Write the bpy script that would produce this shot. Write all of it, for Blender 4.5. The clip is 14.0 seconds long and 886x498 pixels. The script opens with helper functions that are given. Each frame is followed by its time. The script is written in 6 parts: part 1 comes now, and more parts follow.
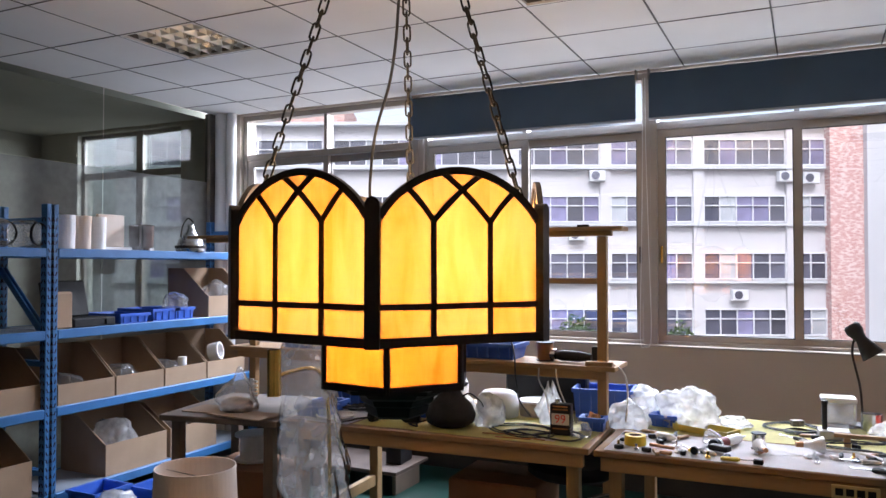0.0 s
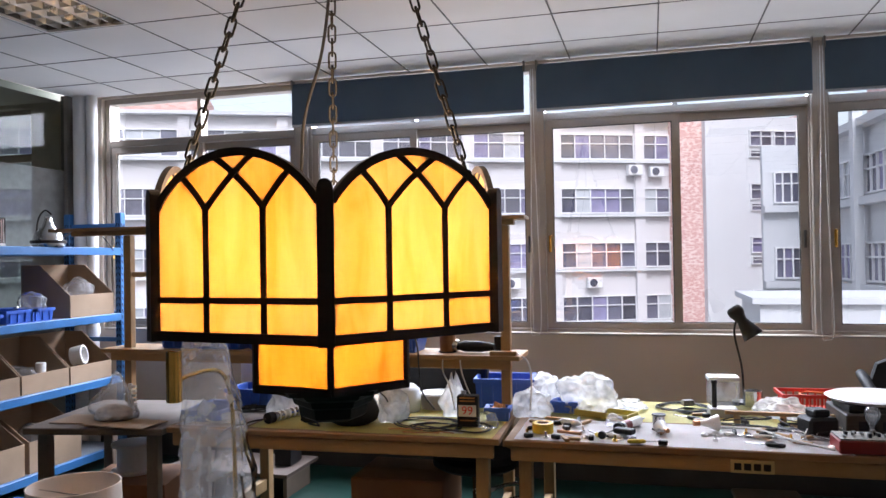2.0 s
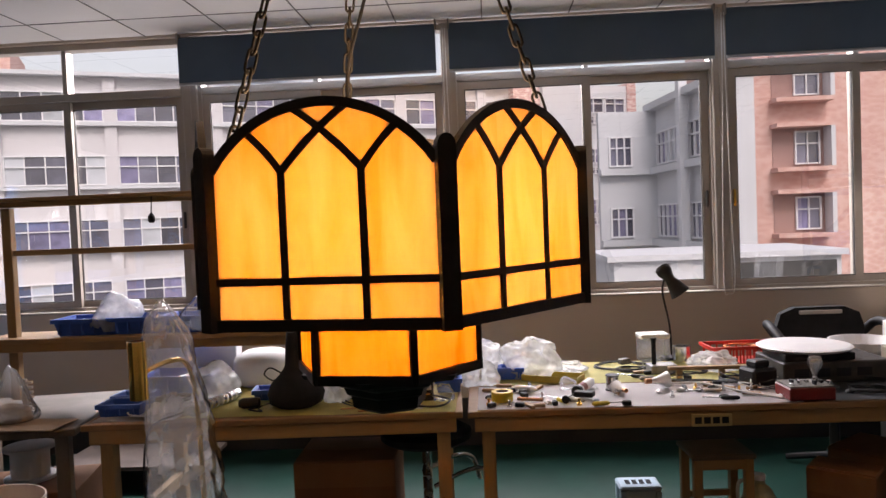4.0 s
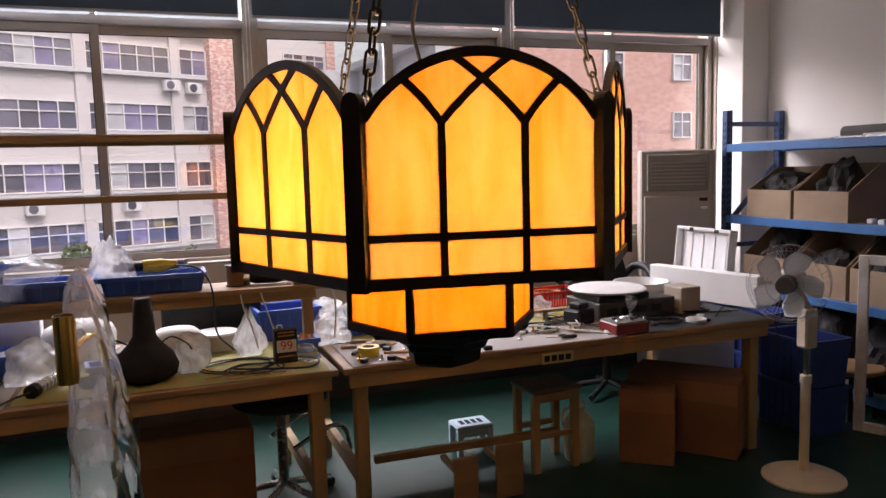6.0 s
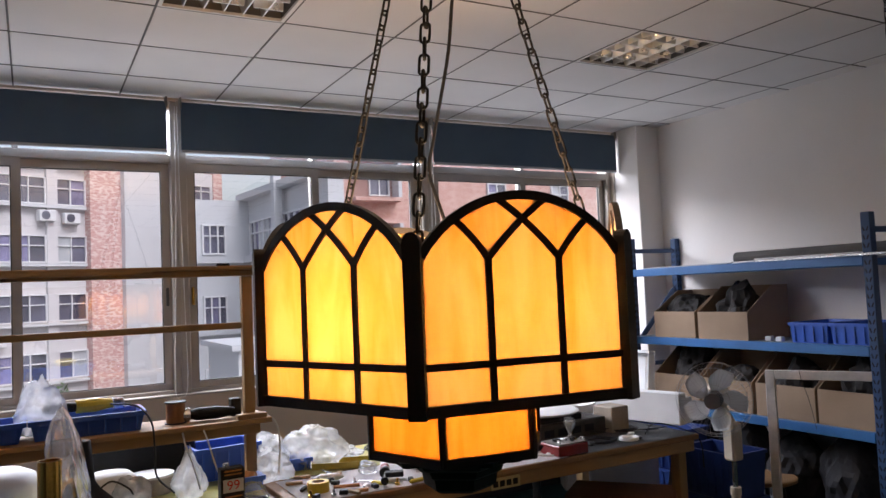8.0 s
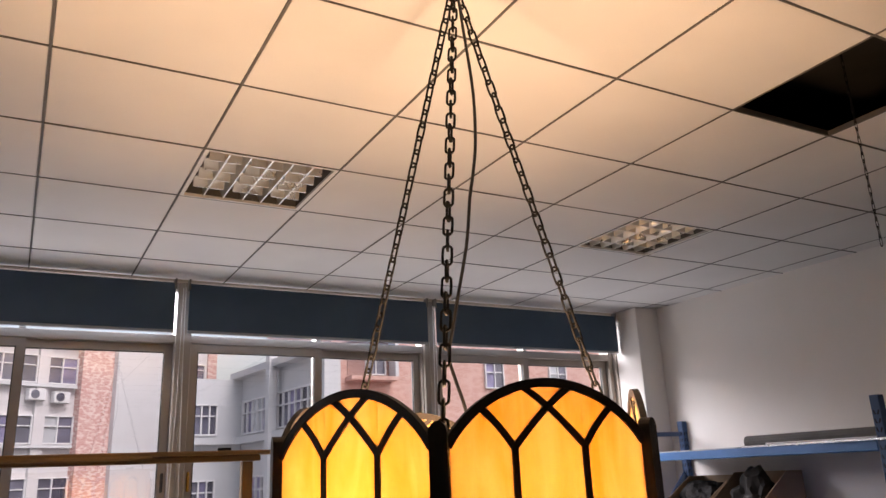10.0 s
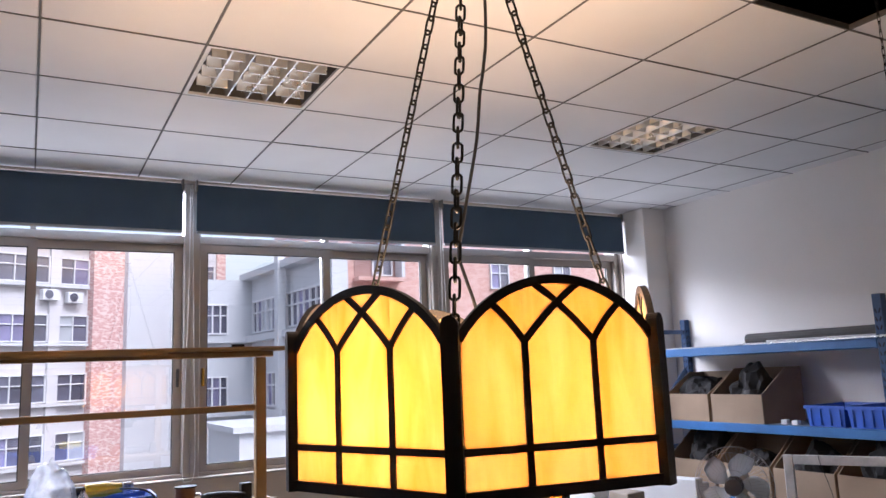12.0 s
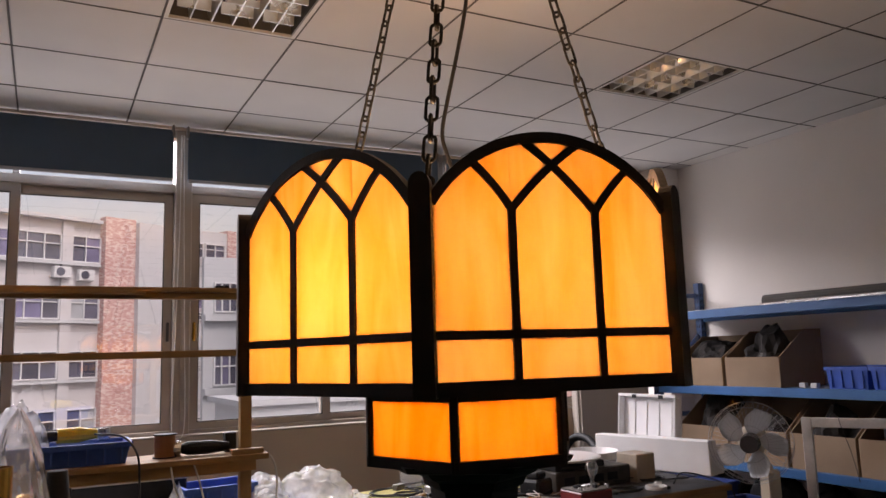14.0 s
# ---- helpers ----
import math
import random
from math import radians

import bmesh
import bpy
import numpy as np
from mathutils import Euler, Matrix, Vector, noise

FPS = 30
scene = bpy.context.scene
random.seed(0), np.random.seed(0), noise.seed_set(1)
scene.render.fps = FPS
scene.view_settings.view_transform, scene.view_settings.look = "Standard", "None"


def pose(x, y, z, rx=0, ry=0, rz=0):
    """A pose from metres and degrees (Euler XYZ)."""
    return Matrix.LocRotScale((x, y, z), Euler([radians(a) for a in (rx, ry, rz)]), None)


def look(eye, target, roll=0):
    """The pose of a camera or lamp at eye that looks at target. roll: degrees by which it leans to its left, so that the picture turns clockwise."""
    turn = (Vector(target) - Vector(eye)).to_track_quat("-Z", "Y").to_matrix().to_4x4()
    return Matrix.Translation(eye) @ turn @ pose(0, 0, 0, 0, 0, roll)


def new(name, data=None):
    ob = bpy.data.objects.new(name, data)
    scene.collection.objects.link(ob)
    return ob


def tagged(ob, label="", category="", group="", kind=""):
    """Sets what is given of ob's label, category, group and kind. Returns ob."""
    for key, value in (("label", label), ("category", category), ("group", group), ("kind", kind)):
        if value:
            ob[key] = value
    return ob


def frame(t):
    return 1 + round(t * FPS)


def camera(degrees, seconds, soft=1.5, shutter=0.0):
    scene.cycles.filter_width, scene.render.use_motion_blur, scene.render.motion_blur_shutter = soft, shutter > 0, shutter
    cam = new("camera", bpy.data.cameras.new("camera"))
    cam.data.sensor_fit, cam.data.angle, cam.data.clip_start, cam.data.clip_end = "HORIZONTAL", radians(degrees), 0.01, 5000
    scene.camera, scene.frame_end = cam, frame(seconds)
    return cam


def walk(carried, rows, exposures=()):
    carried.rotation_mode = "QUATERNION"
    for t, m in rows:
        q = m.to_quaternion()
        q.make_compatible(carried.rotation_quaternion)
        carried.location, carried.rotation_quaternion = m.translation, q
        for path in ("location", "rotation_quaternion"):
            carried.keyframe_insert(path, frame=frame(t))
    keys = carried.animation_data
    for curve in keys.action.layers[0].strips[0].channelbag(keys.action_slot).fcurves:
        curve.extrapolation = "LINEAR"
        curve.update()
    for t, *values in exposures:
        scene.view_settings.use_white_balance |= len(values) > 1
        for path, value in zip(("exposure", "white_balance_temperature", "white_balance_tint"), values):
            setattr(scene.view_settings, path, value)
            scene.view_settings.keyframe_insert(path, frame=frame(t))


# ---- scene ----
cam = camera(60.5, 14.0)
PATH = [
    (0, (0.059, 0.09, 1.597), (-0.807, 1.892, 1.643), -0.0),
    (0.5, (0.021, 0.095, 1.597), (-0.768, 1.933, 1.638), 0.2),
    (1, (-0.07, 0.104, 1.595), (-0.764, 1.98, 1.629), 0.1),
    (1.5, (-0.115, 0.12, 1.59), (-0.718, 2.027, 1.622), -0.4),
    (2, (-0.176, 0.129, 1.589), (-0.704, 2.058, 1.613), -0.9),
    (2.2, (-0.212, 0.143, 1.591), (-0.712, 2.079, 1.61), -0.8),
    (4.3, (-0.824, 0.234, 1.604), (-0.841, 2.232, 1.501), -2.5),
    (4.5, (-0.886, 0.22, 1.603), (-0.829, 2.216, 1.48), -2.5),
    (5, (-1.061, 0.259, 1.61), (-0.802, 2.234, 1.437), -1.9),
    (5.5, (-1.286, 0.315, 1.614), (-0.804, 2.245, 1.402), -1.6),
    (6, (-1.523, 0.333, 1.624), (-0.854, 2.206, 1.411), -1.5),
    (6.5, (-1.644, 0.294, 1.617), (-0.898, 2.144, 1.473), -2.1),
    (7, (-1.719, 0.256, 1.623), (-0.899, 2.079, 1.551), -2.3),
    (7.5, (-1.784, 0.306, 1.632), (-0.889, 2.095, 1.643), -2.3),
    (8, (-1.827, 0.359, 1.644), (-0.873, 2.114, 1.753), -2.5),
    (8.5, (-1.859, 0.365, 1.646), (-0.872, 2.09, 1.872), -2.7),
    (9, (-1.872, 0.366, 1.652), (-0.889, 2.07, 2.013), -2.8),
    (9.2, (-1.874, 0.365, 1.656), (-0.901, 2.062, 2.072), -2.7),
    (10.25, (-1.893, 0.36, 1.659), (-0.937, 2.058, 2.25), -2.5),
    (11.3, (-1.901, 0.361, 1.66), (-0.963, 2.06, 2.144), -2.3),
    (11.5, (-1.897, 0.358, 1.662), (-0.957, 2.068, 2.098), -2.2),
    (12, (-1.895, 0.369, 1.651), (-0.948, 2.102, 1.969), -2.4),
    (12.5, (-1.894, 0.377, 1.63), (-0.953, 2.125, 1.874), -2.3),
    (13, (-1.876, 0.417, 1.583), (-0.937, 2.169, 1.805), -2.2),
    (13.5, (-1.794, 0.479, 1.536), (-0.861, 2.232, 1.774), -1.8),
    (14, (-1.719, 0.576, 1.478), (-0.798, 2.329, 1.756), -1.8),
]
EXPOSURES = [(0.0, 1.1, 5850, 15), (2.2, 1.05, 5900, 15), (4.3, 0.62, 6850, 22), (6.5, 0.65, 6700, 24), (7.4, 0.72, 6050, 25), (8.0, 0.6, 6100, 17), (9.0, 0.52, 7250, 22), (11.3, 0.93, 5650, 18), (12.5, 1.1, 5750, 18), (13.4, 0.68, 6400, 19), (14.0, 0.32, 6900, 24)]
walk(cam, [(t, look(eye, target, roll)) for t, eye, target, roll in PATH], EXPOSURES)
BULB_W = 13.2

# ---- world, sun and exposure ----
world = bpy.data.worlds.new("overcast")
scene.world = world
world.use_nodes = True
wn, wl = world.node_tree.nodes, world.node_tree.links
sky = wn.new("ShaderNodeTexSky")
sky.sky_type = "NISHITA"
sky.sun_disc = False
sky.sun_elevation, sky.sun_rotation = radians(50), radians(150)
sky.dust_density, sky.air_density, sky.ozone_density = 4.0, 1.4, 1.0
wn["Background"].inputs["Strength"].default_value = 0.14
grey = wn.new("ShaderNodeHueSaturation")
grey.inputs["Saturation"].default_value = 0.4
wl.new(sky.outputs["Color"], grey.inputs["Color"])
wl.new(grey.outputs["Color"], wn["Background"].inputs["Color"])

sun = new("sun", bpy.data.lights.new("sun", "SUN"))
sun.data.energy, sun.data.angle, sun.data.color = 0.95, radians(20), (1.0, 0.97, 0.93)
sun.matrix_world = look((10, -20, 40), (4, 20, 0))

# ---- materials ----
MATS = {}


def mat(name, col, rough=0.6, metal=0.0, var=0.12, scale=6.0, fine=90.0, bump=0.15, spec=0.5, stretch=(1, 1, 1), col2=None, rnd=0.0, amount=1.0):
    """A painted or plain surface: broad stains, fine grain, a little relief."""
    if name in MATS:
        return MATS[name]
    m = bpy.data.materials.new(name)
    m.use_nodes = True
    nt = m.node_tree
    N, L = nt.nodes, nt.links
    b = N["Principled BSDF"]
    co = N.new("ShaderNodeTexCoord")
    mp = N.new("ShaderNodeMapping")
    mp.inputs["Scale"].default_value = stretch
    L.new(co.outputs["Object"], mp.inputs["Vector"])
    n1 = N.new("ShaderNodeTexNoise")
    n1.inputs["Scale"].default_value, n1.inputs["Detail"].default_value = scale, 5
    n2 = N.new("ShaderNodeTexNoise")
    n2.inputs["Scale"].default_value, n2.inputs["Detail"].default_value = fine, 3
    L.new(mp.outputs["Vector"], n1.inputs["Vector"])
    L.new(mp.outputs["Vector"], n2.inputs["Vector"])
    r1 = N.new("ShaderNodeMapRange")
    r1.inputs["From Min"].default_value, r1.inputs["From Max"].default_value = 0.3, 0.7
    L.new(n1.outputs["Fac"], r1.inputs["Value"])
    mix = N.new("ShaderNodeMix")
    mix.data_type = "RGBA"
    c2 = col2 or tuple(max(0.0, c * (1 - 2.2 * var)) for c in col)
    mix.inputs["A"].default_value = (*col, 1)
    mix.inputs["B"].default_value = (*c2, 1)
    ml = N.new("ShaderNodeMath")
    ml.operation = "MULTIPLY"
    ml.inputs[1].default_value = amount
    L.new(r1.outputs["Result"], ml.inputs[0])
    L.new(ml.outputs[0], mix.inputs["Factor"])
    hv = N.new("ShaderNodeHueSaturation")
    mr = N.new("ShaderNodeMapRange")
    mr.inputs["To Min"].default_value, mr.inputs["To Max"].default_value = 1 - var, 1 + var
    L.new(n2.outputs["Fac"], mr.inputs["Value"])
    if rnd:
        oi = N.new("ShaderNodeObjectInfo")
        rr = N.new("ShaderNodeMapRange")
        rr.inputs["To Min"].default_value, rr.inputs["To Max"].default_value = 1 - rnd, 1 + rnd
        L.new(oi.outputs["Random"], rr.inputs["Value"])
        mm = N.new("ShaderNodeMath")
        mm.operation = "MULTIPLY"
        L.new(mr.outputs["Result"], mm.inputs[0])
        L.new(rr.outputs["Result"], mm.inputs[1])
        L.new(mm.outputs[0], hv.inputs["Value"])
    else:
        L.new(mr.outputs["Result"], hv.inputs["Value"])
    L.new(mix.outputs["Result"], hv.inputs["Color"])
    L.new(hv.outputs["Color"], b.inputs["Base Color"])
    b.inputs["Metallic"].default_value = metal
    b.inputs["Specular IOR Level"].default_value = spec
    rm = N.new("ShaderNodeMapRange")
    rm.inputs["To Min"].default_value, rm.inputs["To Max"].default_value = max(0.02, rough - 0.12), min(1, rough + 0.12)
    L.new(n1.outputs["Fac"], rm.inputs["Value"])
    L.new(rm.outputs["Result"], b.inputs["Roughness"])
    if bump:
        bp = N.new("ShaderNodeBump")
        bp.inputs["Strength"].default_value, bp.inputs["Distance"].default_value = bump, 0.004
        L.new(n2.outputs["Fac"], bp.inputs["Height"])
        L.new(bp.outputs["Normal"], b.inputs["Normal"])
    MATS[name] = m
    return m


def glass_mat(name, tint=(1, 1, 1), rough=0.0, film=0.0, gloss=0.08, ior=1.5, blot=0.2):
    """Thin clear sheet: straight view through, mirror at the grazing side, optional milky film."""
    if name in MATS:
        return MATS[name]
    m = bpy.data.materials.new(name)
    m.use_nodes = True
    N, L = m.node_tree.nodes, m.node_tree.links
    out = N["Material Output"]
    N.remove(N["Principled BSDF"])
    tr = N.new("ShaderNodeBsdfTransparent")
    tr.inputs["Color"].default_value = (*tint, 1)
    gl = N.new("ShaderNodeBsdfGlossy")
    gl.inputs["Roughness"].default_value = rough
    fr = N.new("ShaderNodeFresnel")
    fr.inputs["IOR"].default_value = ior
    ad = N.new("ShaderNodeMath")
    ad.operation = "MULTIPLY_ADD"
    ad.inputs[1].default_value, ad.inputs[2].default_value = 1.0, gloss
    L.new(fr.outputs["Fac"], ad.inputs[0])
    mx = N.new("ShaderNodeMixShader")
    L.new(ad.outputs[0], mx.inputs["Fac"])
    last = tr
    if film:
        df = N.new("ShaderNodeBsdfDiffuse")
        df.inputs["Color"].default_value = (0.88, 0.88, 0.89, 1)
        tl = N.new("ShaderNodeBsdfTranslucent")
        tl.inputs["Color"].default_value = (0.9, 0.9, 0.91, 1)
        a = N.new("ShaderNodeAddShader")
        mf0 = N.new("ShaderNodeMixShader")
        mf0.inputs["Fac"].default_value = 0.62
        L.new(df.outputs["BSDF"], mf0.inputs[1])
        L.new(tl.outputs["BSDF"], mf0.inputs[2])
        nz = N.new("ShaderNodeTexNoise")
        nz.inputs["Scale"].default_value, nz.inputs["Detail"].default_value = 14, 6
        co = N.new("ShaderNodeTexCoord")
        L.new(co.outputs["Object"], nz.inputs["Vector"])
        mr = N.new("ShaderNodeMapRange")
        mr.inputs["From Min"].default_value, mr.inputs["From Max"].default_value = 0.3, 0.7
        mr.inputs["To Min"].default_value, mr.inputs["To Max"].default_value = max(0, film - blot), min(1, film + blot)
        L.new(nz.outputs["Fac"], mr.inputs["Value"])
        mf = N.new("ShaderNodeMixShader")
        L.new(mr.outputs["Result"], mf.inputs["Fac"])
        L.new(tr.outputs["BSDF"], mf.inputs[1])
        L.new(mf0.outputs["Shader"], mf.inputs[2])
        last = mf
    L.new(last.outputs[0], mx.inputs[1])
    L.new(gl.outputs["BSDF"], mx.inputs[2])
    L.new(mx.outputs["Shader"], out.inputs["Surface"])
    MATS[name] = m
    return m


def amber_glass(name, deep, pale):
    """Streaky opalescent art glass that lets the bulbs' light through."""
    m = bpy.data.materials.new(name)
    m.use_nodes = True
    N, L = m.node_tree.nodes, m.node_tree.links
    out = N["Material Output"]
    N.remove(N["Principled BSDF"])
    co = N.new("ShaderNodeTexCoord")
    oi = N.new("ShaderNodeObjectInfo")
    sh = N.new("ShaderNodeVectorMath")
    sh.operation = "SCALE"
    sh.inputs["Vector"].default_value = (7.3, 3.1, 5.7)
    L.new(oi.outputs["Random"], sh.inputs["Scale"])
    av = N.new("ShaderNodeVectorMath")
    L.new(co.outputs["Object"], av.inputs[0])
    L.new(sh.outputs["Vector"], av.inputs[1])
    mp = N.new("ShaderNodeMapping")
    mp.inputs["Scale"].default_value = (1.0, 1.0, 0.22)
    mp.inputs["Rotation"].default_value = (0, 0.12, 0)
    L.new(av.outputs["Vector"], mp.inputs["Vector"])
    n1 = N.new("ShaderNodeTexNoise")
    n1.inputs["Scale"].default_value, n1.inputs["Detail"].default_value, n1.inputs["Distortion"].default_value = 16, 5, 0.7
    L.new(mp.outputs["Vector"], n1.inputs["Vector"])
    rp = N.new("ShaderNodeValToRGB")
    rp.color_ramp.elements[0].position, rp.color_ramp.elements[0].color = 0.3, (*deep, 1)
    rp.color_ramp.elements[1].position, rp.color_ramp.elements[1].color = 0.62, (*pale, 1)
    L.new(n1.outputs["Fac"], rp.inputs["Fac"])
    tl = N.new("ShaderNodeBsdfTranslucent")
    df = N.new("ShaderNodeBsdfDiffuse")
    L.new(rp.outputs["Color"], tl.inputs["Color"])
    L.new(rp.outputs["Color"], df.inputs["Color"])
    m1 = N.new("ShaderNodeMixShader")
    m1.inputs["Fac"].default_value = 0.25
    L.new(tl.outputs["BSDF"], m1.inputs[1])
    L.new(df.outputs["BSDF"], m1.inputs[2])
    gl = N.new("ShaderNodeBsdfGlossy")
    gl.inputs["Roughness"].default_value = 0.15
    m2 = N.new("ShaderNodeMixShader")
    m2.inputs["Fac"].default_value = 0.04
    L.new(m1.outputs["Shader"], m2.inputs[1])
    L.new(gl.outputs["BSDF"], m2.inputs[2])
    L.new(m2.outputs["Shader"], out.inputs["Surface"])
    return m


def brick_mat(name, c1, c2, mortar, w, h):
    m = bpy.data.materials.new(name)
    m.use_nodes = True
    N, L = m.node_tree.nodes, m.node_tree.links
    b = N["Principled BSDF"]
    b.inputs["Roughness"].default_value = 0.8
    co = N.new("ShaderNodeTexCoord")
    br = N.new("ShaderNodeTexVoronoi")
    br.inputs["Scale"].default_value = 1.0
    mp = N.new("ShaderNodeMapping")
    mp.inputs["Scale"].default_value = (1 / w, 1 / w, 1 / h)
    mp.inputs["Rotation"].default_value = (0, 0.5, 0)
    L.new(co.outputs["Object"], mp.inputs["Vector"])
    L.new(mp.outputs["Vector"], br.inputs["Vector"])
    rp = N.new("ShaderNodeValToRGB")
    rp.color_ramp.elements[0].color, rp.color_ramp.elements[0].position = (*c1, 1), 0.2
    rp.color_ramp.elements[1].color, rp.color_ramp.elements[1].position = (*mortar, 1), 0.75
    e = rp.color_ramp.elements.new(0.5)
    e.color = (*c2, 1)
    L.new(br.outputs["Distance"], rp.inputs["Fac"])
    L.new(rp.outputs["Color"], b.inputs["Base Color"])
    return m


WHITE_WALL = mat("white_wall_paint", (0.84, 0.79, 0.74), 0.8, var=0.03, scale=1.2, fine=160, bump=0.08)
TAN_WALL = mat("tan_wall_paint", (0.58, 0.49, 0.40), 0.75, var=0.05, scale=1.6, fine=140, bump=0.1)
CEIL = mat("mineral_fibre_tile", (0.74, 0.72, 0.70), 0.9, var=0.05, scale=1.3, fine=240, bump=0.3)
VOID_SHADE = mat("void_shade", (0.02, 0.018, 0.016), 0.95, var=0.1, bump=0)
FLOOR = mat("green_floor_paint", (0.006, 0.041, 0.030), 0.38, var=0.18, scale=2.2, fine=60, bump=0.1, spec=0.35)
ALU = mat("bronze_aluminium_frame", (0.40, 0.35, 0.30), 0.38, metal=0.35, var=0.06, scale=4, fine=200, bump=0.04)
ALU_DARK = mat("dark_gasket", (0.06, 0.055, 0.05), 0.6, var=0.1, bump=0.05)
BLIND = mat("slate_blue_blind_cloth", (0.075, 0.115, 0.165), 0.85, var=0.06, scale=2.5, fine=500, bump=0.2)
BLUE_STEEL = mat("blue_painted_steel", (0.045, 0.17, 0.42), 0.42, var=0.1, scale=5, fine=90, bump=0.08, rnd=0.06)
NAVY_STEEL = mat("navy_painted_steel", (0.03, 0.075, 0.19), 0.42, var=0.1, scale=5, fine=90, bump=0.08)
HOLE = mat("punched_slot", (0.01, 0.012, 0.02), 0.9, var=0.1, bump=0)
CARD = mat("cardboard", (0.35, 0.245, 0.16), 0.85, var=0.08, scale=4, fine=120, bump=0.15, rnd=0.1)
CARD_DARK = mat("brown_cardboard", (0.24, 0.108, 0.05), 0.85, var=0.1, scale=4, fine=120, bump=0.15, rnd=0.1)
TAPE = mat("packing_tape", (0.55, 0.42, 0.25), 0.3, var=0.08, bump=0.05)
PLY = mat("plywood_edge", (0.33, 0.19, 0.088), 0.6, var=0.14, scale=3, fine=50, bump=0.2, stretch=(0.3, 4, 4))
PINE = mat("pine_timber", (0.40, 0.25, 0.11), 0.6, var=0.14, scale=3, fine=45, bump=0.2, stretch=(3, 3, 0.4))
PINE_X = mat("pine_batten", (0.40, 0.24, 0.105), 0.6, var=0.14, scale=3, fine=45, bump=0.2, stretch=(0.4, 3, 3))
DARK_WOOD = mat("dark_worktop", (0.16, 0.12, 0.09), 0.5, var=0.15, scale=4, fine=60, bump=0.15)
YELLOW_SHEET = mat("yellow_cutting_sheet", (0.76, 0.69, 0.22), 0.6, var=0.12, scale=5, fine=80, bump=0.1)
GREY_SHEET = mat("grey_white_paper", (0.80, 0.77, 0.78), 0.75, var=0.07, scale=5, fine=80, bump=0.1)
BLACK_METAL = mat("blackened_metal", (0.018, 0.012, 0.008), 0.5, metal=0.3, var=0.2, scale=20, fine=200, bump=0.2)
CHAIN = mat("antique_chain", (0.008, 0.007, 0.006), 0.75, metal=0.0, var=0.2, scale=60, fine=300, bump=0.1, spec=0.2)
BLACK_PLASTIC = mat("black_plastic", (0.016, 0.016, 0.018), 0.55, var=0.2, scale=12, fine=200, bump=0.1, spec=0.3)
BLACK_CLOTH = mat("black_fabric", (0.016, 0.016, 0.018), 0.9, var=0.2, scale=12, fine=400, bump=0.3)
CABLE = mat("black_cable", (0.015, 0.015, 0.016), 0.5, var=0.15, bump=0)
WHITE_CABLE = mat("white_cable", (0.72, 0.70, 0.66), 0.5, var=0.1, bump=0)
WHITE_PLASTIC = mat("white_plastic", (0.84, 0.83, 0.83), 0.4, var=0.05, scale=5, bump=0.03)
FOAM = mat("white_foam", (0.82, 0.82, 0.83), 0.8, var=0.04, scale=6, fine=180, bump=0.25)
SHADE_CLOTH = mat("cream_lampshade_linen", (0.70, 0.60, 0.52), 0.8, var=0.05, scale=6, fine=300, bump=0.2)
BLUE_PLASTIC = mat("blue_plastic", (0.045, 0.13, 0.55), 0.4, var=0.1, scale=6, bump=0.05, rnd=0.12)
RED_PLASTIC = mat("red_plastic", (0.62, 0.035, 0.02), 0.4, var=0.1, scale=6, bump=0.05)
YELLOW_PLASTIC = mat("yellow_tape", (0.75, 0.55, 0.03), 0.5, var=0.1, scale=8, bump=0.05)
STEEL = mat("bright_steel", (0.62, 0.62, 0.62), 0.25, metal=1.0, var=0.08, scale=15, fine=200, bump=0.05)
COPPER = mat("copper_wire", (0.45, 0.22, 0.10), 0.35, metal=0.8, var=0.1, bump=0.1)
BRASS = mat("polished_brass", (0.90, 0.55, 0.13), 0.18, metal=1.0, var=0.08, scale=8, fine=120, bump=0.03)
GREY_METAL = mat("grey_enamel_cabinet", (0.44, 0.39, 0.34), 0.4, var=0.04, scale=3, bump=0.04)
FAN_CREAM = mat("cream_plastic", (0.64, 0.55, 0.43), 0.45, var=0.05, scale=6, bump=0.04)
PIPE = mat("white_drain_pipe", (0.70, 0.69, 0.68), 0.5, var=0.05, scale=3, bump=0.05)
RED_ENAMEL = mat("dark_red_enamel", (0.22, 0.02, 0.02), 0.35, var=0.1, bump=0.05)
PCB = mat("circuit_board", (0.05, 0.05, 0.045), 0.5, var=0.3, scale=60, fine=400, bump=0.4, col2=(0.28, 0.26, 0.22))
BAG = glass_mat("crumpled_clear_film", (0.97, 0.97, 0.97), 0.16, film=0.17, gloss=0.03, ior=1.12, blot=0.10)
BAG_FILM = glass_mat("hanging_film_cover", (0.97, 0.97, 0.97), 0.14, film=0.22, gloss=0.03, ior=1.12, blot=0.14)
BAG_WHITE = glass_mat("milky_film", (0.96, 0.96, 0.96), 0.25, film=0.54, gloss=0.035, ior=1.12, blot=0.22)
GLASS = glass_mat("window_glass", (0.97, 0.98, 0.98), 0.0, gloss=0.14)
GLASS_DIMMED = glass_mat("dimmed_window_glass", (0.45, 0.50, 0.50), 0.0, gloss=0.07)
GLASS_DARK = glass_mat("partition_glass", (0.40, 0.44, 0.42), 0.0, gloss=0.01, ior=1.12)
FROST = glass_mat("frosted_partition_film", (0.30, 0.335, 0.325), 0.1, film=0.15, gloss=0.006, ior=1.12, blot=0.02)
CLEAR = glass_mat("clear_acrylic", (0.95, 0.96, 0.97), 0.03, film=0.04, gloss=0.03)
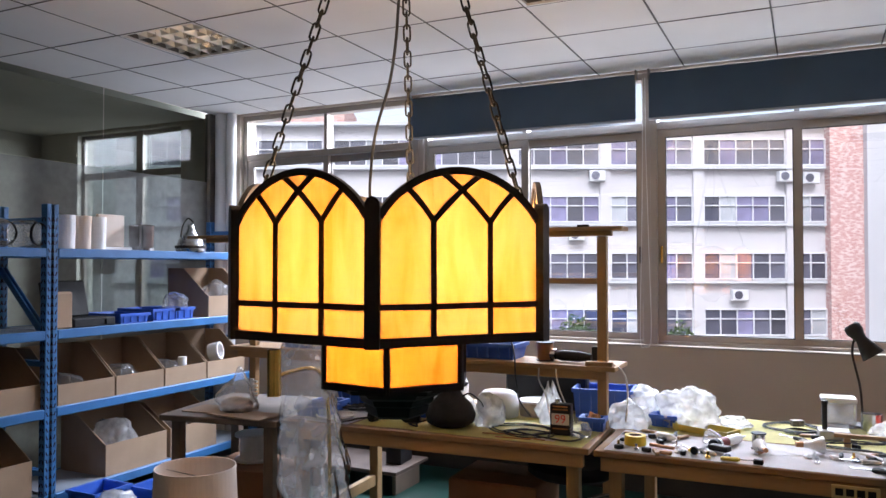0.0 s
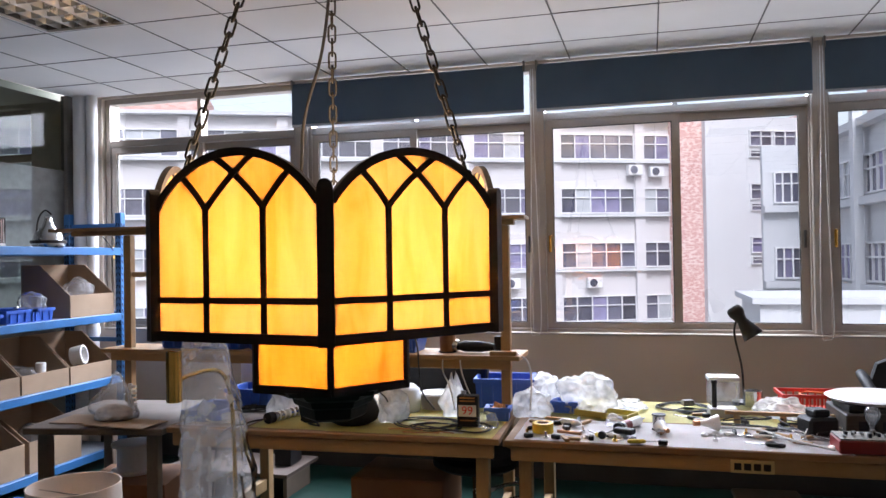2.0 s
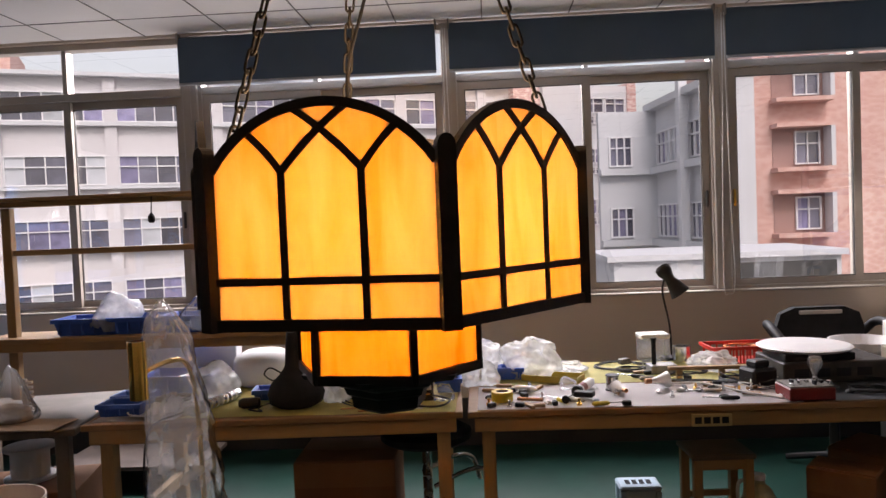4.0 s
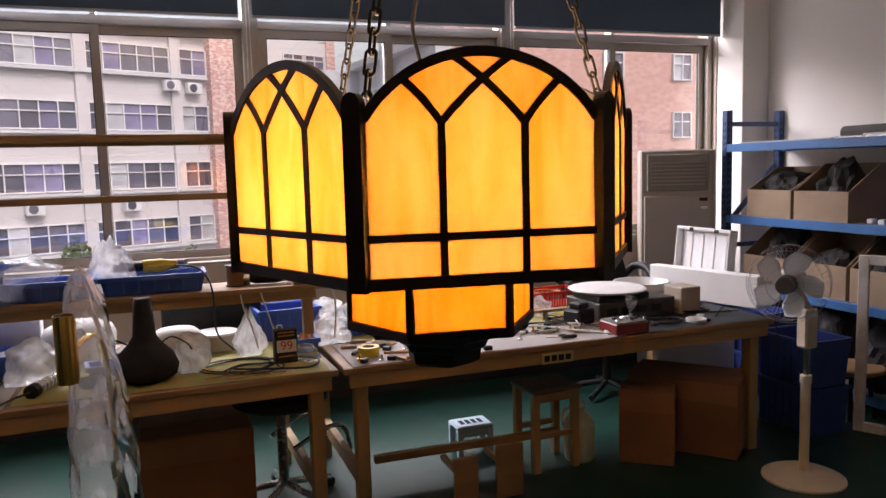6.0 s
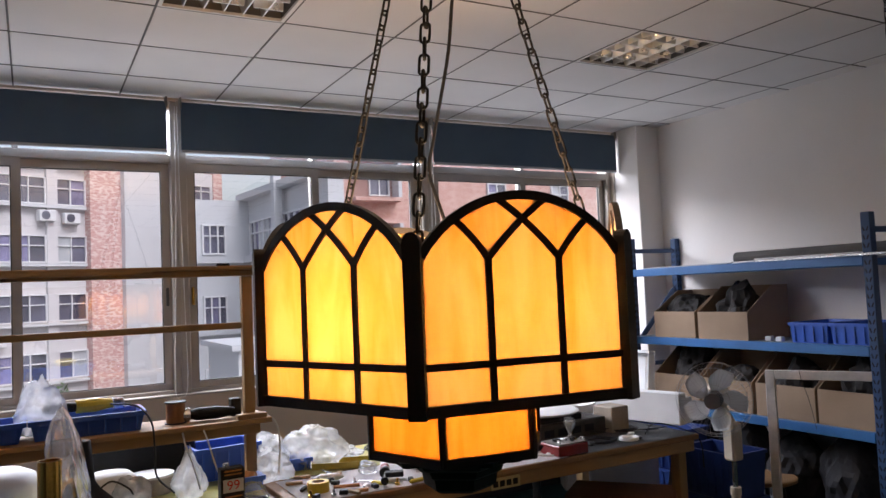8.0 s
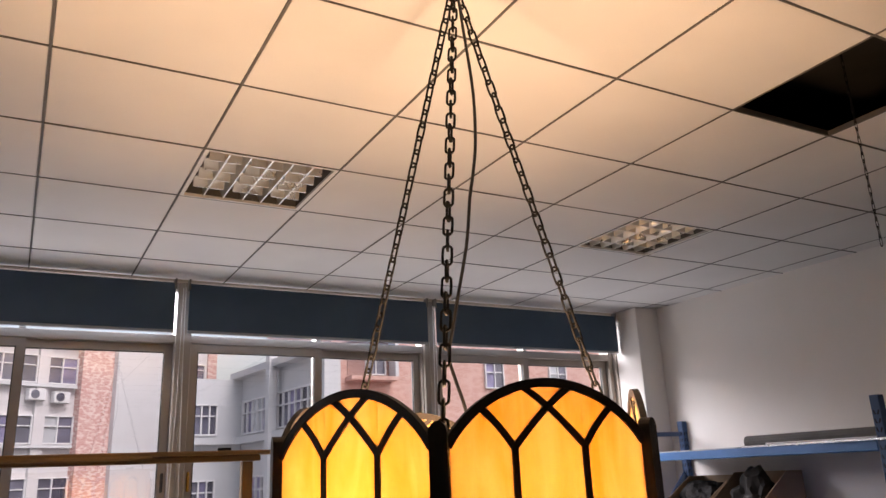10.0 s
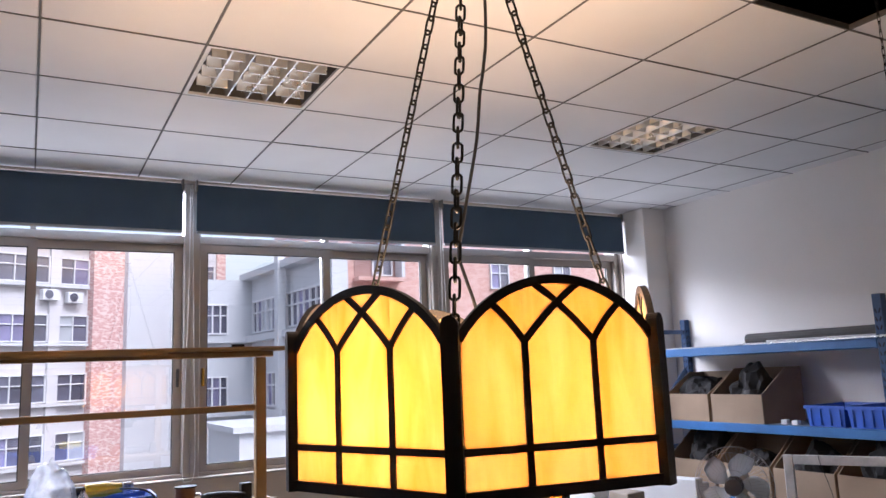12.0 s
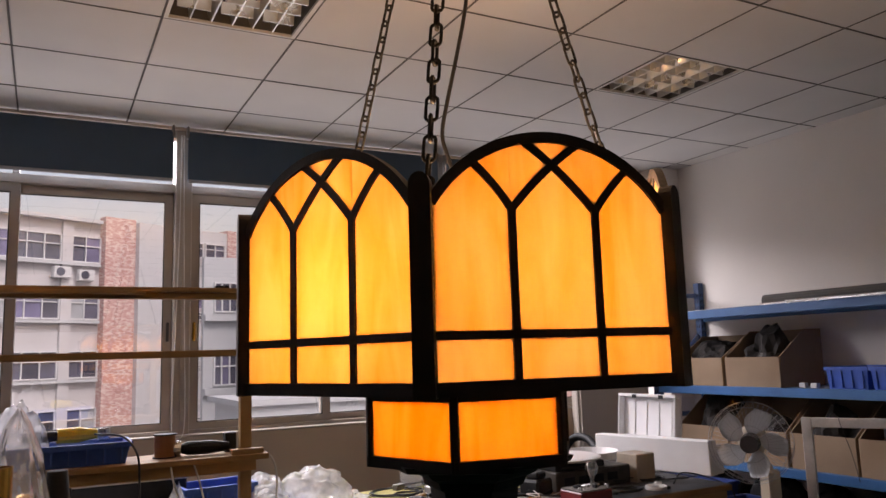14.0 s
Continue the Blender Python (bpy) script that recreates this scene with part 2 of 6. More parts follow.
AMBER = amber_glass("amber_art_glass", (0.465, 0.262, 0.060), (0.525, 0.350, 0.168))
AMBER_LOW = amber_glass("deep_amber_art_glass", (0.40, 0.175, 0.014), (0.46, 0.250, 0.055))

# ---- mesh helpers ----


def part(name, bm, material, parent=None, label="", smooth=False):
    """One mesh object from bm, under parent when given."""
    me = bpy.data.meshes.new(name)
    bm.normal_update()
    bm.to_mesh(me)
    bm.free()
    if smooth:
        me.shade_smooth()
    me.materials.append(material)
    ob = new(name, me)
    if parent:
        ob.parent = parent
    if label:
        ob["label"] = label
    return ob


def pane_y(x0, x1, y, z0, z1):
    """One sheet of window glass facing the room."""
    own = bmesh.new()
    own.faces.new([own.verts.new(c) for c in ((x0, y, z0), (x1, y, z0), (x1, y, z1), (x0, y, z1))])
    return own


def pane_x(x, y0, y1, z0, z1):
    """One sheet of partition glass facing the room."""
    own = bmesh.new()
    own.faces.new([own.verts.new(c) for c in ((x, y0, z0), (x, y1, z0), (x, y1, z1), (x, y0, z1))])
    return own


def thing(name, label, category, at=(0, 0, 0), rz=0.0, group="", kind=""):
    """An empty at the base of a thing that has several parts."""
    ob = new(name)
    ob.empty_display_size = 0.05
    ob.matrix_basis = pose(*at, 0, 0, rz)
    return tagged(ob, label, category, group, kind)


def box(x0, x1, y0, y1, z0, z1, bev=0.0, bm=None):
    own = bmesh.new()
    bmesh.ops.create_cube(own, size=1.0)
    for v in own.verts:
        v.co = ((x0 + x1) / 2 + v.co.x * (x1 - x0), (y0 + y1) / 2 + v.co.y * (y1 - y0), (z0 + z1) / 2 + v.co.z * (z1 - z0))
    if bev:
        bmesh.ops.bevel(own, geom=own.edges[:], offset=bev, segments=1, affect="EDGES")
    return join(bm, own)


def join(bm, own):
    if bm is None:
        return own
    me = bpy.data.meshes.new("tmp")
    own.to_mesh(me)
    own.free()
    bm.from_mesh(me)
    bpy.data.meshes.remove(me)
    return bm


def moved(bm, m):
    bmesh.ops.transform(bm, matrix=m, verts=bm.verts)
    return bm


def lathe(profile, seg=24, bm=None, cap=True):
    """A turned form from (radius, height) pairs."""
    own = bmesh.new()
    rings = []
    for r, z in profile:
        rings.append([own.verts.new((r * math.cos(2 * math.pi * i / seg), r * math.sin(2 * math.pi * i / seg), z)) for i in range(seg)])
    for a, b in zip(rings, rings[1:]):
        for i in range(seg):
            own.faces.new((a[i], a[(i + 1) % seg], b[(i + 1) % seg], b[i]))
    if cap:
        own.faces.new(rings[0][::-1])
        own.faces.new(rings[-1])
    return join(bm, own)


def sweep(points, r, seg=6, bm=None, closed=False):
    """A round rod along a line of points."""
    own = bmesh.new()
    pts = [Vector(p) for p in points]
    n = len(pts)
    rings = []
    side = None
    for i, p in enumerate(pts):
        a = pts[i - 1] if (i or closed) else p
        b = pts[(i + 1) % n] if (i < n - 1 or closed) else p
        d = (b - a).normalized()
        if side is None:
            side = d.orthogonal().normalized()
        side = (side - d * side.dot(d)).normalized()
        up = d.cross(side)
        rad = r[i] if isinstance(r, (list, tuple)) else r
        rings.append([own.verts.new(p + rad * (math.cos(2 * math.pi * k / seg) * side + math.sin(2 * math.pi * k / seg) * up)) for k in range(seg)])
    pairs = list(zip(rings, rings[1:])) + ([(rings[-1], rings[0])] if closed else [])
    for a, b in pairs:
        for k in range(seg):
            own.faces.new((a[k], a[(k + 1) % seg], b[(k + 1) % seg], b[k]))
    if not closed:
        own.faces.new(rings[0][::-1])
        own.faces.new(rings[-1])
    return join(bm, own)


def curve_pts(ctrl, n=8):
    """A smooth line through the control points."""
    P = [Vector(c) for c in ctrl]
    P = [2 * P[0] - P[1]] + P + [2 * P[-1] - P[-2]]
    out = []
    for i in range(1, len(P) - 2):
        p0, p1, p2, p3 = P[i - 1:i + 3]
        for k in range(n):
            t = k / n
            out.append(0.5 * (2 * p1 + (p2 - p0) * t + (2 * p0 - 5 * p1 + 4 * p2 - p3) * t * t + (3 * p1 - p0 - 3 * p2 + p3) * t ** 3))
    out.append(P[-2])
    return out


def ribbon_panel(outline, depth):
    """A flat plate of the outline (x, z), with thickness along y."""
    own = bmesh.new()
    f = [own.verts.new((x, -depth / 2, z)) for x, z in outline]
    b = [own.verts.new((x, depth / 2, z)) for x, z in outline]
    own.faces.new(f)
    own.faces.new(b[::-1])
    for i in range(len(f)):
        j = (i + 1) % len(f)
        own.faces.new((f[i], b[i], b[j], f[j]))
    bmesh.ops.recalc_face_normals(own, faces=own.faces[:])
    return own


def strip(line, w, depth, bm=None):
    """A bar of width w along a flat line of (x, z) points."""
    P = [Vector((x, z)) for x, z in line]
    left, right = [], []
    for i, p in enumerate(P):
        a, b = P[max(0, i - 1)], P[min(len(P) - 1, i + 1)]
        d = (b - a).normalized()
        nrm = Vector((-d.y, d.x))
        left.append(p + nrm * w / 2)
        right.append(p - nrm * w / 2)
    own = bmesh.new()
    q = [[own.verts.new((v.x, y, v.y)) for v in side] for side in (left, right) for y in (-depth / 2, depth / 2)]
    lf, lb, rf, rb = q
    for i in range(len(P) - 1):
        own.faces.new((lf[i], lf[i + 1], rf[i + 1], rf[i]))
        own.faces.new((lb[i], rb[i], rb[i + 1], lb[i + 1]))
        own.faces.new((lf[i], lb[i], lb[i + 1], lf[i + 1]))
        own.faces.new((rf[i], rf[i + 1], rb[i + 1], rb[i]))
    own.faces.new((lf[0], rf[0], rb[0], lb[0]))
    own.faces.new((lf[-1], lb[-1], rb[-1], rf[-1]))
    return join(bm, own)


def crumple(sx, sy, sz, seed, rough=0.35, sub=4, tip=0.0):
    """A crumpled bag: a lump of creased facets and drawn-out peaks, flat underneath, drawn up to a tip."""
    own = bmesh.new()
    bmesh.ops.create_icosphere(own, subdivisions=sub, radius=1.0)
    off = Vector((seed * 3.7, seed * 1.9, seed * 5.3))
    for v in own.verts:
        c = v.co.copy()
        k = 1 + rough * noise.noise(c * 1.5 + off)
        for freq, amp in ((1.9, 0.50), (4.0, 0.22), (8.5, 0.07)):
            d = noise.voronoi(c * freq + off)[0]
            k += rough * amp * (0.45 - (d[1] - d[0]) * 1.6)
        c *= max(0.35, k)
        if c.z < -0.55:
            c.z = -0.55 + 0.06 * noise.noise(c * 3 + off)
        if tip and c.z > 0.2:
            f = min(1.0, (c.z - 0.2) * tip)
            c.x *= 1 - 0.7 * f
            c.y *= 1 - 0.7 * f
            c.z *= 1 + 0.6 * f
        v.co = (c.x * sx, c.y * sy, (c.z + 0.55) * sz)
    return own


# ---- the room ----
XL, XR, YW, YB, CEIL_Z = -4.90, 3.06, 5.585, -3.2, 3.0
WIN_Y = 5.625          # inner face of the window frames
SILL, HEAD = 1.045, 2.985
X0, Y0, TILE, TILE_Y = -0.71, 3.955, 0.6, 0.59

tagged(part("floor", box(XL - 0.25, XR + 0.25, YB - 0.25, YW + 0.25, -0.12, 0.0), FLOOR), "dark green painted concrete workshop floor", "floor", kind="structure")
bm = box(XL - 0.2, -4.66, YW, YW + 0.22, 0, CEIL_Z)
box(2.79, XR + 0.2, YW, YW + 0.22, 0, CEIL_Z, bm=bm)
box(-4.66, 2.79, YW, YW + 0.22, 0, SILL - 0.014, bm=bm)
box(-4.66, 2.79, YW, YW + 0.22, HEAD, CEIL_Z + 0.3, bm=bm)
tagged(part("wall_north", bm, TAN_WALL), "beige painted parapet wall below the windows", "wall", kind="structure")
tagged(part("wall_east", box(XR, XR + 0.2, YB, YW, 0, CEIL_Z + 0.3), WHITE_WALL), "white painted plaster side wall", "wall", kind="structure")
tagged(part("wall_south", box(XL - 0.2, XR + 0.2, YB - 0.2, YB, 0, CEIL_Z + 0.3), WHITE_WALL), "white painted plaster wall", "wall", kind="structure")
tagged(part("column_corner", box(2.80, XR - 0.003, 5.28, YW - 0.003, 0, CEIL_Z, 0.006), WHITE_WALL), "white plastered corner column beside the window", "column", kind="structure")
# thin board makes the lowest 0.34 m of the wall dark
tagged(part("baseboard", box(-4.88, 2.79, YW - 0.016, YW - 0.001, 0.001, 0.34, 0.003), mat("dark_wall_foot", (0.035, 0.03, 0.026), 0.6, var=0.2, scale=4)), "tall dark strip along the wall's foot below the windows", "baseboard", kind="structure")
tagged(part("window_sill", box(-4.65, 2.785, YW - 0.014, WIN_Y + 0.06, SILL - 0.014, SILL, 0.004), mat("sill_board", (0.46, 0.41, 0.36), 0.6, var=0.06, scale=3)), "pale window sill board along the window wall", "sill", kind="structure")

# ceiling: one mesh of tiles with open joints, a back above in shade colour
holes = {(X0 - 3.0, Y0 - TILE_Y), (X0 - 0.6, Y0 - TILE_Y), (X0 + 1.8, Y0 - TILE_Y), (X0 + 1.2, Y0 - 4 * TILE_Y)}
bm = bmesh.new()
nx0, nx1 = math.floor((XL - X0) / TILE), math.ceil((XR - X0) / TILE)
ny0, ny1 = math.floor((YB - Y0) / TILE_Y), math.ceil((YW - Y0) / TILE_Y)
G = 0.0042
for i in range(nx0, nx1):
    for j in range(ny0, ny1):
        x, y = X0 + i * TILE, Y0 + j * TILE_Y
        if any(abs(x - a) < 0.01 and abs(y - b) < 0.01 for a, b in holes):
            continue
        a0, a1, b0, b1 = max(x + G, XL), min(x + TILE - G, XR), max(y + G, YB), min(y + TILE_Y - G, YW - 0.01)
        if a1 - a0 < 0.02 or b1 - b0 < 0.02:
            continue
        dz = random.uniform(-0.0012, 0.0012)
        e = 0.002
        lo = [bm.verts.new(c) for c in ((a0 + e, b0 + e, CEIL_Z + dz), (a1 - e, b0 + e, CEIL_Z + dz), (a1 - e, b1 - e, CEIL_Z + dz), (a0 + e, b1 - e, CEIL_Z + dz))]
        md = [bm.verts.new(c) for c in ((a0, b0, CEIL_Z + 0.005), (a1, b0, CEIL_Z + 0.005), (a1, b1, CEIL_Z + 0.005), (a0, b1, CEIL_Z + 0.005))]
        hi = [bm.verts.new((v.co.x, v.co.y, CEIL_Z + 0.016)) for v in md]
        bm.faces.new(lo[::-1])
        for k in range(4):
            n = (k + 1) % 4
            bm.faces.new((lo[k], lo[n], md[n], md[k]))
            bm.faces.new((md[k], md[n], hi[n], hi[k]))
        bm.faces.new(hi)
tagged(part("ceiling", bm, CEIL), "white mineral fibre ceiling tiles in a suspended grid", "ceiling", kind="structure")
# grid bars fill the joints, their dark grey giving the shadow gaps
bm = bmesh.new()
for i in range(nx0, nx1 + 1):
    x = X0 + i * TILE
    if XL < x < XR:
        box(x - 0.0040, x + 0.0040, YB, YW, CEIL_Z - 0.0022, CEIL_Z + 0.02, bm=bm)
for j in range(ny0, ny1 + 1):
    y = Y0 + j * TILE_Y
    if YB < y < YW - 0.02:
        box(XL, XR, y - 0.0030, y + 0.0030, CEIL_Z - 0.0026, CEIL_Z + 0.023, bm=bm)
tagged(part("ceiling_grid", bm, mat("grid_shadow_steel", (0.13, 0.12, 0.11), 0.7, var=0.1, bump=0)), "grey steel carrier grid set flush, darkened as the tile joints' shadow", "ceiling", kind="structure")
# slab coloured near-black: the unlit void's darkness is in its paint
tagged(part("ceiling_void", box(XL - 0.2, XR + 0.2, YB - 0.2, YW + 0.22, CEIL_Z + 0.30, CEIL_Z + 0.4), VOID_SHADE), "slab above the suspended ceiling, coloured near-black as the void's shade", "ceiling", kind="structure")


def ceiling_light(x, y):
    """A recessed square louvre light, switched off."""
    t = thing("ceiling_light", "recessed square fluorescent louvre light, switched off", "ceiling light", (x, y - 0.005, CEIL_Z), group="louvre lights in the ceiling")
    fr = bmesh.new()
    w = 0.022
    box(0.004, 0.596, 0.004, w, -0.002, 0.012, bm=fr)
    box(0.004, 0.596, 0.6 - w, 0.596, -0.002, 0.012, bm=fr)
    box(0.004, w, w, 0.6 - w, -0.002, 0.012, bm=fr)
    box(0.6 - w, 0.596, w, 0.6 - w, -0.002, 0.012, bm=fr)
    part("frame", fr, mat("white_enamel_trim", (0.74, 0.72, 0.68), 0.45, var=0.04), t)
    REF = mat("satin_reflector", (0.74, 0.72, 0.67), 0.30, metal=0.75, var=0.06, scale=8, bump=0.02)
    tray = box(w, 0.6 - w, w, 0.6 - w, 0.118, 0.122)
    box(w - 0.004, w, w, 0.6 - w, 0.0125, 0.118, bm=tray)
    box(0.6 - w, 0.604 - w, w, 0.6 - w, 0.0125, 0.118, bm=tray)
    box(w, 0.6 - w, w - 0.004, w, 0.0125, 0.118, bm=tray)
    box(w, 0.6 - w, 0.6 - w, 0.604 - w, 0.0125, 0.118, bm=tray)
    part("tray", tray, mat("light_tray", (0.10, 0.09, 0.08), 0.5, var=0.05), t)
    span = 0.6 - 2 * w

    def blade(a, b, along_y, top, low, z1):
        """A parabolic blade: broad above, narrow below."""
        own = bmesh.new()
        rows = []
        for s in (a, b):
            rows.append([own.verts.new((u, s, z) if along_y else (s, u, z)) for u, z in ((top[0], z1), (low[0], 0.006), (low[1], 0.006), (top[1], z1))])
        for q in range(4):
            n = (q + 1) % 4
            own.faces.new((rows[0][q], rows[0][n], rows[1][n], rows[1][q]))
        own.faces.new(rows[0])
        own.faces.new(rows[1][::-1])
        bmesh.ops.recalc_face_normals(own, faces=own.faces[:])
        part("louvre_blade", own, REF, t)

    for k in range(1, 6):
        xx = w + span * k / 6
        wide = 0.020 if k % 2 == 0 else 0.010
        blade(w, 0.6 - w, True, (xx - wide, xx + wide), (xx - 0.003, xx + 0.003), 0.058)
    for k in range(3):
        xm = w + span * (k + 0.5) / 3
        part("tube", sweep([(xm - 0.03, w + 0.02, 0.095), (xm - 0.03, 0.58 - w, 0.095)], 0.012, 8), WHITE_PLASTIC, t)
    for j in range(1, 5):
        yy = w + span * j / 5
        for k in range(3):
            blade(w + span * k / 3 + 0.022, w + span * (k + 1) / 3 - 0.022, False, (yy - 0.017, yy + 0.017), (yy - 0.003, yy + 0.003), 0.054)
    return t


ceiling_light(X0 - 3.0, Y0 - TILE_Y)
ceiling_light(X0 - 0.6, Y0 - TILE_Y)
ceiling_light(X0 + 1.8, Y0 - TILE_Y)


def rect_frame(x0, x1, z0, z1, y0, y1, w, bm=None, wb=None):
    wb = wb or w
    bm = box(x0, x0 + w, y0, y1, z0, z1, bm=bm)
    box(x1 - w, x1, y0, y1, z0, z1, bm=bm)
    box(x0 + w, x1 - w, y0, y1, z0, z0 + wb, bm=bm)
    box(x0 + w, x1 - w, y0, y1, z1 - w, z1, bm=bm)
    return bm


def window(idx, x0, x1, xm, tz):
    """Sliding window: outer frame, transom bar, fixed lights above, two sashes below."""
    t = thing("window_%d" % idx, "bronze aluminium sliding window with two sashes and fixed top lights", "window", (0, 0, 0), kind="structure")
    y0, y1 = WIN_Y, WIN_Y + 0.10
    part("window_frame", rect_frame(x0, x1, SILL + 0.001, HEAD, y0, y1, 0.045, wb=0.022), ALU, t)
    part("transom", box(x0 + 0.045, x1 - 0.045, y0 + 0.002, y1, tz, tz + 0.055, 0.003), ALU, t)
    part("mullion", box(xm - 0.018, xm + 0.018, y0 + 0.006, y1, tz + 0.056, HEAD - 0.046, 0.003), ALU, t)
    for a, b in ((x0 + 0.046, xm - 0.019), (xm + 0.019, x1 - 0.046)):
        p = part("top_pane", pane_y(a, b, y0 + 0.052, tz + 0.056, HEAD - 0.046), GLASS, t)
        p.visible_shadow = False
    for k, (a, b, dy) in enumerate(((x0 + 0.046, xm + 0.028, 0.012), (xm - 0.028, x1 - 0.046, 0.05))):
        s = part("sash", rect_frame(a, b, SILL + 0.024, tz - 0.001, y0 + dy, y0 + dy + 0.034, 0.052, wb=0.042), ALU, t)
        g = part("pane", pane_y(a + 0.05, b - 0.05, y0 + dy + 0.017, SILL + 0.06, tz - 0.05), GLASS, s)
        g.visible_shadow = False
        part("gasket", rect_frame(a + 0.052, b - 0.052, SILL + 0.066, tz - 0.053, y0 + dy + 0.008, y0 + dy + 0.022, 0.006), ALU_DARK, s)
        hx = a + 0.026 if k == 0 else b - 0.026
        part("latch", box(hx - 0.009, hx + 0.009, y0 + dy - 0.016, y0 + dy, 1.62, 1.74, 0.004), BRASS if k == 0 else ALU_DARK, s)
    return t


BAYS = [(-4.655, -2.85, -3.75), (-2.785, -0.961, -1.906), (-0.949, 0.893, 0.002), (0.927, 2.785, 1.835)]
for n, (a, b, m) in enumerate(BAYS):
    window(n + 1, a, b, m, 2.573)
for k, (a, b) in enumerate(((-2.87, -2.765), (-1.005, -0.905), (0.86, 0.96))):
    bm = box(a - 0.002, b + 0.002, WIN_Y - 0.028, WIN_Y - 0.001, SILL + 0.001, HEAD - 0.002, 0.006)
    box((a + b) / 2 - 0.008, (a + b) / 2 + 0.008, WIN_Y - 0.036, WIN_Y - 0.028, SILL + 0.001, HEAD - 0.002, bm=bm)
    tagged(part("window_post", bm, ALU), "bronze aluminium post between two windows", "window post", group="window posts", kind="structure")


def roller_blind(x0, x1, zb):
    t = thing("roller_blind", "slate blue cloth roller blind, partly lowered over the window", "blind", ((x0 + x1) / 2, WIN_Y - 0.075, CEIL_Z - 0.05), group="roller blinds along the windows")
    w = (x1 - x0) / 2
    part("roller", sweep([(-w + 0.01, 0, 0), (w - 0.01, 0, 0)], 0.018, 10), BLIND, t)
    own = bmesh.new()
    nseg, drop = 30, CEIL_Z - 0.05 - zb
    rows = []
    for j in range(7):
        z = -drop * j / 6
        rows.append([own.verts.new((-w + 2 * w * i / nseg, -0.019 + 0.0025 * noise.noise(Vector((i * 0.35 + x0, j * 0.3, 1.7))), z)) for i in range(nseg + 1)])
    for a, b in zip(rows, rows[1:]):
        for i in range(nseg):
            own.faces.new((a[i], a[i + 1], b[i + 1], b[i]))
    part("cloth", own, BLIND, t)
    part("bottom_bar", box(-w, w, -0.027, -0.012, -drop - 0.02, -drop, 0.004), mat("blind_bar", (0.45, 0.46, 0.48), 0.4, metal=0.5, var=0.05), t)
    for s in (-1, 1):
        part("bracket", box(s * w - 0.006, s * w + 0.006, -0.03, 0.03, -0.03, 0.045, 0.003), mat("bracket_grey", (0.2, 0.18, 0.16), 0.5, var=0.1), t)
    return t


roller_blind(-2.86, -1.035, 2.645)
roller_blind(-0.945, 0.86, 2.645)
roller_blind(0.935, 2.785, 2.645)


def blind_cord(x, zlow, sway):
    a = [(x, WIN_Y - 0.10, 2.93), (x - 0.005, WIN_Y - 0.10, 2.3), (x - 0.02, WIN_Y - 0.09, 1.6), (x - 0.03 + sway, WIN_Y - 0.08, zlow + 0.06), (x + sway, WIN_Y - 0.08, zlow), (x + 0.045 + sway, WIN_Y - 0.08, zlow + 0.08), (x + 0.035, WIN_Y - 0.09, 1.7), (x + 0.02, WIN_Y - 0.10, 2.4), (x + 0.015, WIN_Y - 0.10, 2.93)]
    tagged(part("blind_cord", sweep(curve_pts(a, 6), 0.0028, 5), WHITE_CABLE, smooth=True), "white looped pull cord hanging beside the window", "cord", group="blind pull cords")


blind_cord(-0.985, 1.03, 0.0)
blind_cord(0.905, 1.02, 0.01)

# glass partition at the west side, dim room behind it
t = thing("wall_west", "full height dark glass partition with frosted lower film", "glass partition", kind="structure")
ys = [YB, -1.4, 0.55, 2.5, 4.28, 5.43]
FRAME = mat("partition_frame", (0.22, 0.20, 0.18), 0.45, metal=0.4, var=0.08)
for a, b in zip(ys, ys[1:]):
    g = part("glass_panel", pane_x(XL - 0.006, a + 0.004, b - 0.004, 2.37, CEIL_Z - 0.002), GLASS_DARK, t)
    g.visible_shadow = False
    g = part("frosted_panel", pane_x(XL - 0.006, a + 0.004, b - 0.004, 0.06, 2.369), FROST, t)
part("post", box(XL - 0.04, XL + 0.02, 5.43, YW, 0, CEIL_Z), FRAME, t)
part("rail", box(XL - 0.03, XL + 0.012, YB, 5.43, 0, 0.058), FRAME, t)
bm = box(XL - 2.6, XL - 2.5, YB, YW, 0, CEIL_Z + 0.3)
box(XL - 2.5, -6.83, YW, YW + 0.2, 0, CEIL_Z + 0.3, bm=bm)
box(-5.39, XL - 0.2, YW, YW + 0.2, 0, CEIL_Z + 0.3, bm=bm)
box(-6.83, -5.39, YW, YW + 0.2, 0, SILL, bm=bm)
box(-6.83, -5.39, YW, YW + 0.2, 2.965, CEIL_Z + 0.3, bm=bm)
box(XL - 2.5, XL - 0.2, YB - 0.2, YB, 0, CEIL_Z + 0.3, bm=bm)
box(XL - 2.5, XL - 0.2, YB, YW, CEIL_Z, CEIL_Z + 0.3, bm=bm)
box(XL - 2.5, XL - 0.25, YB, YW, -0.12, 0, bm=bm)
tagged(part("wall_far_west", bm, mat("dim_room_paint", (0.62, 0.57, 0.48), 0.8, var=0.05, scale=1.5)), "plain grey walls of the unlit room behind the glass", "wall", kind="structure")
t = thing("window_far_west", "bronze framed window of the room behind the glass", "window", kind="structure")
for x0, x1 in ((-6.828, -6.79), (-6.05, -5.96), (-5.43, -5.392)):
    part("frame_post", box(x0, x1, YW + 0.06, YW + 0.12, SILL + 0.001, 2.964, 0.003), ALU, t)
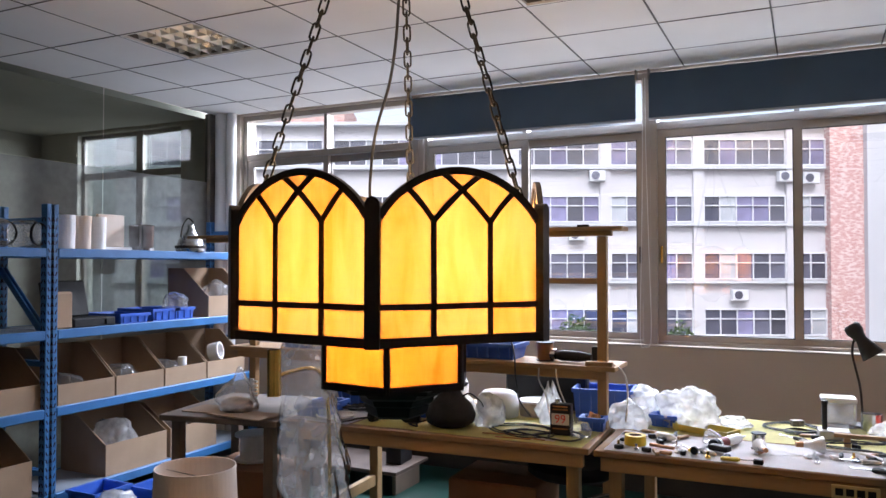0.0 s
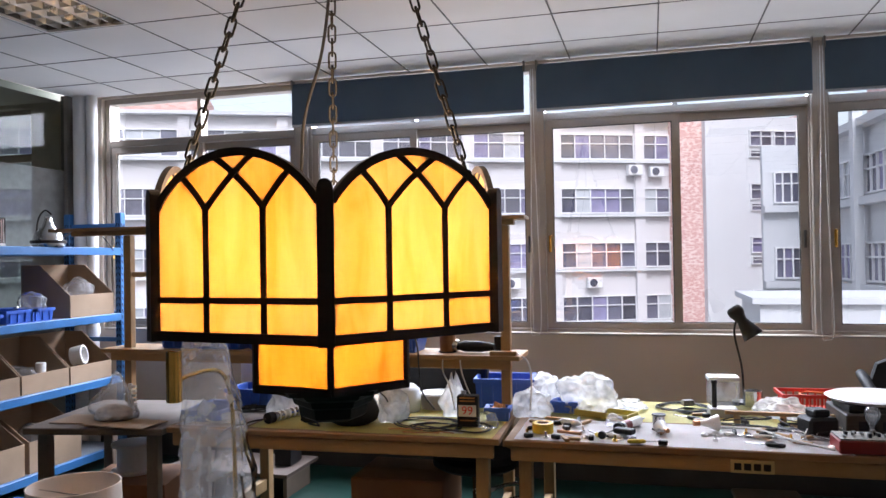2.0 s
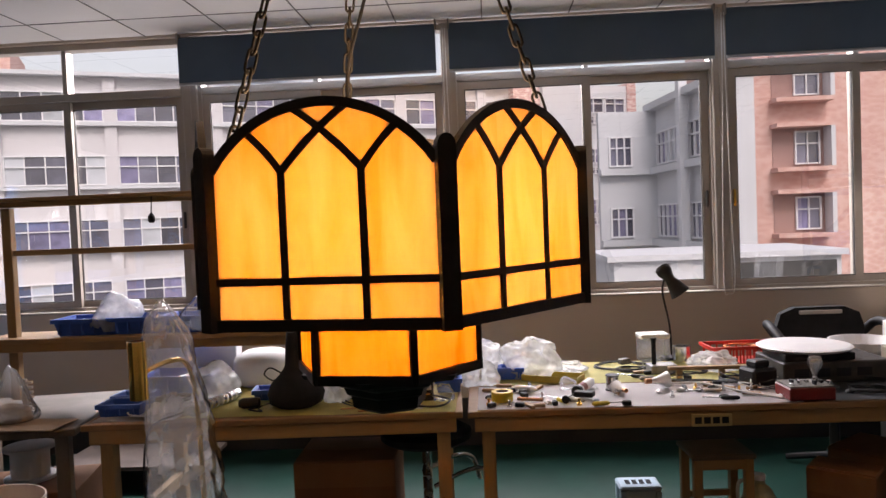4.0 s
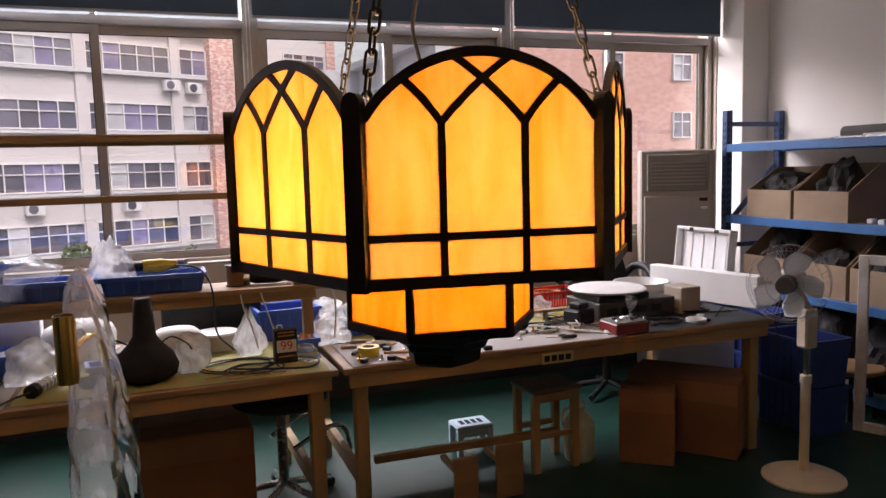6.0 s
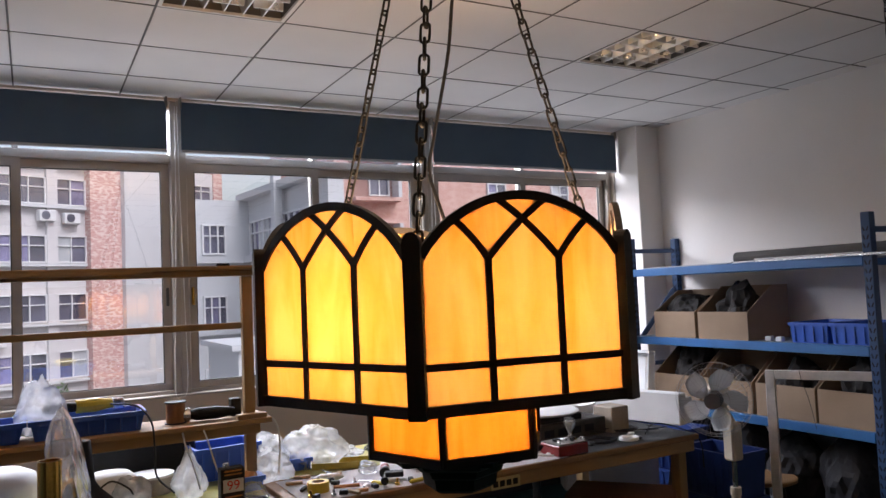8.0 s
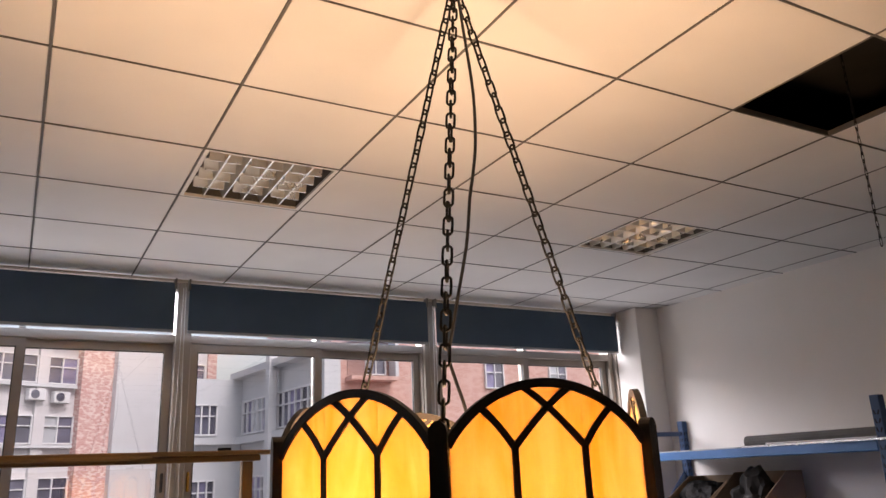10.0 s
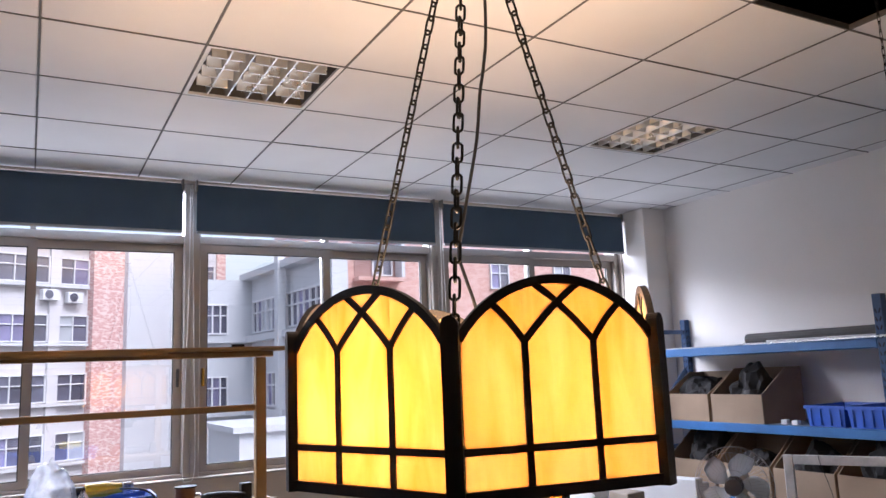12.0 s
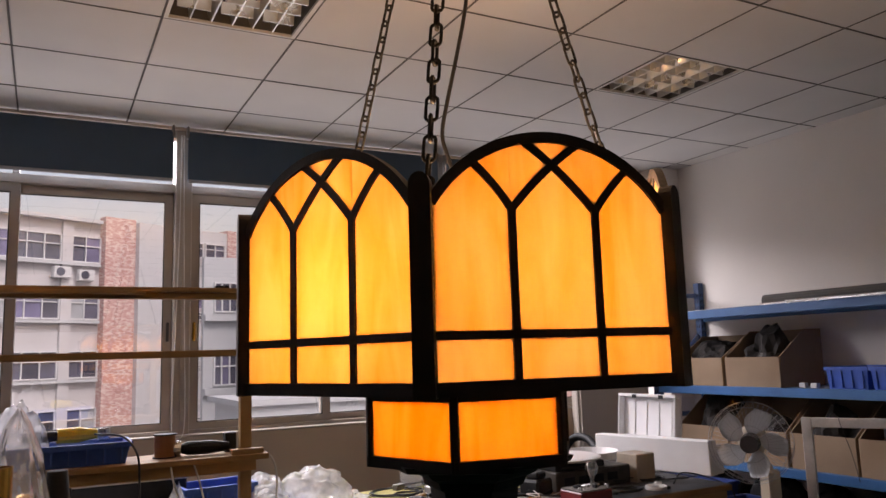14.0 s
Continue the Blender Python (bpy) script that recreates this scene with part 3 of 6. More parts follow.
for x0, x1 in ((-6.789, -6.051), (-5.959, -5.431)):
    for z0, z1 in ((SILL + 0.001, SILL + 0.05), (2.50, 2.57), (2.92, 2.964)):
        part("frame_rail", box(x0, x1, YW + 0.065, YW + 0.115, z0, z1, 0.003), ALU, t)
    # panes tinted grey only to tone down the bright light outside
    for z0, z1 in ((SILL + 0.051, 2.499), (2.571, 2.919)):
        g = part("pane", pane_y(x0, x1, YW + 0.088, z0, z1), GLASS_DIMMED, t)
        g.visible_shadow = False
for k, (px, py, r) in enumerate(((-4.80, 5.49, 0.055), (-4.69, 5.50, 0.045))):
    tagged(part("drain_pipe", moved(lathe([(r, 0), (r, 1.0), (r + 0.008, 1.0), (r + 0.008, 1.06), (r, 1.06), (r, CEIL_Z - 0.003)], 20), pose(px, py, 0)), PIPE, smooth=False), "white vertical drain pipe in the window corner", "pipe", group="drain pipes", kind="structure")

# ---- outside ----
FACADE = mat("pale_facade_plaster", (0.62, 0.60, 0.62), 0.85, var=0.05, scale=0.25, fine=6, bump=0.0)
FACADE_W = mat("white_facade_panel", (0.58, 0.59, 0.62), 0.8, var=0.04, scale=0.2, fine=4, bump=0.0)
GREY_FAC = mat("grey_facade_plaster", (0.56, 0.57, 0.60), 0.85, var=0.06, scale=0.3, fine=6, bump=0.0)
PINK_FAC = brick_mat("pink_tile_facade", (0.52, 0.30, 0.26), (0.56, 0.34, 0.29), (0.60, 0.40, 0.36), 0.35, 0.2)
BRICK = brick_mat("red_patterned_tile", (0.52, 0.28, 0.26), (0.58, 0.36, 0.33), (0.70, 0.57, 0.54), 0.24, 0.10)
WIN_DARK = mat("far_window_glass", (0.15, 0.15, 0.21), 0.15, var=0.2, scale=0.8, fine=5, bump=0, spec=0.8, rnd=0.5)
WIN_CURT = mat("curtained_window", (0.26, 0.24, 0.40), 0.4, var=0.2, scale=1.5, fine=8, bump=0, rnd=0.3)
WIN_PALE = mat("pale_blind_window", (0.50, 0.52, 0.56), 0.4, var=0.1, scale=1.5, fine=8, bump=0, rnd=0.2)
FAR_FRAME = mat("white_far_frame", (0.72, 0.72, 0.74), 0.5, var=0.04, bump=0)
GROUND_Z = -9.0
tagged(part("ground", box(-900, 900, YW + 0.6, 1500, GROUND_Z - 0.5, GROUND_Z), mat("courtyard_concrete", (0.30, 0.30, 0.29), 0.9, var=0.1, scale=0.3, fine=3, bump=0)), "pale concrete courtyard ground below", "ground", kind="structure")


def far_window(w, h, panes, parent, at, rz=0.0):
    """A row window of a far building: recessed panes between thin white bars."""
    f = rect_frame(0, w, 0, h, -0.05, 0.10, 0.07)
    split = h * 0.62
    box(0.07, w - 0.07, -0.04, 0.05, split - 0.03, split + 0.03, bm=f)
    for k in range(1, panes):
        box(w * k / panes - 0.03, w * k / panes + 0.03, -0.045, 0.05, 0.07, h - 0.07, bm=f)
    o = part("window", f, FAR_FRAME, parent)
    o.matrix_basis = at
    for k in range(panes):
        m = random.choice((WIN_DARK, WIN_DARK, WIN_CURT, WIN_DARK, WIN_PALE))
        part("pane", box(w * k / panes + 0.03, w * (k + 1) / panes - 0.03, 0.055, 0.09, 0.07, h - 0.07), m, o)
    return o


def ac_unit(parent, at):
    o = part("air_conditioner", box(-0.45, 0.45, -0.42, 0.0, 0, 0.62, 0.03), FAR_FRAME, parent, "white wall mounted condenser unit")
    o.matrix_basis = at
    part("fan_grille", moved(lathe([(0.22, 0), (0.24, 0.02)], 16), pose(-0.12, -0.425, 0.32, 90)), WIN_DARK, o)


# long office block opposite, turned a little from the window wall
OB = thing("office_block", "long pale office block with ribbon windows and a red tiled bay", "building", (-5.5, 46.0, 0), 25.0)
ROWS_Z = (7.43, 4.15, 0.85, -2.38, -5.7)
part("wall", box(-34, 12.0, 0.12, 9, GROUND_Z, 9.75), FACADE, OB)
part("roof", box(-34, 7.1, -0.4, 9.2, 9.75, 9.95), FACADE_W, OB)
part("roof_house", box(-33, -20.9, 2.0, 8, 9.95, 11.8), PINK_FAC, OB, "reddish roof house")
for z in ROWS_Z:
    part("ledge", box(-34, 7.1, -0.28, 0.12, z - 0.22, z - 0.05), FACADE_W, OB)
    for k in range(-6, 1):
        far_window(4.75, 1.55, 5, OB, pose(0.15 + k * 5.35, 0.02, z))
    far_window(1.8, 1.55, 2, OB, pose(5.4, 0.02, z))
for k in range(-6, 2):
    part("pier", box(-0.45 + k * 5.35, 0.15 + k * 5.35, -0.12, 0.12, GROUND_Z, 9.7), FACADE, OB)
part("tiled_bay", box(7.2, 9.1, -0.5, 0.2, GROUND_Z, 10.2), BRICK, OB, "red patterned tile bay")
part("blank_bay", box(9.1, 11.5, -0.9, 0.2, GROUND_Z, 10.0), FACADE_W, OB, "blank white bay")
part("stair_bay", box(11.5, 15.4, -0.9, 8.0, GROUND_Z, 10.0), FACADE_W, OB)
part("tiled_edge", box(15.4, 16.1, -1.0, 8.0, GROUND_Z, 10.2), BRICK, OB)
for z in ROWS_Z:
    for x in (12.0, 13.65):
        far_window(1.55, 1.0, 2, OB, pose(x, -0.99, z + 0.75))
        far_window(1.55, 0.5, 2, OB, pose(x, -0.99, z + 0.05))
for x, z in ((4.8, 6.45), (6.2, 6.35), (2.1, -0.35), (-6.0, 6.5), (-7.2, 3.1), (-3.0, -0.3), (-12.5, 3.2)):
    ac_unit(OB, pose(x, -0.02, z))



def tree(at, top, spread, seed):
    """A slim courtyard tree: tapered trunk, limbs and a loose crown of leaf clumps."""
    rn = random.Random(seed)
    t = thing("courtyard_tree", "leafy green courtyard tree before the pale office block", "tree", at, 0, group="courtyard trees")
    h = top - at[2]
    part("trunk", sweep([(0, 0, 0), (0.1, 0, h * 0.4), (0, 0.1, h * 0.75)], [0.16, 0.12, 0.07], 8), BARK, t)
    for k in range(6):
        a = k * 1.05
        z = h * (0.5 + 0.05 * k)
        part("limb", sweep([(0, 0, z), (0.5 * spread * math.cos(a), 0.5 * spread * math.sin(a), z + 0.5), (0.8 * spread * math.cos(a), 0.8 * spread * math.sin(a), z + 1.1)], [0.06, 0.04, 0.02], 6), BARK, t)
    own = bmesh.new()
    for _ in range(900):
        a, r = rn.uniform(0, 2 * math.pi), spread * math.sqrt(rn.random())
        zc = h - 1.5 + 1.5 * (1 - (r / spread) ** 2) * rn.uniform(-1, 1) + 0.3 * noise.noise(Vector((3 * math.cos(a), 3 * math.sin(a), seed)))
        c = Vector((r * math.cos(a), r * math.sin(a), zc))
        u = Vector((rn.uniform(-1, 1), rn.uniform(-1, 1), rn.uniform(-0.6, 0.6))).normalized()
        v = u.orthogonal().normalized() * rn.uniform(0.05, 0.11)
        u *= rn.uniform(0.10, 0.20)
        own.faces.new([own.verts.new(c + q) for q in (-u, v, u, -v)])
    tagged(part("crown", own, LEAF, t), kind="stuff")


BARK = mat("grey_bark", (0.14, 0.11, 0.08), 0.9, var=0.15, bump=0)
LEAF = mat("green_leaves", (0.07, 0.13, 0.04), 0.6, var=0.25, scale=1.5, fine=9, bump=0)
for x, y, top, spread, sd in ((-11.2, 40.0, -0.95, 1.3, 1), (-5.8, 40.5, -1.25, 1.1, 2), (-0.7, 41.0, -2.0, 1.0, 3)):
    tree((x, y, GROUND_Z), top, spread, sd)

# grey wing that comes nearer to the right
WG = thing("grey_wing", "grey concrete wing with ribbon windows and a stair end", "building", (7.2, 36.4, 0), -84.0)
part("wall", box(0, 8.6, 0.12, 0.8, GROUND_Z, 6.3), GREY_FAC, WG)
part("end_wall", box(-0.3, 0.0, -2.6, 0.4, GROUND_Z, 6.3), GREY_FAC, WG)
for z in (3.75, 0.45, -2.85, -6.1):
    part("ledge", box(0, 8.6, -0.3, 0.12, z - 0.4, z - 0.1), GREY_FAC, WG)
    part("ledge", box(-0.0, 0.35, -2.6, -0.31, z - 0.4, z - 0.1), GREY_FAC, WG)
    for k in range(2):
        far_window(3.6, 1.5, 6, WG, pose(0.4 + 4.0 * k, 0.02, z))
    far_window(1.1, 1.4, 3, WG, pose(0.08, -1.0, z, 0, 0, 90) @ pose(-1.15, 0, 0))
part("roof_edge", box(-0.4, 8.7, -0.35, 0.9, 6.3, 6.6), GREY_FAC, WG)
part("downpipe", box(4.2, 4.6, -0.45, -0.1, GROUND_Z, 7.4), FACADE_W, WG)

# pink block at the right
PB = thing("pink_block", "pink tiled building with deep set windows", "building", (12.3, 38.0, 0), 0.0)
part("wall", box(0, 26, 0, 12, GROUND_Z, 14), PINK_FAC, PB)
# darker pink for the recesses: shade under the hoods put into the colour
RECESS_SHADE = mat("pink_shadow_plaster", (0.36, 0.22, 0.20), 0.85, var=0.06, bump=0)
for z in (6.9, 3.6, 0.45, -2.8):
    part("recess", box(0.9, 3.3, -0.04, 0.02, z - 0.15, z + 1.75), RECESS_SHADE, PB)
    part("hood", box(0.8, 3.5, -0.9, 0.02, z + 1.75, z + 1.95), PINK_FAC, PB)
    part("cheek", box(3.3, 3.5, -0.9, 0.02, z - 0.15, z + 1.749), FACADE_W, PB)
    part("sill", box(0.8, 3.5, -0.9, 0.02, z - 0.35, z - 0.151), PINK_FAC, PB)
    far_window(1.2, 1.6, 2, PB, pose(1.9, -0.11, z))
    far_window(1.3, 1.5, 2, PB, pose(9.4, -0.11, z - 0.6))
    far_window(1.3, 1.5, 2, PB, pose(14.0, -0.11, z - 0.6))
# low roof house below the windows
RB = thing("roof_house", "low white roof house with a dark louvre", "building", (3.45, 16.0, 0), 0.0)
part("wall", box(-1.6, 2.95, 0, 3, -6, 0.60), FACADE_W, RB)
part("roof", box(-1.75, 3.05, -0.12, 3.1, 0.60, 0.72), FACADE_W, RB)
part("louvre", box(0.95, 2.85, -0.03, 0.0, -0.35, 0.5), mat("dark_louvre", (0.06, 0.06, 0.06), 0.6, var=0.2, bump=0), RB)
part("slab_wall", box(-3, 2.95, -1.5, 0, -7, -1.2), GREY_FAC, RB)

# area lamps added unseen outside: sky fill above the heads, court fill below sill
for nm, at, to, w, h, watt in (("sky_light", (-1.75, 7.1, 3.75), (-1.75, 2.2, 0.6), 6.0, 2.0, 620.0), ("court_light", (-0.95, 7.3, 0.0), (-0.95, 2.4, 3.0), 7.6, 2.2, 85.0)):
    al = new(nm, bpy.data.lights.new(nm, "AREA"))
    al.data.shape, al.data.size, al.data.size_y, al.data.energy, al.data.color = "RECTANGLE", w, h, watt, (0.93, 0.96, 1.0)
    al.matrix_world = look(at, to)

# ---- the hanging lamp ----
LX, LY, LROT = -0.961, 1.920, -7.8
APO, SIDE = 0.381, 0.440
ZB, ZBAR, ZY, ZX, ZSP, ZAP = 1.421, 1.507, 1.700, 1.773, 1.714, 1.826
lamp = thing("pendant_lamp", "lit hexagonal amber glass pendant lamp in black tracery on chains", "pendant lamp", (LX, LY, 0), LROT)
HALF = 0.206
RAD = (HALF ** 2 + (ZAP - ZSP) ** 2) / (2 * (ZAP - ZSP))


def arch(u):
    return ZAP - RAD + math.sqrt(RAD * RAD - u * u)


def tracery(sgn):
    """One gothic branch from a bar's head, over the middle, to the arch."""
    pts = []
    for k in range(17):
        t = k / 16
        u = -0.0735 + t * 0.145
        z = ZY + (ZX - ZY) * (1.15 * (u + 0.0735) / 0.0735 - 0.15 * ((u + 0.0735) / 0.0735) ** 2)
        pts.append((sgn * u, min(z, arch(u) - 0.008)))
        if z > arch(u) - 0.009:
            break
    return pts


def side_branch(sgn):
    pts = []
    for k in range(7):
        t = k / 6
        u = 0.0735 + t * 0.0635
        z = ZY + 0.071 * (1.25 * t - 0.25 * t * t)
        pts.append((sgn * u, min(z, arch(u) - 0.006)))
        if z > arch(u) - 0.007:
            break
    return pts


for k in range(6):
    m = pose(0, 0, 0, 0, 0, 60 * k) @ pose(0, -APO, 0)
    # glass sheets between the bars
    for a, b in ((-HALF + 0.004, -0.0736), (-0.0734, 0.0734), (0.0736, HALF - 0.004)):
        n = 8
        o = part("glass_pane", ribbon_panel([(a, ZBAR + 0.003), (b, ZBAR + 0.003)] + [(b + (a - b) * i / n, arch(b + (a - b) * i / n) - 0.008) for i in range(n + 1)], 0.003), AMBER, lamp)
        o.matrix_basis = m
        o = part("glass_pane", ribbon_panel([(a, ZB + 0.012), (b, ZB + 0.012), (b, ZBAR - 0.003), (a, ZBAR - 0.003)], 0.003), AMBER, lamp)
        o.matrix_basis = m
    f = strip([(HALF * i / 14, arch(HALF * i / 14) - 0.008) for i in range(-14, 15)], 0.017, 0.014)
    for s in (-1, 1):
        strip([(s * 0.0735, ZB + 0.005), (s * 0.0735, ZY + 0.004)], 0.0125, 0.012, bm=f)
        strip(tracery(s), 0.0125, 0.011 + 0.0006 * s, bm=f)
        strip(side_branch(s), 0.0125, 0.0105, bm=f)
    strip([(-SIDE / 2, ZBAR), (SIDE / 2, ZBAR)], 0.013, 0.0125, bm=f)
    strip([(-SIDE / 2 - 0.003, ZB + 0.008), (SIDE / 2 + 0.003, ZB + 0.008)], 0.021, 0.017, bm=f)
    o = part("tracery_frame", f, BLACK_METAL, lamp)
    o.matrix_basis = m
    # corner post with a rounded head
    out = [(-0.0165, ZB - 0.004), (0.0165, ZB - 0.004)] + [(0.0165 * math.cos(math.pi * i / 8), 1.730 + 0.020 * math.sin(math.pi * i / 8)) for i in range(9)]
    p = ribbon_panel(out, 0.024)
    o = part("corner_post", p, BLACK_METAL, lamp)
    o.matrix_basis = pose(0, 0, 0, 0, 0, 60 * k + 30) @ pose(0, -SIDE, 0)
    # lower tier
    A2, S2 = 0.178, 0.2055
    m2 = pose(0, 0, 0, 0, 0, 60 * k) @ pose(0, -A2, 0)
    o = part("lower_pane", ribbon_panel([(-S2 / 2 + 0.004, 1.292), (S2 / 2 - 0.004, 1.292), (S2 / 2 - 0.004, 1.41), (-S2 / 2 + 0.004, 1.41)], 0.003), AMBER_LOW, lamp)
    o.matrix_basis = m2
    o = part("upper_rail", strip([(-S2 / 2, 1.404), (S2 / 2, 1.404)], 0.014, 0.012), BLACK_METAL, lamp)
    o.matrix_basis = m2
    f = strip([(-S2 / 2 - 0.004, 1.286), (S2 / 2 + 0.004, 1.286)], 0.02, 0.016)
    o = part("lower_frame", f, BLACK_METAL, lamp)
    o.matrix_basis = m2
    o = part("lower_post", box(-0.0075, 0.0075, -0.008, 0.008, 1.277, 1.412, 0.002), BLACK_METAL, lamp)
    o.matrix_basis = pose(0, 0, 0, 0, 0, 60 * k + 30) @ pose(0, -S2, 0)

HEX = math.pi / 3
ring = bmesh.new()
vs = []
for r in (0.435, 0.205):
    for z in (ZB + 0.004, ZB + 0.012):
        vs.append([ring.verts.new((r * math.sin(HEX * (k + 0.5)), -r * math.cos(HEX * (k + 0.5)), z)) for k in range(6)])
for k in range(6):
    n = (k + 1) % 6
    ring.faces.new((vs[0][k], vs[0][n], vs[2][n], vs[2][k]))
    ring.faces.new((vs[1][k], vs[3][k], vs[3][n], vs[1][n]))
    ring.faces.new((vs[0][k], vs[1][k], vs[1][n], vs[0][n]))
    ring.faces.new((vs[2][k], vs[2][n], vs[3][n], vs[3][k]))
part("bottom_plate", ring, BLACK_METAL, lamp)
ob = part("foot", lathe([(0.197, 1.281), (0.190, 1.270), (0.135, 1.262), (0.122, 1.250), (0.104, 1.242), (0.098, 1.228), (0.088, 1.222), (0.084, 1.198), (0.070, 1.190), (0.02, 1.188)], 6), BLACK_METAL, lamp)
ob.matrix_basis = pose(0, 0, 0, 0, 0, 30)


def chain_link(L, W, r):
    pts = []
    for i in range(20):
        a = 2 * math.pi * i / 20
        pts.append((W * math.cos(a), 0, (L - W) * (1 if math.sin(a) > 0 else -1) * (1 if abs(math.sin(a)) > 0.02 else 0) + W * math.sin(a)))
    return sweep(pts, r, 6, closed=True)


link_me = None
TOP = Vector((0.018, -0.010, 2.965))
PITCH = 0.0375
for k in (-1, 1, 3):
    ang = HEX * (k * 1.0) + HEX / 2
    low = Vector((0.395 * math.sin(ang), -0.395 * math.cos(ang), 1.715))
    d = (TOP - low)
    n = int(d.length / PITCH)
    q = d.to_track_quat("Z", "Y").to_matrix().to_4x4()
    for i in range(n):
        if link_me is None:
            o = part("chain_link", chain_link(0.0245, 0.0098, 0.0031), CHAIN, lamp, smooth=True)
            link_me = o.data
        else:
            o = new("chain_link", link_me)
            o.parent = lamp
        o.matrix_basis = Matrix.Translation(low + d * ((i + 0.5) / n)) @ q @ pose(0, 0, 0, 0, 0, 90 * (i % 2) + random.uniform(-8, 8))
    o = part("chain_tab", sweep([low + Vector((0, 0, 0.0)), (low.x * 1.03, low.y * 1.03, 1.60), (low.x * 1.06, low.y * 1.06, 1.52)], 0.005, 6), BLACK_METAL, lamp)
part("ceiling_hook", moved(lathe([(0.035, 0.0), (0.03, -0.012), (0.012, -0.02), (0.01, -0.036)][::-1], 16), pose(0, 0, CEIL_Z - 0.001)), BLACK_METAL, lamp)
cord = [(0.018, -0.02, 2.97), (0.03, -0.03, 2.80), (0.045, -0.035, 2.62), (0.046, -0.03, 2.48), (0.036, -0.026, 2.39), (0.024, -0.025, 2.325), (0.011, -0.022, 2.21), (-0.012, -0.020, 2.10), (-0.042, -0.033, 1.99), (-0.056, -0.037, 1.92), (-0.049, -0.053, 1.863), (-0.037, -0.073, 1.798), (-0.02, -0.08, 1.70), (0.0, -0.03, 1.55)]
part("cord", sweep(curve_pts(cord, 8), 0.0042, 6), CABLE, lamp, "black supply cord", smooth=True)

# bulbs inside the shade
part("stem", lathe([(0.012, 1.27), (0.012, 1.62)], 10), BLACK_METAL, lamp)
BULB_COL = (1.0, 0.66, 0.36)
for k in range(6):
    a = HEX * k
    lo = new("bulb", bpy.data.lights.new("bulb", "POINT"))
    lo.parent = lamp
    lo.location = (0.17 * math.sin(a), -0.17 * math.cos(a), 1.595)
    lo.data.energy, lo.data.shadow_soft_size, lo.data.color = BULB_W, 0.035, BULB_COL
lo = new("bulb", bpy.data.lights.new("bulb", "POINT"))
lo.parent = lamp
lo.location = (0.0, -0.04, 1.35)
lo.data.energy, lo.data.shadow_soft_size, lo.data.color = BULB_W * 0.75, 0.03, BULB_COL


# ---- benches ----
def bench(at, rz, w, d, h, label):
    """A plywood workbench: thick top, apron, four timber legs and low rails."""
    t = thing("workbench", label, "workbench", at, rz, group="workbenches")
    part("tabletop", box(0, w, 0, d, h - 0.03, h, 0.004), PLY, t)
    part("apron", box(0.03, w - 0.03, 0.012, 0.045, h - 0.095, h - 0.031, 0.003), PINE_X, t)
    part("apron", box(0.03, w - 0.03, d - 0.045, d - 0.012, h - 0.095, h - 0.031, 0.003), PINE_X, t)
    for x in (0.06, w - 0.12):
        for y in (0.05, d - 0.12):
            part("leg", box(x, x + 0.06, y, y + 0.07, 0, h - 0.031, 0.004), PINE, t)
        part("rail", box(x + 0.01, x + 0.05, 0.121, d - 0.121, 0.16, 0.23, 0.003), PINE, t)
    return t


bench((-0.845, 3.575, 0), 0.6, 2.42, 1.06, 0.748, "long plywood workbench littered with tools, wires and parts")
bench((-2.58, 3.50, 0), 2.6, 1.715, 1.04, 0.75, "plywood workbench with a yellow cutting sheet and cluttered parts")
t = thing("side_table", "low dark timber side table with cardboard sheets on it", "table", (-3.36, 3.38, 0), 10.0)
part("tabletop", box(0, 0.76, 0, 0.80, 0.70, 0.735, 0.005), DARK_WOOD, t)
for x in (0.05, 0.65):
    for y in (0.05, 0.70):
        part("leg", box(x, x + 0.06, y, y + 0.06, 0, 0.699, 0.004), DARK_WOOD, t)


def sheet(name, label, x0, x1, y0, y1, z, material, rz=0.0, cat="sheet"):
    own = bmesh.new()
    n, m = 14, 8
    g = [[own.verts.new((x0 + (x1 - x0) * i / n, y0 + (y1 - y0) * j / m + 0.008 * noise.noise(Vector((i * 0.7, j * 3.1, x0))), 0.0015 + 0.002 * noise.noise(Vector((i * 0.9, j * 0.9, y0 * 3))))) for j in range(m + 1)] for i in range(n + 1)]
    for i in range(n):
        for j in range(m):
            own.faces.new((g[i][j], g[i + 1][j], g[i + 1][j + 1], g[i][j + 1]))
    bmesh.ops.solidify(own, geom=own.faces[:], thickness=0.0015)
    o = part(name, own, material)
    o.matrix_basis = pose(0, 0, z)
    return tagged(o, label, cat)


B = 0.751
sheet("cutting_sheet", "worn yellow cutting sheet on the bench", -2.15, -0.90, 3.57, 4.35, B + 0.002, YELLOW_SHEET)
sheet("paper_sheet", "grey white paper sheet on the bench", -2.55, -2.17, 3.54, 4.30, B + 0.002, GREY_SHEET)
sheet("paper_sheet", "grey white paper laid along the bench front", -0.80, 0.62, 3.585, 4.05, B + 0.001, GREY_SHEET)
sheet("cutting_sheet", "pale yellow sheet along the back of the bench", -0.80, 0.75, 4.07, 4.62, B + 0.001, YELLOW_SHEET)
sheet("rubber_mat", "dark rubber mat at the bench end", 0.70, 1.56, 3.60, 4.55, B + 0.001, mat("dark_mat", (0.10, 0.105, 0.11), 0.4, var=0.12, scale=6))

# rack on the bench
t = thing("bench_rack", "pine rack standing on the workbench with a shelf and top board", "rack", (0, 0, 0))
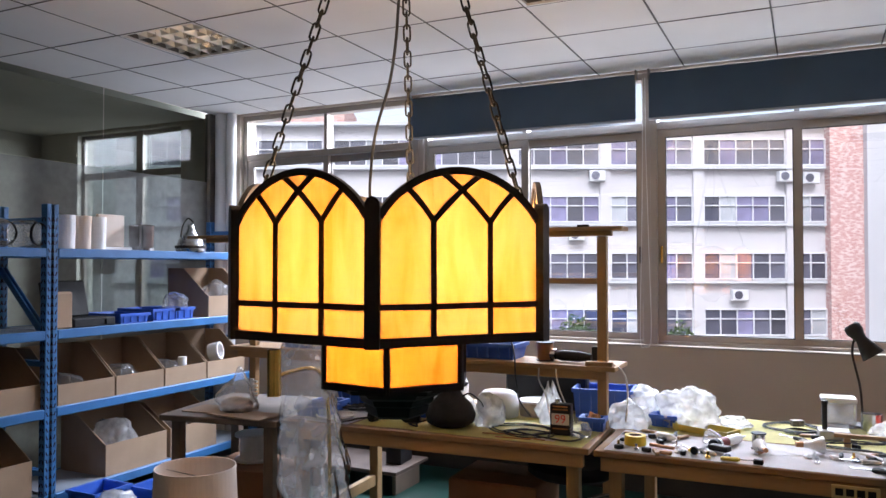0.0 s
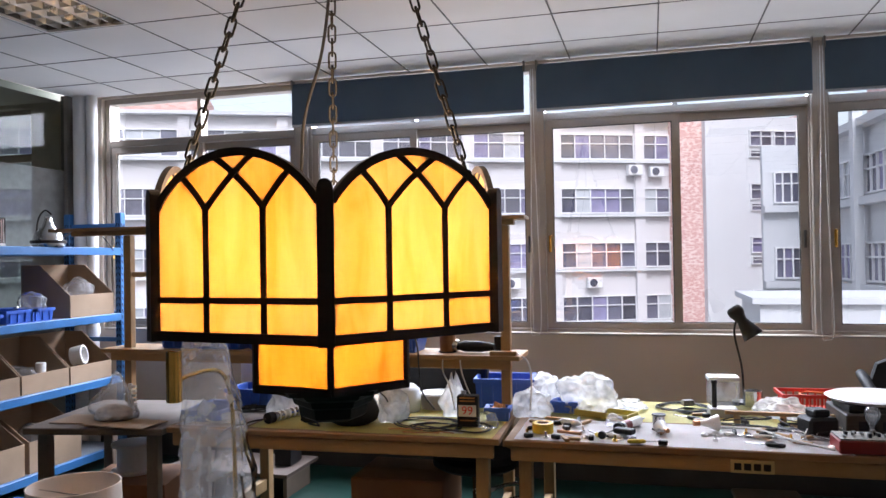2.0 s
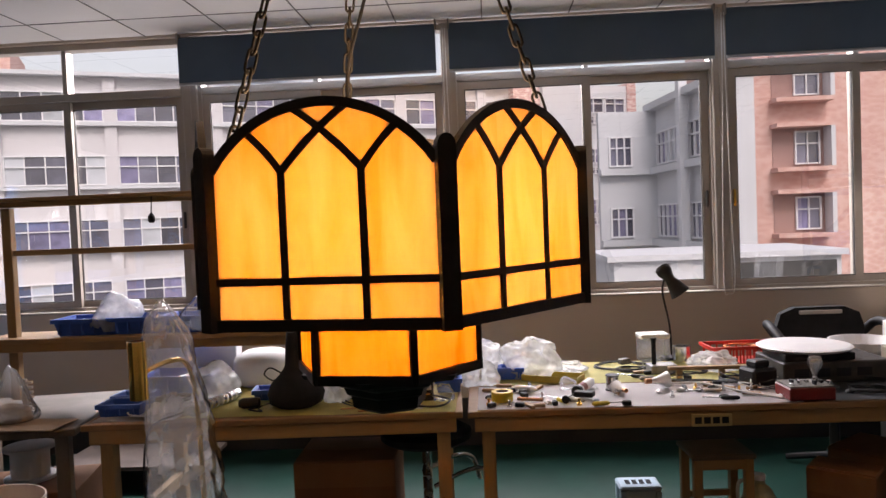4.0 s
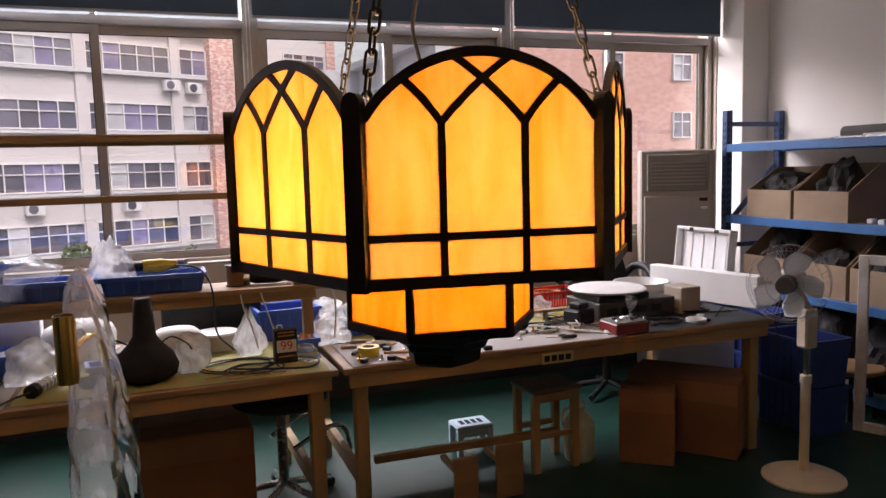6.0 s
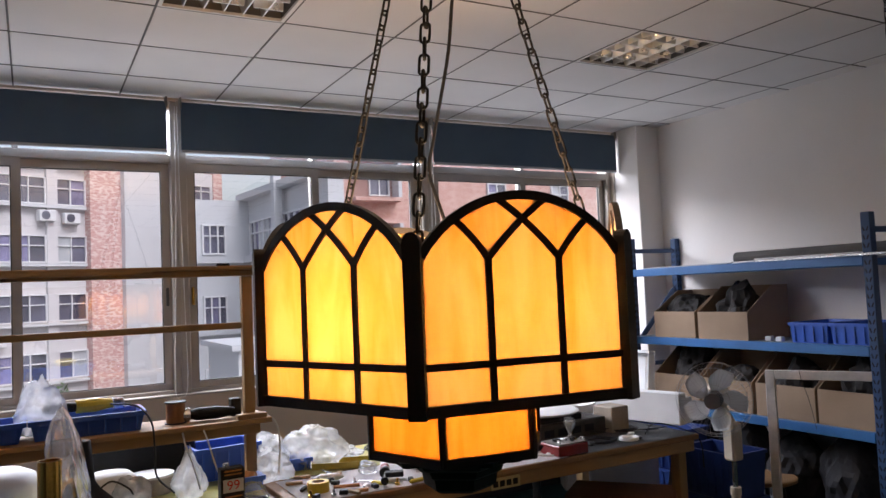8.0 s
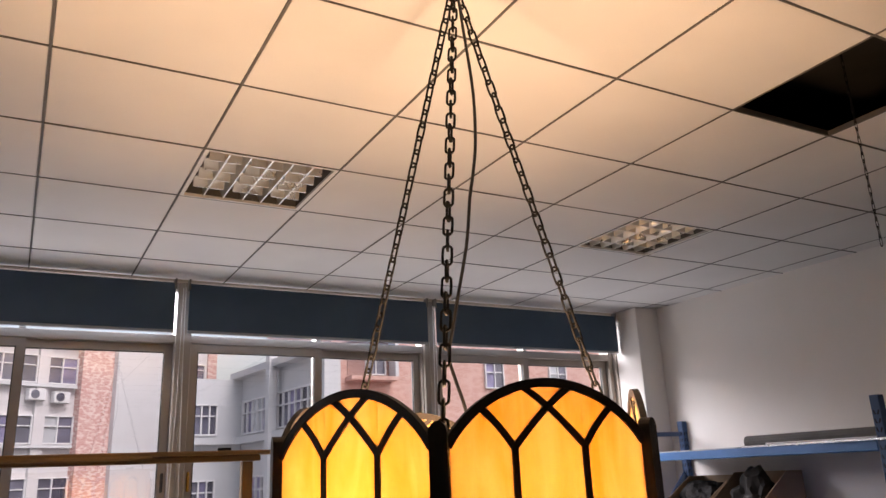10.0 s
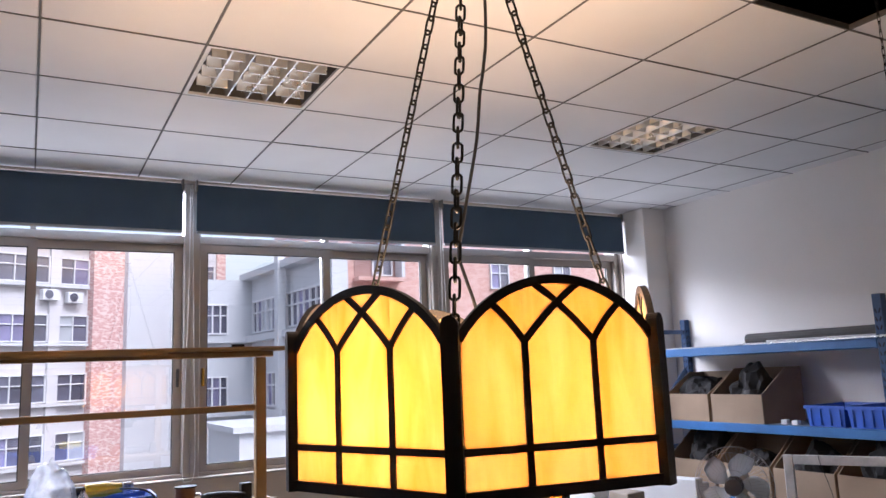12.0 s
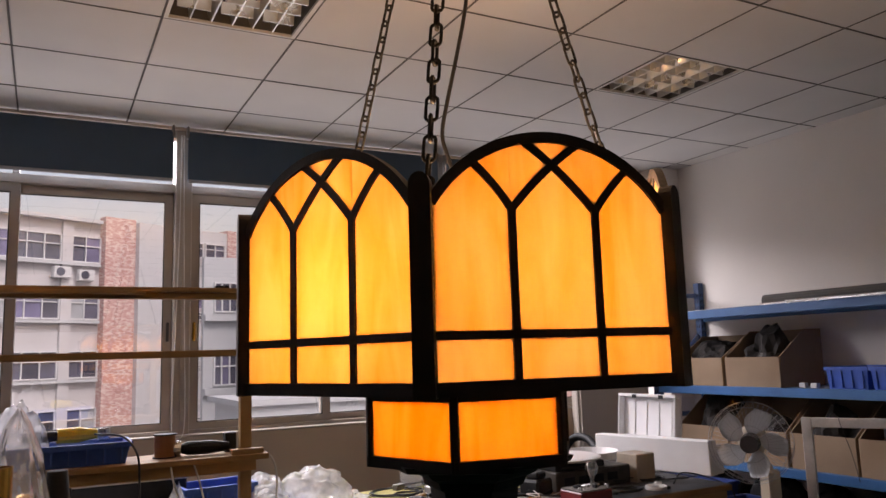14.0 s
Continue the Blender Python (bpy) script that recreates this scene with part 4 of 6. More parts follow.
for x in (-0.94, -3.24):
    for y in (4.03,):
        part("post", box(x, x + 0.05, y, y + 0.045, 0.754, 1.755, 0.003), PINE, t)
part("top_board", box(-3.75, -0.80, 3.99, 4.15, 1.785, 1.805, 0.003), PINE_X, t)
part("top_rail", box(-3.60, -0.86, 4.012, 4.055, 1.7565, 1.784, 0.003), PINE_X, t)
part("cross_bar", box(-3.19, -0.942, 4.04, 4.07, 1.505, 1.535, 0.003), PINE_X, t)
part("shelf_board", box(-3.35, -0.83, 3.96, 4.25, 1.058, 1.082, 0.003), PINE_X, t)
part("shelf_rail", box(-3.30, -0.88, 3.985, 4.02, 1.01, 1.057, 0.003), PINE_X, t)
part("batten", box(-2.3, -1.35, 3.955, 3.988, 1.772, 1.787, 0.002), PINE_X, t)


# ---- steel shelving ----
def upright(parent, at, h, steel, face):
    p = part("upright", box(-0.028, 0.028, -0.028, 0.028, 0, h, 0.003), steel, parent)
    p.matrix_basis = at
    z = 0.05
    hole = bmesh.new()
    while z < h - 0.06:
        for s in (-1, 1):
            own = box(-0.004, 0.004, -0.0012, 0.0012, -0.014, 0.014)
            moved(own, pose(s * 0.012, -0.0285, z, 0, s * 22, 0))
            join(hole, own)
            own = box(-0.0012, 0.0012, -0.004, 0.004, -0.014, 0.014)
            moved(own, pose(face * 0.0285, s * 0.012, z, s * 22, 0, 0))
            join(hole, own)
        z += 0.05
    tagged(part("slot_strip", hole, HOLE, p), kind="stuff")
    return p


def shelving(name_label, at, rz, length, depth, levels, h, steel, post_steel, grp):
    """Bolt-free shelving seen from its long front, which faces -y here."""
    t = thing("steel_shelving", name_label, "shelving", at, rz, group=grp)
    for x in (0, length):
        for y in (0, depth):
            upright(t, pose(x, y, 0), h, post_steel, 1 if x == 0 else -1)
        for z in (0.25, 0.95, h - 0.12):
            part("brace", box(x - 0.008, x + 0.008, 0.029, depth - 0.029, z, z + 0.035), post_steel, t)
        part("diagonal", moved(box(-0.006, 0.006, 0, math.hypot(depth - 0.06, 0.43), -0.022, 0.022, 0.002), pose(x, 0.03, h - 0.85, math.degrees(math.atan2(0.43, depth - 0.06)))), post_steel, t)
    for z in levels:
        for y in (-0.012, depth + 0.012):
            part("beam", box(0.029, length - 0.029, y - 0.018, y + 0.018, z - 0.06, z, 0.004), steel, t)
        part("deck", box(0.01, length - 0.01, 0.007, depth - 0.007, z - 0.012, z - 0.003), mat("steel_deck", (0.30, 0.33, 0.38), 0.5, var=0.08), t)
    return t


LV = (0.13, 0.685, 1.185, 1.715)
shelving("blue steel shelving loaded with cardboard bins and lamp parts", (-4.36, 3.43, 0), 90, 1.99, 0.50, LV, 2.0, BLUE_STEEL, BLUE_STEEL, "shelving along the glass wall")
shelving("blue steel shelving loaded with boxes beside the glass wall", (-4.36, 1.42, 0), 90, 1.98, 0.50, LV, 2.0, BLUE_STEEL, BLUE_STEEL, "shelving along the glass wall")
RV = (0.14, 0.70, 1.205, 1.745)
shelving("navy steel shelving with blue beams, holding cardboard bins and blue crates", (2.53, 5.13, 0), -90, 2.03, 0.50, RV, 2.0, BLUE_STEEL, NAVY_STEEL, "shelving along the white wall")


def card_bin(at, rz, w, d, hf, hb, material=CARD, label="open cardboard parts bin with a low front"):
    """A cardboard box cut down to a sloping bin; its low front faces -y."""
    t = thing("cardboard_bin", label, "cardboard box", at, rz, group="cardboard bins")
    th = 0.006
    part("base", box(0, w, 0, d, 0.0, th), material, t)
    part("front", box(0, w, 0, th, th, hf, 0.001), material, t)
    part("back", box(0, w, d - th, d, th, hb, 0.001), material, t)
    for x in (0.0, w - th):
        own = bmesh.new()
        pr = [(0.0065, th), (d - 0.0065, th), (d - 0.0065, hb), (d * 0.62, hb), (0.0065, hf)]
        a = [own.verts.new((x, y, z)) for y, z in pr]
        b = [own.verts.new((x + th, y, z)) for y, z in pr]
        own.faces.new(a)
        own.faces.new(b[::-1])
        for i in range(5):
            own.faces.new((a[i], b[i], b[(i + 1) % 5], a[(i + 1) % 5]))
        bmesh.ops.recalc_face_normals(own, faces=own.faces[:])
        part("side", own, material, t)
    return t


def tote(at, rz, w, d, h, material=BLUE_PLASTIC, label="blue plastic stacking crate", cat="crate", grp="blue crates"):
    """A plastic crate: tapered walls, thick rim, ribs."""
    t = thing("plastic_crate", label, cat, at, rz, group=grp)
    own = bmesh.new()
    k = 0.04
    rings = []
    for (e, z) in ((k * w, 0), (0, h), (0.012, h), (0.012 + k * w, 0.008)):
        rings.append([own.verts.new(c) for c in ((e, e, z), (w - e, e, z), (w - e, d - e, z), (e, d - e, z))])
    for a, b in zip(rings, rings[1:]):
        for i in range(4):
            own.faces.new((a[i], a[(i + 1) % 4], b[(i + 1) % 4], b[i]))
    own.faces.new(rings[0][::-1])
    own.faces.new(rings[-1])
    part("body", own, material, t)
    part("rim", rect_frame_xy(-0.008, w + 0.008, -0.008, d + 0.008, h - 0.018, h + 0.003, 0.014), material, t)
    n = max(3, int(w / 0.06))
    for i in range(n):
        x = w * (i + 0.5) / n
        own = box(x - 0.004, x + 0.004, -0.004 + 0.02 * k, 0.006 + k * w, 0.01, h - 0.018)
        part("rib", own, material, t)
    return t


def rect_frame_xy(x0, x1, y0, y1, z0, z1, w):
    bm = box(x0, x1, y0, y0 + w, z0, z1)
    box(x0, x1, y1 - w, y1, z0, z1, bm=bm)
    box(x0, x0 + w, y0 + w, y1 - w, z0, z1, bm=bm)
    box(x1 - w, x1, y0 + w, y1 - w, z0, z1, bm=bm)
    return bm


def bag(at, sx, sy, sz, seed, material=None, label="crumpled clear plastic bag", tip=0.0, rough=0.35, sub=4):
    o = part("plastic_bag", crumple(sx, sy, sz, seed, rough, sub, tip), material or BAG, smooth=True)
    o.matrix_basis = pose(*at, 0, 0, seed * 47)
    return tagged(o, label, "plastic bag")


# left shelving: level by level (front faces +x, so bins turn by 90)
def on_left(y, z, w, d, hf, hb, **kw):
    return card_bin((-4.375, y, z), 90, w, d, hf, hb, **kw)


z3 = LV[1] - 0.002
for y, w in ((3.50, 0.45), (3.965, 0.44), (4.42, 0.44), (4.875, 0.45)):
    on_left(y, z3, w, 0.45, 0.135, 0.36)
on_left(2.92, z3, 0.47, 0.45, 0.16, 0.38)
on_left(2.42, z3, 0.47, 0.45, 0.16, 0.38)
z4 = LV[2] - 0.002
on_left(4.88, z4, 0.48, 0.45, 0.17, 0.40)
z2 = LV[0] - 0.002
on_left(3.88, z2, 0.56, 0.46, 0.22, 0.40)
on_left(4.48, z2, 0.5, 0.46, 0.22, 0.40)
on_left(2.80, z2, 0.52, 0.46, 0.24, 0.42)

# right shelving: low front faces -x
def on_right(y, z, w, d, hf, hb, **kw):
    return card_bin((2.545, y, z), -90, w, d, hf, hb, **kw)


zr = RV[2] - 0.002
on_right(4.92, zr, 0.42, 0.44, 0.20, 0.36)
on_right(4.47, zr, 0.45, 0.44, 0.20, 0.38)
zr3 = RV[1] - 0.002
for y in (4.95, 4.47, 3.99, 3.52):
    on_right(y, zr3, 0.45, 0.44, 0.22, 0.42)
tote((2.56, 3.70, zr), -90, 0.27, 0.40, 0.13)
tote((2.56, 3.41, zr), -90, 0.25, 0.40, 0.13)

# ---- things on and round the benches ----


def lump(name, label, cat, at, bm, material, rz=0.0, smooth=False, group=""):
    o = part(name, bm, material, smooth=smooth)
    o.matrix_basis = pose(*at, 0, 0, rz)
    return tagged(o, label, cat, group)


def wire(ctrl, r=0.0035, material=None, label="loose black electric cable lying on the bench", n=6):
    o = part("cable", sweep(curve_pts(ctrl, n), r, 5), material or CABLE, smooth=True)
    return tagged(o, label, "cable", "loose cables")


def coil(x, y, z, r, turns, seed, material=None, label="loose coil of black cable on the bench"):
    rnd = random.Random(seed)
    pts = []
    for i in range(int(turns * 10)):
        a = 2 * math.pi * i / 10
        rr = r * (0.8 + 0.3 * rnd.random())
        pts.append((x + rr * math.cos(a) * 1.25, y + rr * math.sin(a), z + 0.004 + 0.0025 * (i / 10) + 0.004 * rnd.random()))
    wire(pts, 0.0035, material, label, 4)


# bench by the windows, right-hand part
BAG_H = [(-0.52, 4.30, 0.155, 0.13, 0.125, 3), (-0.76, 4.36, 0.13, 0.11, 0.105, 5), (-0.80, 4.12, 0.10, 0.08, 0.085, 8), (0.45, 4.32, 0.12, 0.09, 0.06, 11), (-0.30, 4.40, 0.09, 0.07, 0.03, 14)]
for x, y, a, b, c, s in BAG_H:
    bag((x, y, B + 0.004), a, b, c, s, BAG_WHITE, "crumpled milky plastic bag of parts on the bench", rough=0.42, sub=5)
bag((-0.36, 3.94, B + 0.004), 0.045, 0.04, 0.035, 21, BAG, "small clear bag of screws")
lump("parts_tray", "shallow yellow plastic parts tray", "tray", (-0.58, 4.16, B + 0.004), box(0.006, 0.294, 0.006, 0.124, 0, 0.004, bm=rect_frame_xy(0, 0.30, 0, 0.13, 0, 0.032, 0.006)), mat("ochre_plastic", (0.50, 0.40, 0.06), 0.45, var=0.1), -24)
t = thing("tape_roll", "roll of yellow adhesive tape", "tape", (-0.687, 3.745, B + 0.004))
part("roll", lathe([(0.030, 0), (0.050, 0), (0.050, 0.045), (0.030, 0.045), (0.030, 0)], 24, cap=False), YELLOW_PLASTIC, t)
part("core", lathe([(0.027, 0), (0.030, 0), (0.030, 0.045), (0.027, 0.045), (0.027, 0)], 24, cap=False), CARD, t)
# caulking gun
t = thing("caulking_gun", "caulking gun with a white printed cartridge", "caulking gun", (-0.34, 3.78, B + 0.028), 66)
part("cartridge", moved(lathe([(0.023, 0), (0.023, 0.20), (0.02, 0.205), (0.006, 0.21), (0.003, 0.27)], 16), pose(0.02, 0, 0, 0, 90, 0)), WHITE_PLASTIC, t, "white cartridge with dark print", smooth=False)
part("print_band", moved(lathe([(0.0235, 0.03), (0.0235, 0.09)], 16, cap=False), pose(0.02, 0, 0, 0, 90, 0)), RED_ENAMEL, t)
part("end_cap", moved(lathe([(0.026, 0), (0.026, 0.03)], 16), pose(0.0, 0, 0, 0, 90, 0)), BLACK_PLASTIC, t)
part("rod", sweep([(0, 0, 0), (-0.15, 0, 0)], 0.004, 6), STEEL, t)
part("rod_end", moved(lathe([(0.018, 0), (0.018, 0.012)], 14), pose(-0.165, 0, 0, 0, 90, 0)), BLACK_PLASTIC, t)
part("grip", box(-0.05, 0.0, -0.09, 0.0, -0.012, 0.012, 0.004), BLACK_PLASTIC, t)


def spool(at, r, h, material, label):
    t = thing("wire_spool", label, "spool", at)
    part("flange", lathe([(r, 0), (r, 0.005)], 20), BLACK_PLASTIC, t)
    part("winding", lathe([(r * 0.86, 0.0055), (r * 0.88, h / 2), (r * 0.86, h - 0.0055)], 20), material, t)
    part("flange", lathe([(r, h - 0.005), (r, h)], 20), BLACK_PLASTIC, t)


spool((-0.155, 3.90, B + 0.004), 0.033, 0.075, STEEL, "small spool of solder wire on the bench")
spool((-1.245, 4.10, 1.083), 0.05, 0.10, COPPER, "spool of copper wire on the rack shelf")
for x, y, rz, s in ((-0.125, 3.765, 110, 0.8), (0.03, 3.90, 15, 1.0)):
    t = thing("lamp_cup", "small white cone shaped lamp cup lying on its side", "lamp cup", (x, y, B + 0.04 * s + 0.003), rz, group="lamp cups")
    part("cup", moved(lathe([(0.012 * s, 0), (0.018 * s, 0.03 * s), (0.04 * s, 0.085 * s), (0.037 * s, 0.085 * s), (0.014 * s, 0.03 * s)], 18, cap=False), pose(0, 0, 0, 0, 90, 0)), WHITE_PLASTIC, t)
    part("neck", moved(lathe([(0.013 * s, -0.03 * s), (0.013 * s, 0.0)], 12), pose(0, 0, 0, 0, 90, 0)), COPPER, t)
coil(-0.02, 4.44, B + 0.003, 0.12, 3.2, 2)
coil(0.02, 4.36, B + 0.003, 0.07, 2.0, 9)
lump("terminal_block", "small green black terminal block", "connector", (0.0, 4.45, B + 0.02), box(-0.03, 0.03, -0.02, 0.02, 0, 0.03, 0.003), PCB, 25)
t = thing("acrylic_box", "small clear acrylic box", "box", (0.12, 4.56, B + 0.004), 4)
part("shell", box(0, 0.16, 0, 0.12, 0.0, 0.13, 0.004), CLEAR, t)
part("lid", box(-0.003, 0.163, -0.003, 0.123, 0.131, 0.155, 0.004), WHITE_PLASTIC, t)
lump("steel_cup", "small brushed steel cup", "cup", (0.345, 4.58, B + 0.004), lathe([(0.05, 0), (0.05, 0.085), (0.046, 0.085), (0.046, 0.01)], 20, cap=False), STEEL)
t = thing("test_stand", "grey test stand with a black upright post", "stand", (0.10, 4.22, B + 0.004), 6)
part("base", box(0, 0.14, 0, 0.10, 0, 0.045, 0.004), mat("grey_casting", (0.35, 0.34, 0.33), 0.5, metal=0.4, var=0.1), t)
part("post", lathe([(0.012, 0.046), (0.012, 0.17), (0.016, 0.17), (0.016, 0.185)], 12), BLACK_PLASTIC, t).location = (0.03, 0.05, 0)
# desk lamp
t = thing("desk_lamp", "black desk lamp with a thin arm and cone head", "desk lamp", (0.31, 4.66, B + 0.004))
part("base", lathe([(0.065, 0), (0.065, 0.012), (0.02, 0.02)], 24), BLACK_METAL, t)
part("arm", sweep(curve_pts([(0, 0, 0.015), (-0.01, 0, 0.2), (-0.045, -0.01, 0.38), (-0.035, -0.02, 0.47)], 8), 0.006, 8), BLACK_METAL, t)
hd = lathe([(0.030, 0.0), (0.042, 0.012), (0.044, 0.04), (0.032, 0.07), (0.028, 0.09), (0.040, 0.13), (0.058, 0.19), (0.055, 0.19), (0.03, 0.10)], 24, cap=False)
part("head", moved(hd, pose(-0.055, -0.02, 0.535, 0, 146, -8)), BLACK_METAL, t, smooth=True)
# long pine strip with sockets
t = thing("socket_strip", "pale timber strip with lamp sockets along the bench", "socket strip", (0.16, 4.10, B + 0.004), -1.5)
part("board", box(0, 0.95, 0, 0.03, 0.045, 0.062, 0.002), PINE_X, t)
for k in range(5):
    part("foot", box(0.04 + 0.21 * k, 0.07 + 0.21 * k, 0.004, 0.026, 0, 0.0445, 0.002), PINE, t)
t = thing("motor_driver", "black moulded power unit with cables", "power unit", (0.50, 3.86, B + 0.004), 20)
part("body", box(0, 0.14, 0, 0.12, 0, 0.085, 0.012), BLACK_PLASTIC, t)
part("cap", box(0.03, 0.11, 0.02, 0.10, 0.0855, 0.12, 0.008), BLACK_PLASTIC, t)
t = thing("red_test_box", "dark red enamelled test box with wires and a bare bulb", "test box", (0.56, 3.59, B + 0.004), 2)
part("case", box(0, 0.20, 0, 0.16, 0, 0.055, 0.005), RED_ENAMEL, t)
part("panel", box(0.006, 0.194, 0.006, 0.154, 0.0555, 0.062), PCB, t)
for k in range(9):
    part("component", box(0.02 + 0.02 * k, 0.032 + 0.02 * k, 0.02 + 0.012 * ((k * 5) % 8), 0.045 + 0.012 * ((k * 5) % 8), 0.0625, 0.072 + 0.004 * (k % 3), 0.001), BLACK_PLASTIC if k % 2 else STEEL, t)
part("bulb_glass", moved(lathe([(0.008, 0), (0.013, 0.02), (0.03, 0.05), (0.033, 0.068), (0.024, 0.09), (0.002, 0.097)], 18, cap=False), pose(0.15, 0.09, 0.085)), CLEAR, t, smooth=True)
part("bulb_cap", moved(lathe([(0.012, 0), (0.012, 0.022)], 12), pose(0.15, 0.09, 0.0625)), STEEL, t)
# red basket
t = thing("red_basket", "red plastic basket with slotted sides holding wire", "basket", (0.47, 4.42, B + 0.004), 3)
W, D, H = 0.40, 0.22, 0.095
part("base", box(0.01, W - 0.01, 0.01, D - 0.01, 0, 0.005), RED_PLASTIC, t)
part("rim", rect_frame_xy(0, W, 0, D, H - 0.018, H, 0.01), RED_PLASTIC, t)
for k in range(22):
    x = 0.004 + (W - 0.014) * k / 21
    part("slat", box(x, x + 0.008, 0.004, 0.008, 0.005, H - 0.0185), RED_PLASTIC, t)
    if k % 2:
        part("slat", box(x, x + 0.008, D - 0.008, D - 0.004, 0.005, H - 0.0185), RED_PLASTIC, t)
coil(0.66, 4.55, B + 0.075, 0.07, 2.5, 4, mat("orange_wire", (0.65, 0.20, 0.03), 0.5, var=0.1, bump=0), "coil of orange wire in the red basket")
# dark electronics with white discs on top
t = thing("electronic_gear", "stack of dark open electronic gear on the bench end", "electronics", (0.66, 3.92, B + 0.004), 3)
part("chassis", box(0, 0.52, 0, 0.34, 0, 0.10, 0.006), mat("dark_chassis", (0.06, 0.052, 0.045), 0.5, var=0.3, scale=14, fine=120, bump=0.3), t)
part("lid", box(0.02, 0.36, 0.03, 0.30, 0.1005, 0.135, 0.004), BLACK_PLASTIC, t)
part("side_box", box(0.44, 0.58, -0.04, 0.12, 0.0, 0.15, 0.005), mat("beige_chassis", (0.42, 0.35, 0.27), 0.5, var=0.1), t).location = (0.09, 0.0, 0)
for k in range(4):
    part("vent_slot", box(0.05 + 0.1 * k, 0.12 + 0.1 * k, -0.003, -0.001, 0.03, 0.07), HOLE, t)
lump("white_disc", "large thin white oval reflector plate", "plate", (0.84, 4.13, B + 0.142), lathe([(0.21, 0.0), (0.225, 0.012), (0.21, 0.018), (0.05, 0.021)], 40), WHITE_PLASTIC)
lump("white_bowl", "shallow white round lamp bowl", "bowl", (1.27, 4.42, B + 0.004), lathe([(0.12, 0), (0.17, 0.08), (0.175, 0.12), (0.168, 0.12), (0.11, 0.012)], 32, cap=False), WHITE_PLASTIC)
t = thing("lens_ring", "small white round lens ring lying on the mat", "lens ring", (1.13, 3.70, B + 0.006))
part("ring", lathe([(0.045, 0), (0.055, 0), (0.055, 0.018), (0.045, 0.018), (0.045, 0)], 24, cap=False), WHITE_PLASTIC, t)
part("lens", lathe([(0.044, 0.001), (0.044, 0.006)], 24), STEEL, t)
# foam slab and packing tray at the bench end
t = thing("foam_slab", "thick white foam packing slab standing on the bench end", "foam slab", (1.50, 4.60, B + 0.004), -76)
part("slab", box(0, 0.80, -0.05, 0.03, 0, 0.195, 0.006), FOAM, t)
part("block", box(0.62, 0.79, 0.032, 0.12, 0, 0.16, 0.006), FOAM, t)
t = thing("packing_tray", "white moulded packing tray leaning behind the foam slab", "packing tray", (1.63, 4.60, B + 0.004), -90)
part("back", moved(box(0, 0.52, 0, 0.012, 0, 0.44, 0.004), pose(0, 0.05, 0, -6, 0, 0)), FOAM, t)
part("flange", moved(box(0, 0.52, -0.05, 0.0, 0.42, 0.44, 0.004), pose(0, 0.05, 0, -6, 0, 0)), FOAM, t)
part("flange", moved(box(0, 0.014, -0.05, 0.0, 0, 0.42, 0.004), pose(0, 0.05, 0, -6, 0, 0)), FOAM, t)
part("flange", moved(box(0.506, 0.52, -0.05, 0.0, 0, 0.42, 0.004), pose(0, 0.05, 0, -6, 0, 0)), FOAM, t)
for k in range(4):
    part("ridge", moved(box(0.07 + 0.11 * k, 0.12 + 0.11 * k, -0.007, 0.0, 0.03, 0.40, 0.003), pose(0, 0.05, 0, -6, 0, 0)), FOAM, t)
for x in (0.14, 0.38):
    part("clip", moved(box(x, x + 0.035, -0.055, -0.0505, 0.412, 0.436), pose(0, 0.05, 0, -6, 0, 0)), BLACK_PLASTIC, t)
# small loose parts on the paper
rnd = random.Random(5)
kinds = [("screwdriver", "small screwdriver with a dark grip", "screwdriver"), ("wood_offcut", "small pale wood offcut", "offcut"), ("connector", "small black plastic connector block", "connector"), ("metal_fitting", "small bright metal fitting", "fitting")]
for k in range(46):
    x, y = rnd.uniform(-0.78, 0.55), rnd.uniform(3.62, 4.30)
    if abs((x + 0.34) * 0.914 - (y - 3.78) * 0.407) < 0.07 or (x < -0.2 and y > 4.05):
        y = rnd.uniform(3.60, 3.68)
    nm, lb, ct = kinds[k % 4]
    rz = rnd.uniform(0, 180)
    if nm == "screwdriver":
        t = thing(nm, lb, ct, (x, y, B + 0.014), rz, group="loose small parts")
        part("grip", moved(lathe([(0.006, 0), (0.010, 0.01), (0.010, 0.07), (0.005, 0.08)], 8), pose(0, 0, 0, 0, 90, 0)), rnd.choice((BLACK_PLASTIC, YELLOW_PLASTIC, GREY_METAL, BLACK_PLASTIC, BLACK_PLASTIC)), t)
        part("blade", sweep([(0.08, 0, 0), (0.16, 0, 0)], 0.003, 6), STEEL, t)
    elif nm == "wood_offcut":
        lump(nm, lb, ct, (x, y, B + 0.004), box(-0.04, 0.04, -0.01, 0.01, 0, 0.014, 0.002), PINE_X, rz, group="loose small parts")
    elif nm == "connector":
        lump(nm, lb, ct, (x, y, B + 0.004), box(-0.02, 0.02, -0.012, 0.012, 0, 0.02, 0.003), BLACK_PLASTIC, rz, group="loose small parts")
    else:
        lump(nm, lb, ct, (x, y, B + 0.004), lathe([(0.012, 0), (0.012, 0.01), (0.006, 0.012), (0.006, 0.03)], 10), rnd.choice((STEEL, BRASS)), rz, group="loose small parts")
for k in range(9):
    x, y = rnd.uniform(-0.1, 1.3), rnd.uniform(3.72, 4.15)
    wire([(x + rnd.uniform(-0.18, 0.18), y + rnd.uniform(-0.12, 0.12), B + 0.012 + 0.03 * rnd.random()) for _ in range(6)], 0.003, CABLE if k % 3 else WHITE_CABLE)
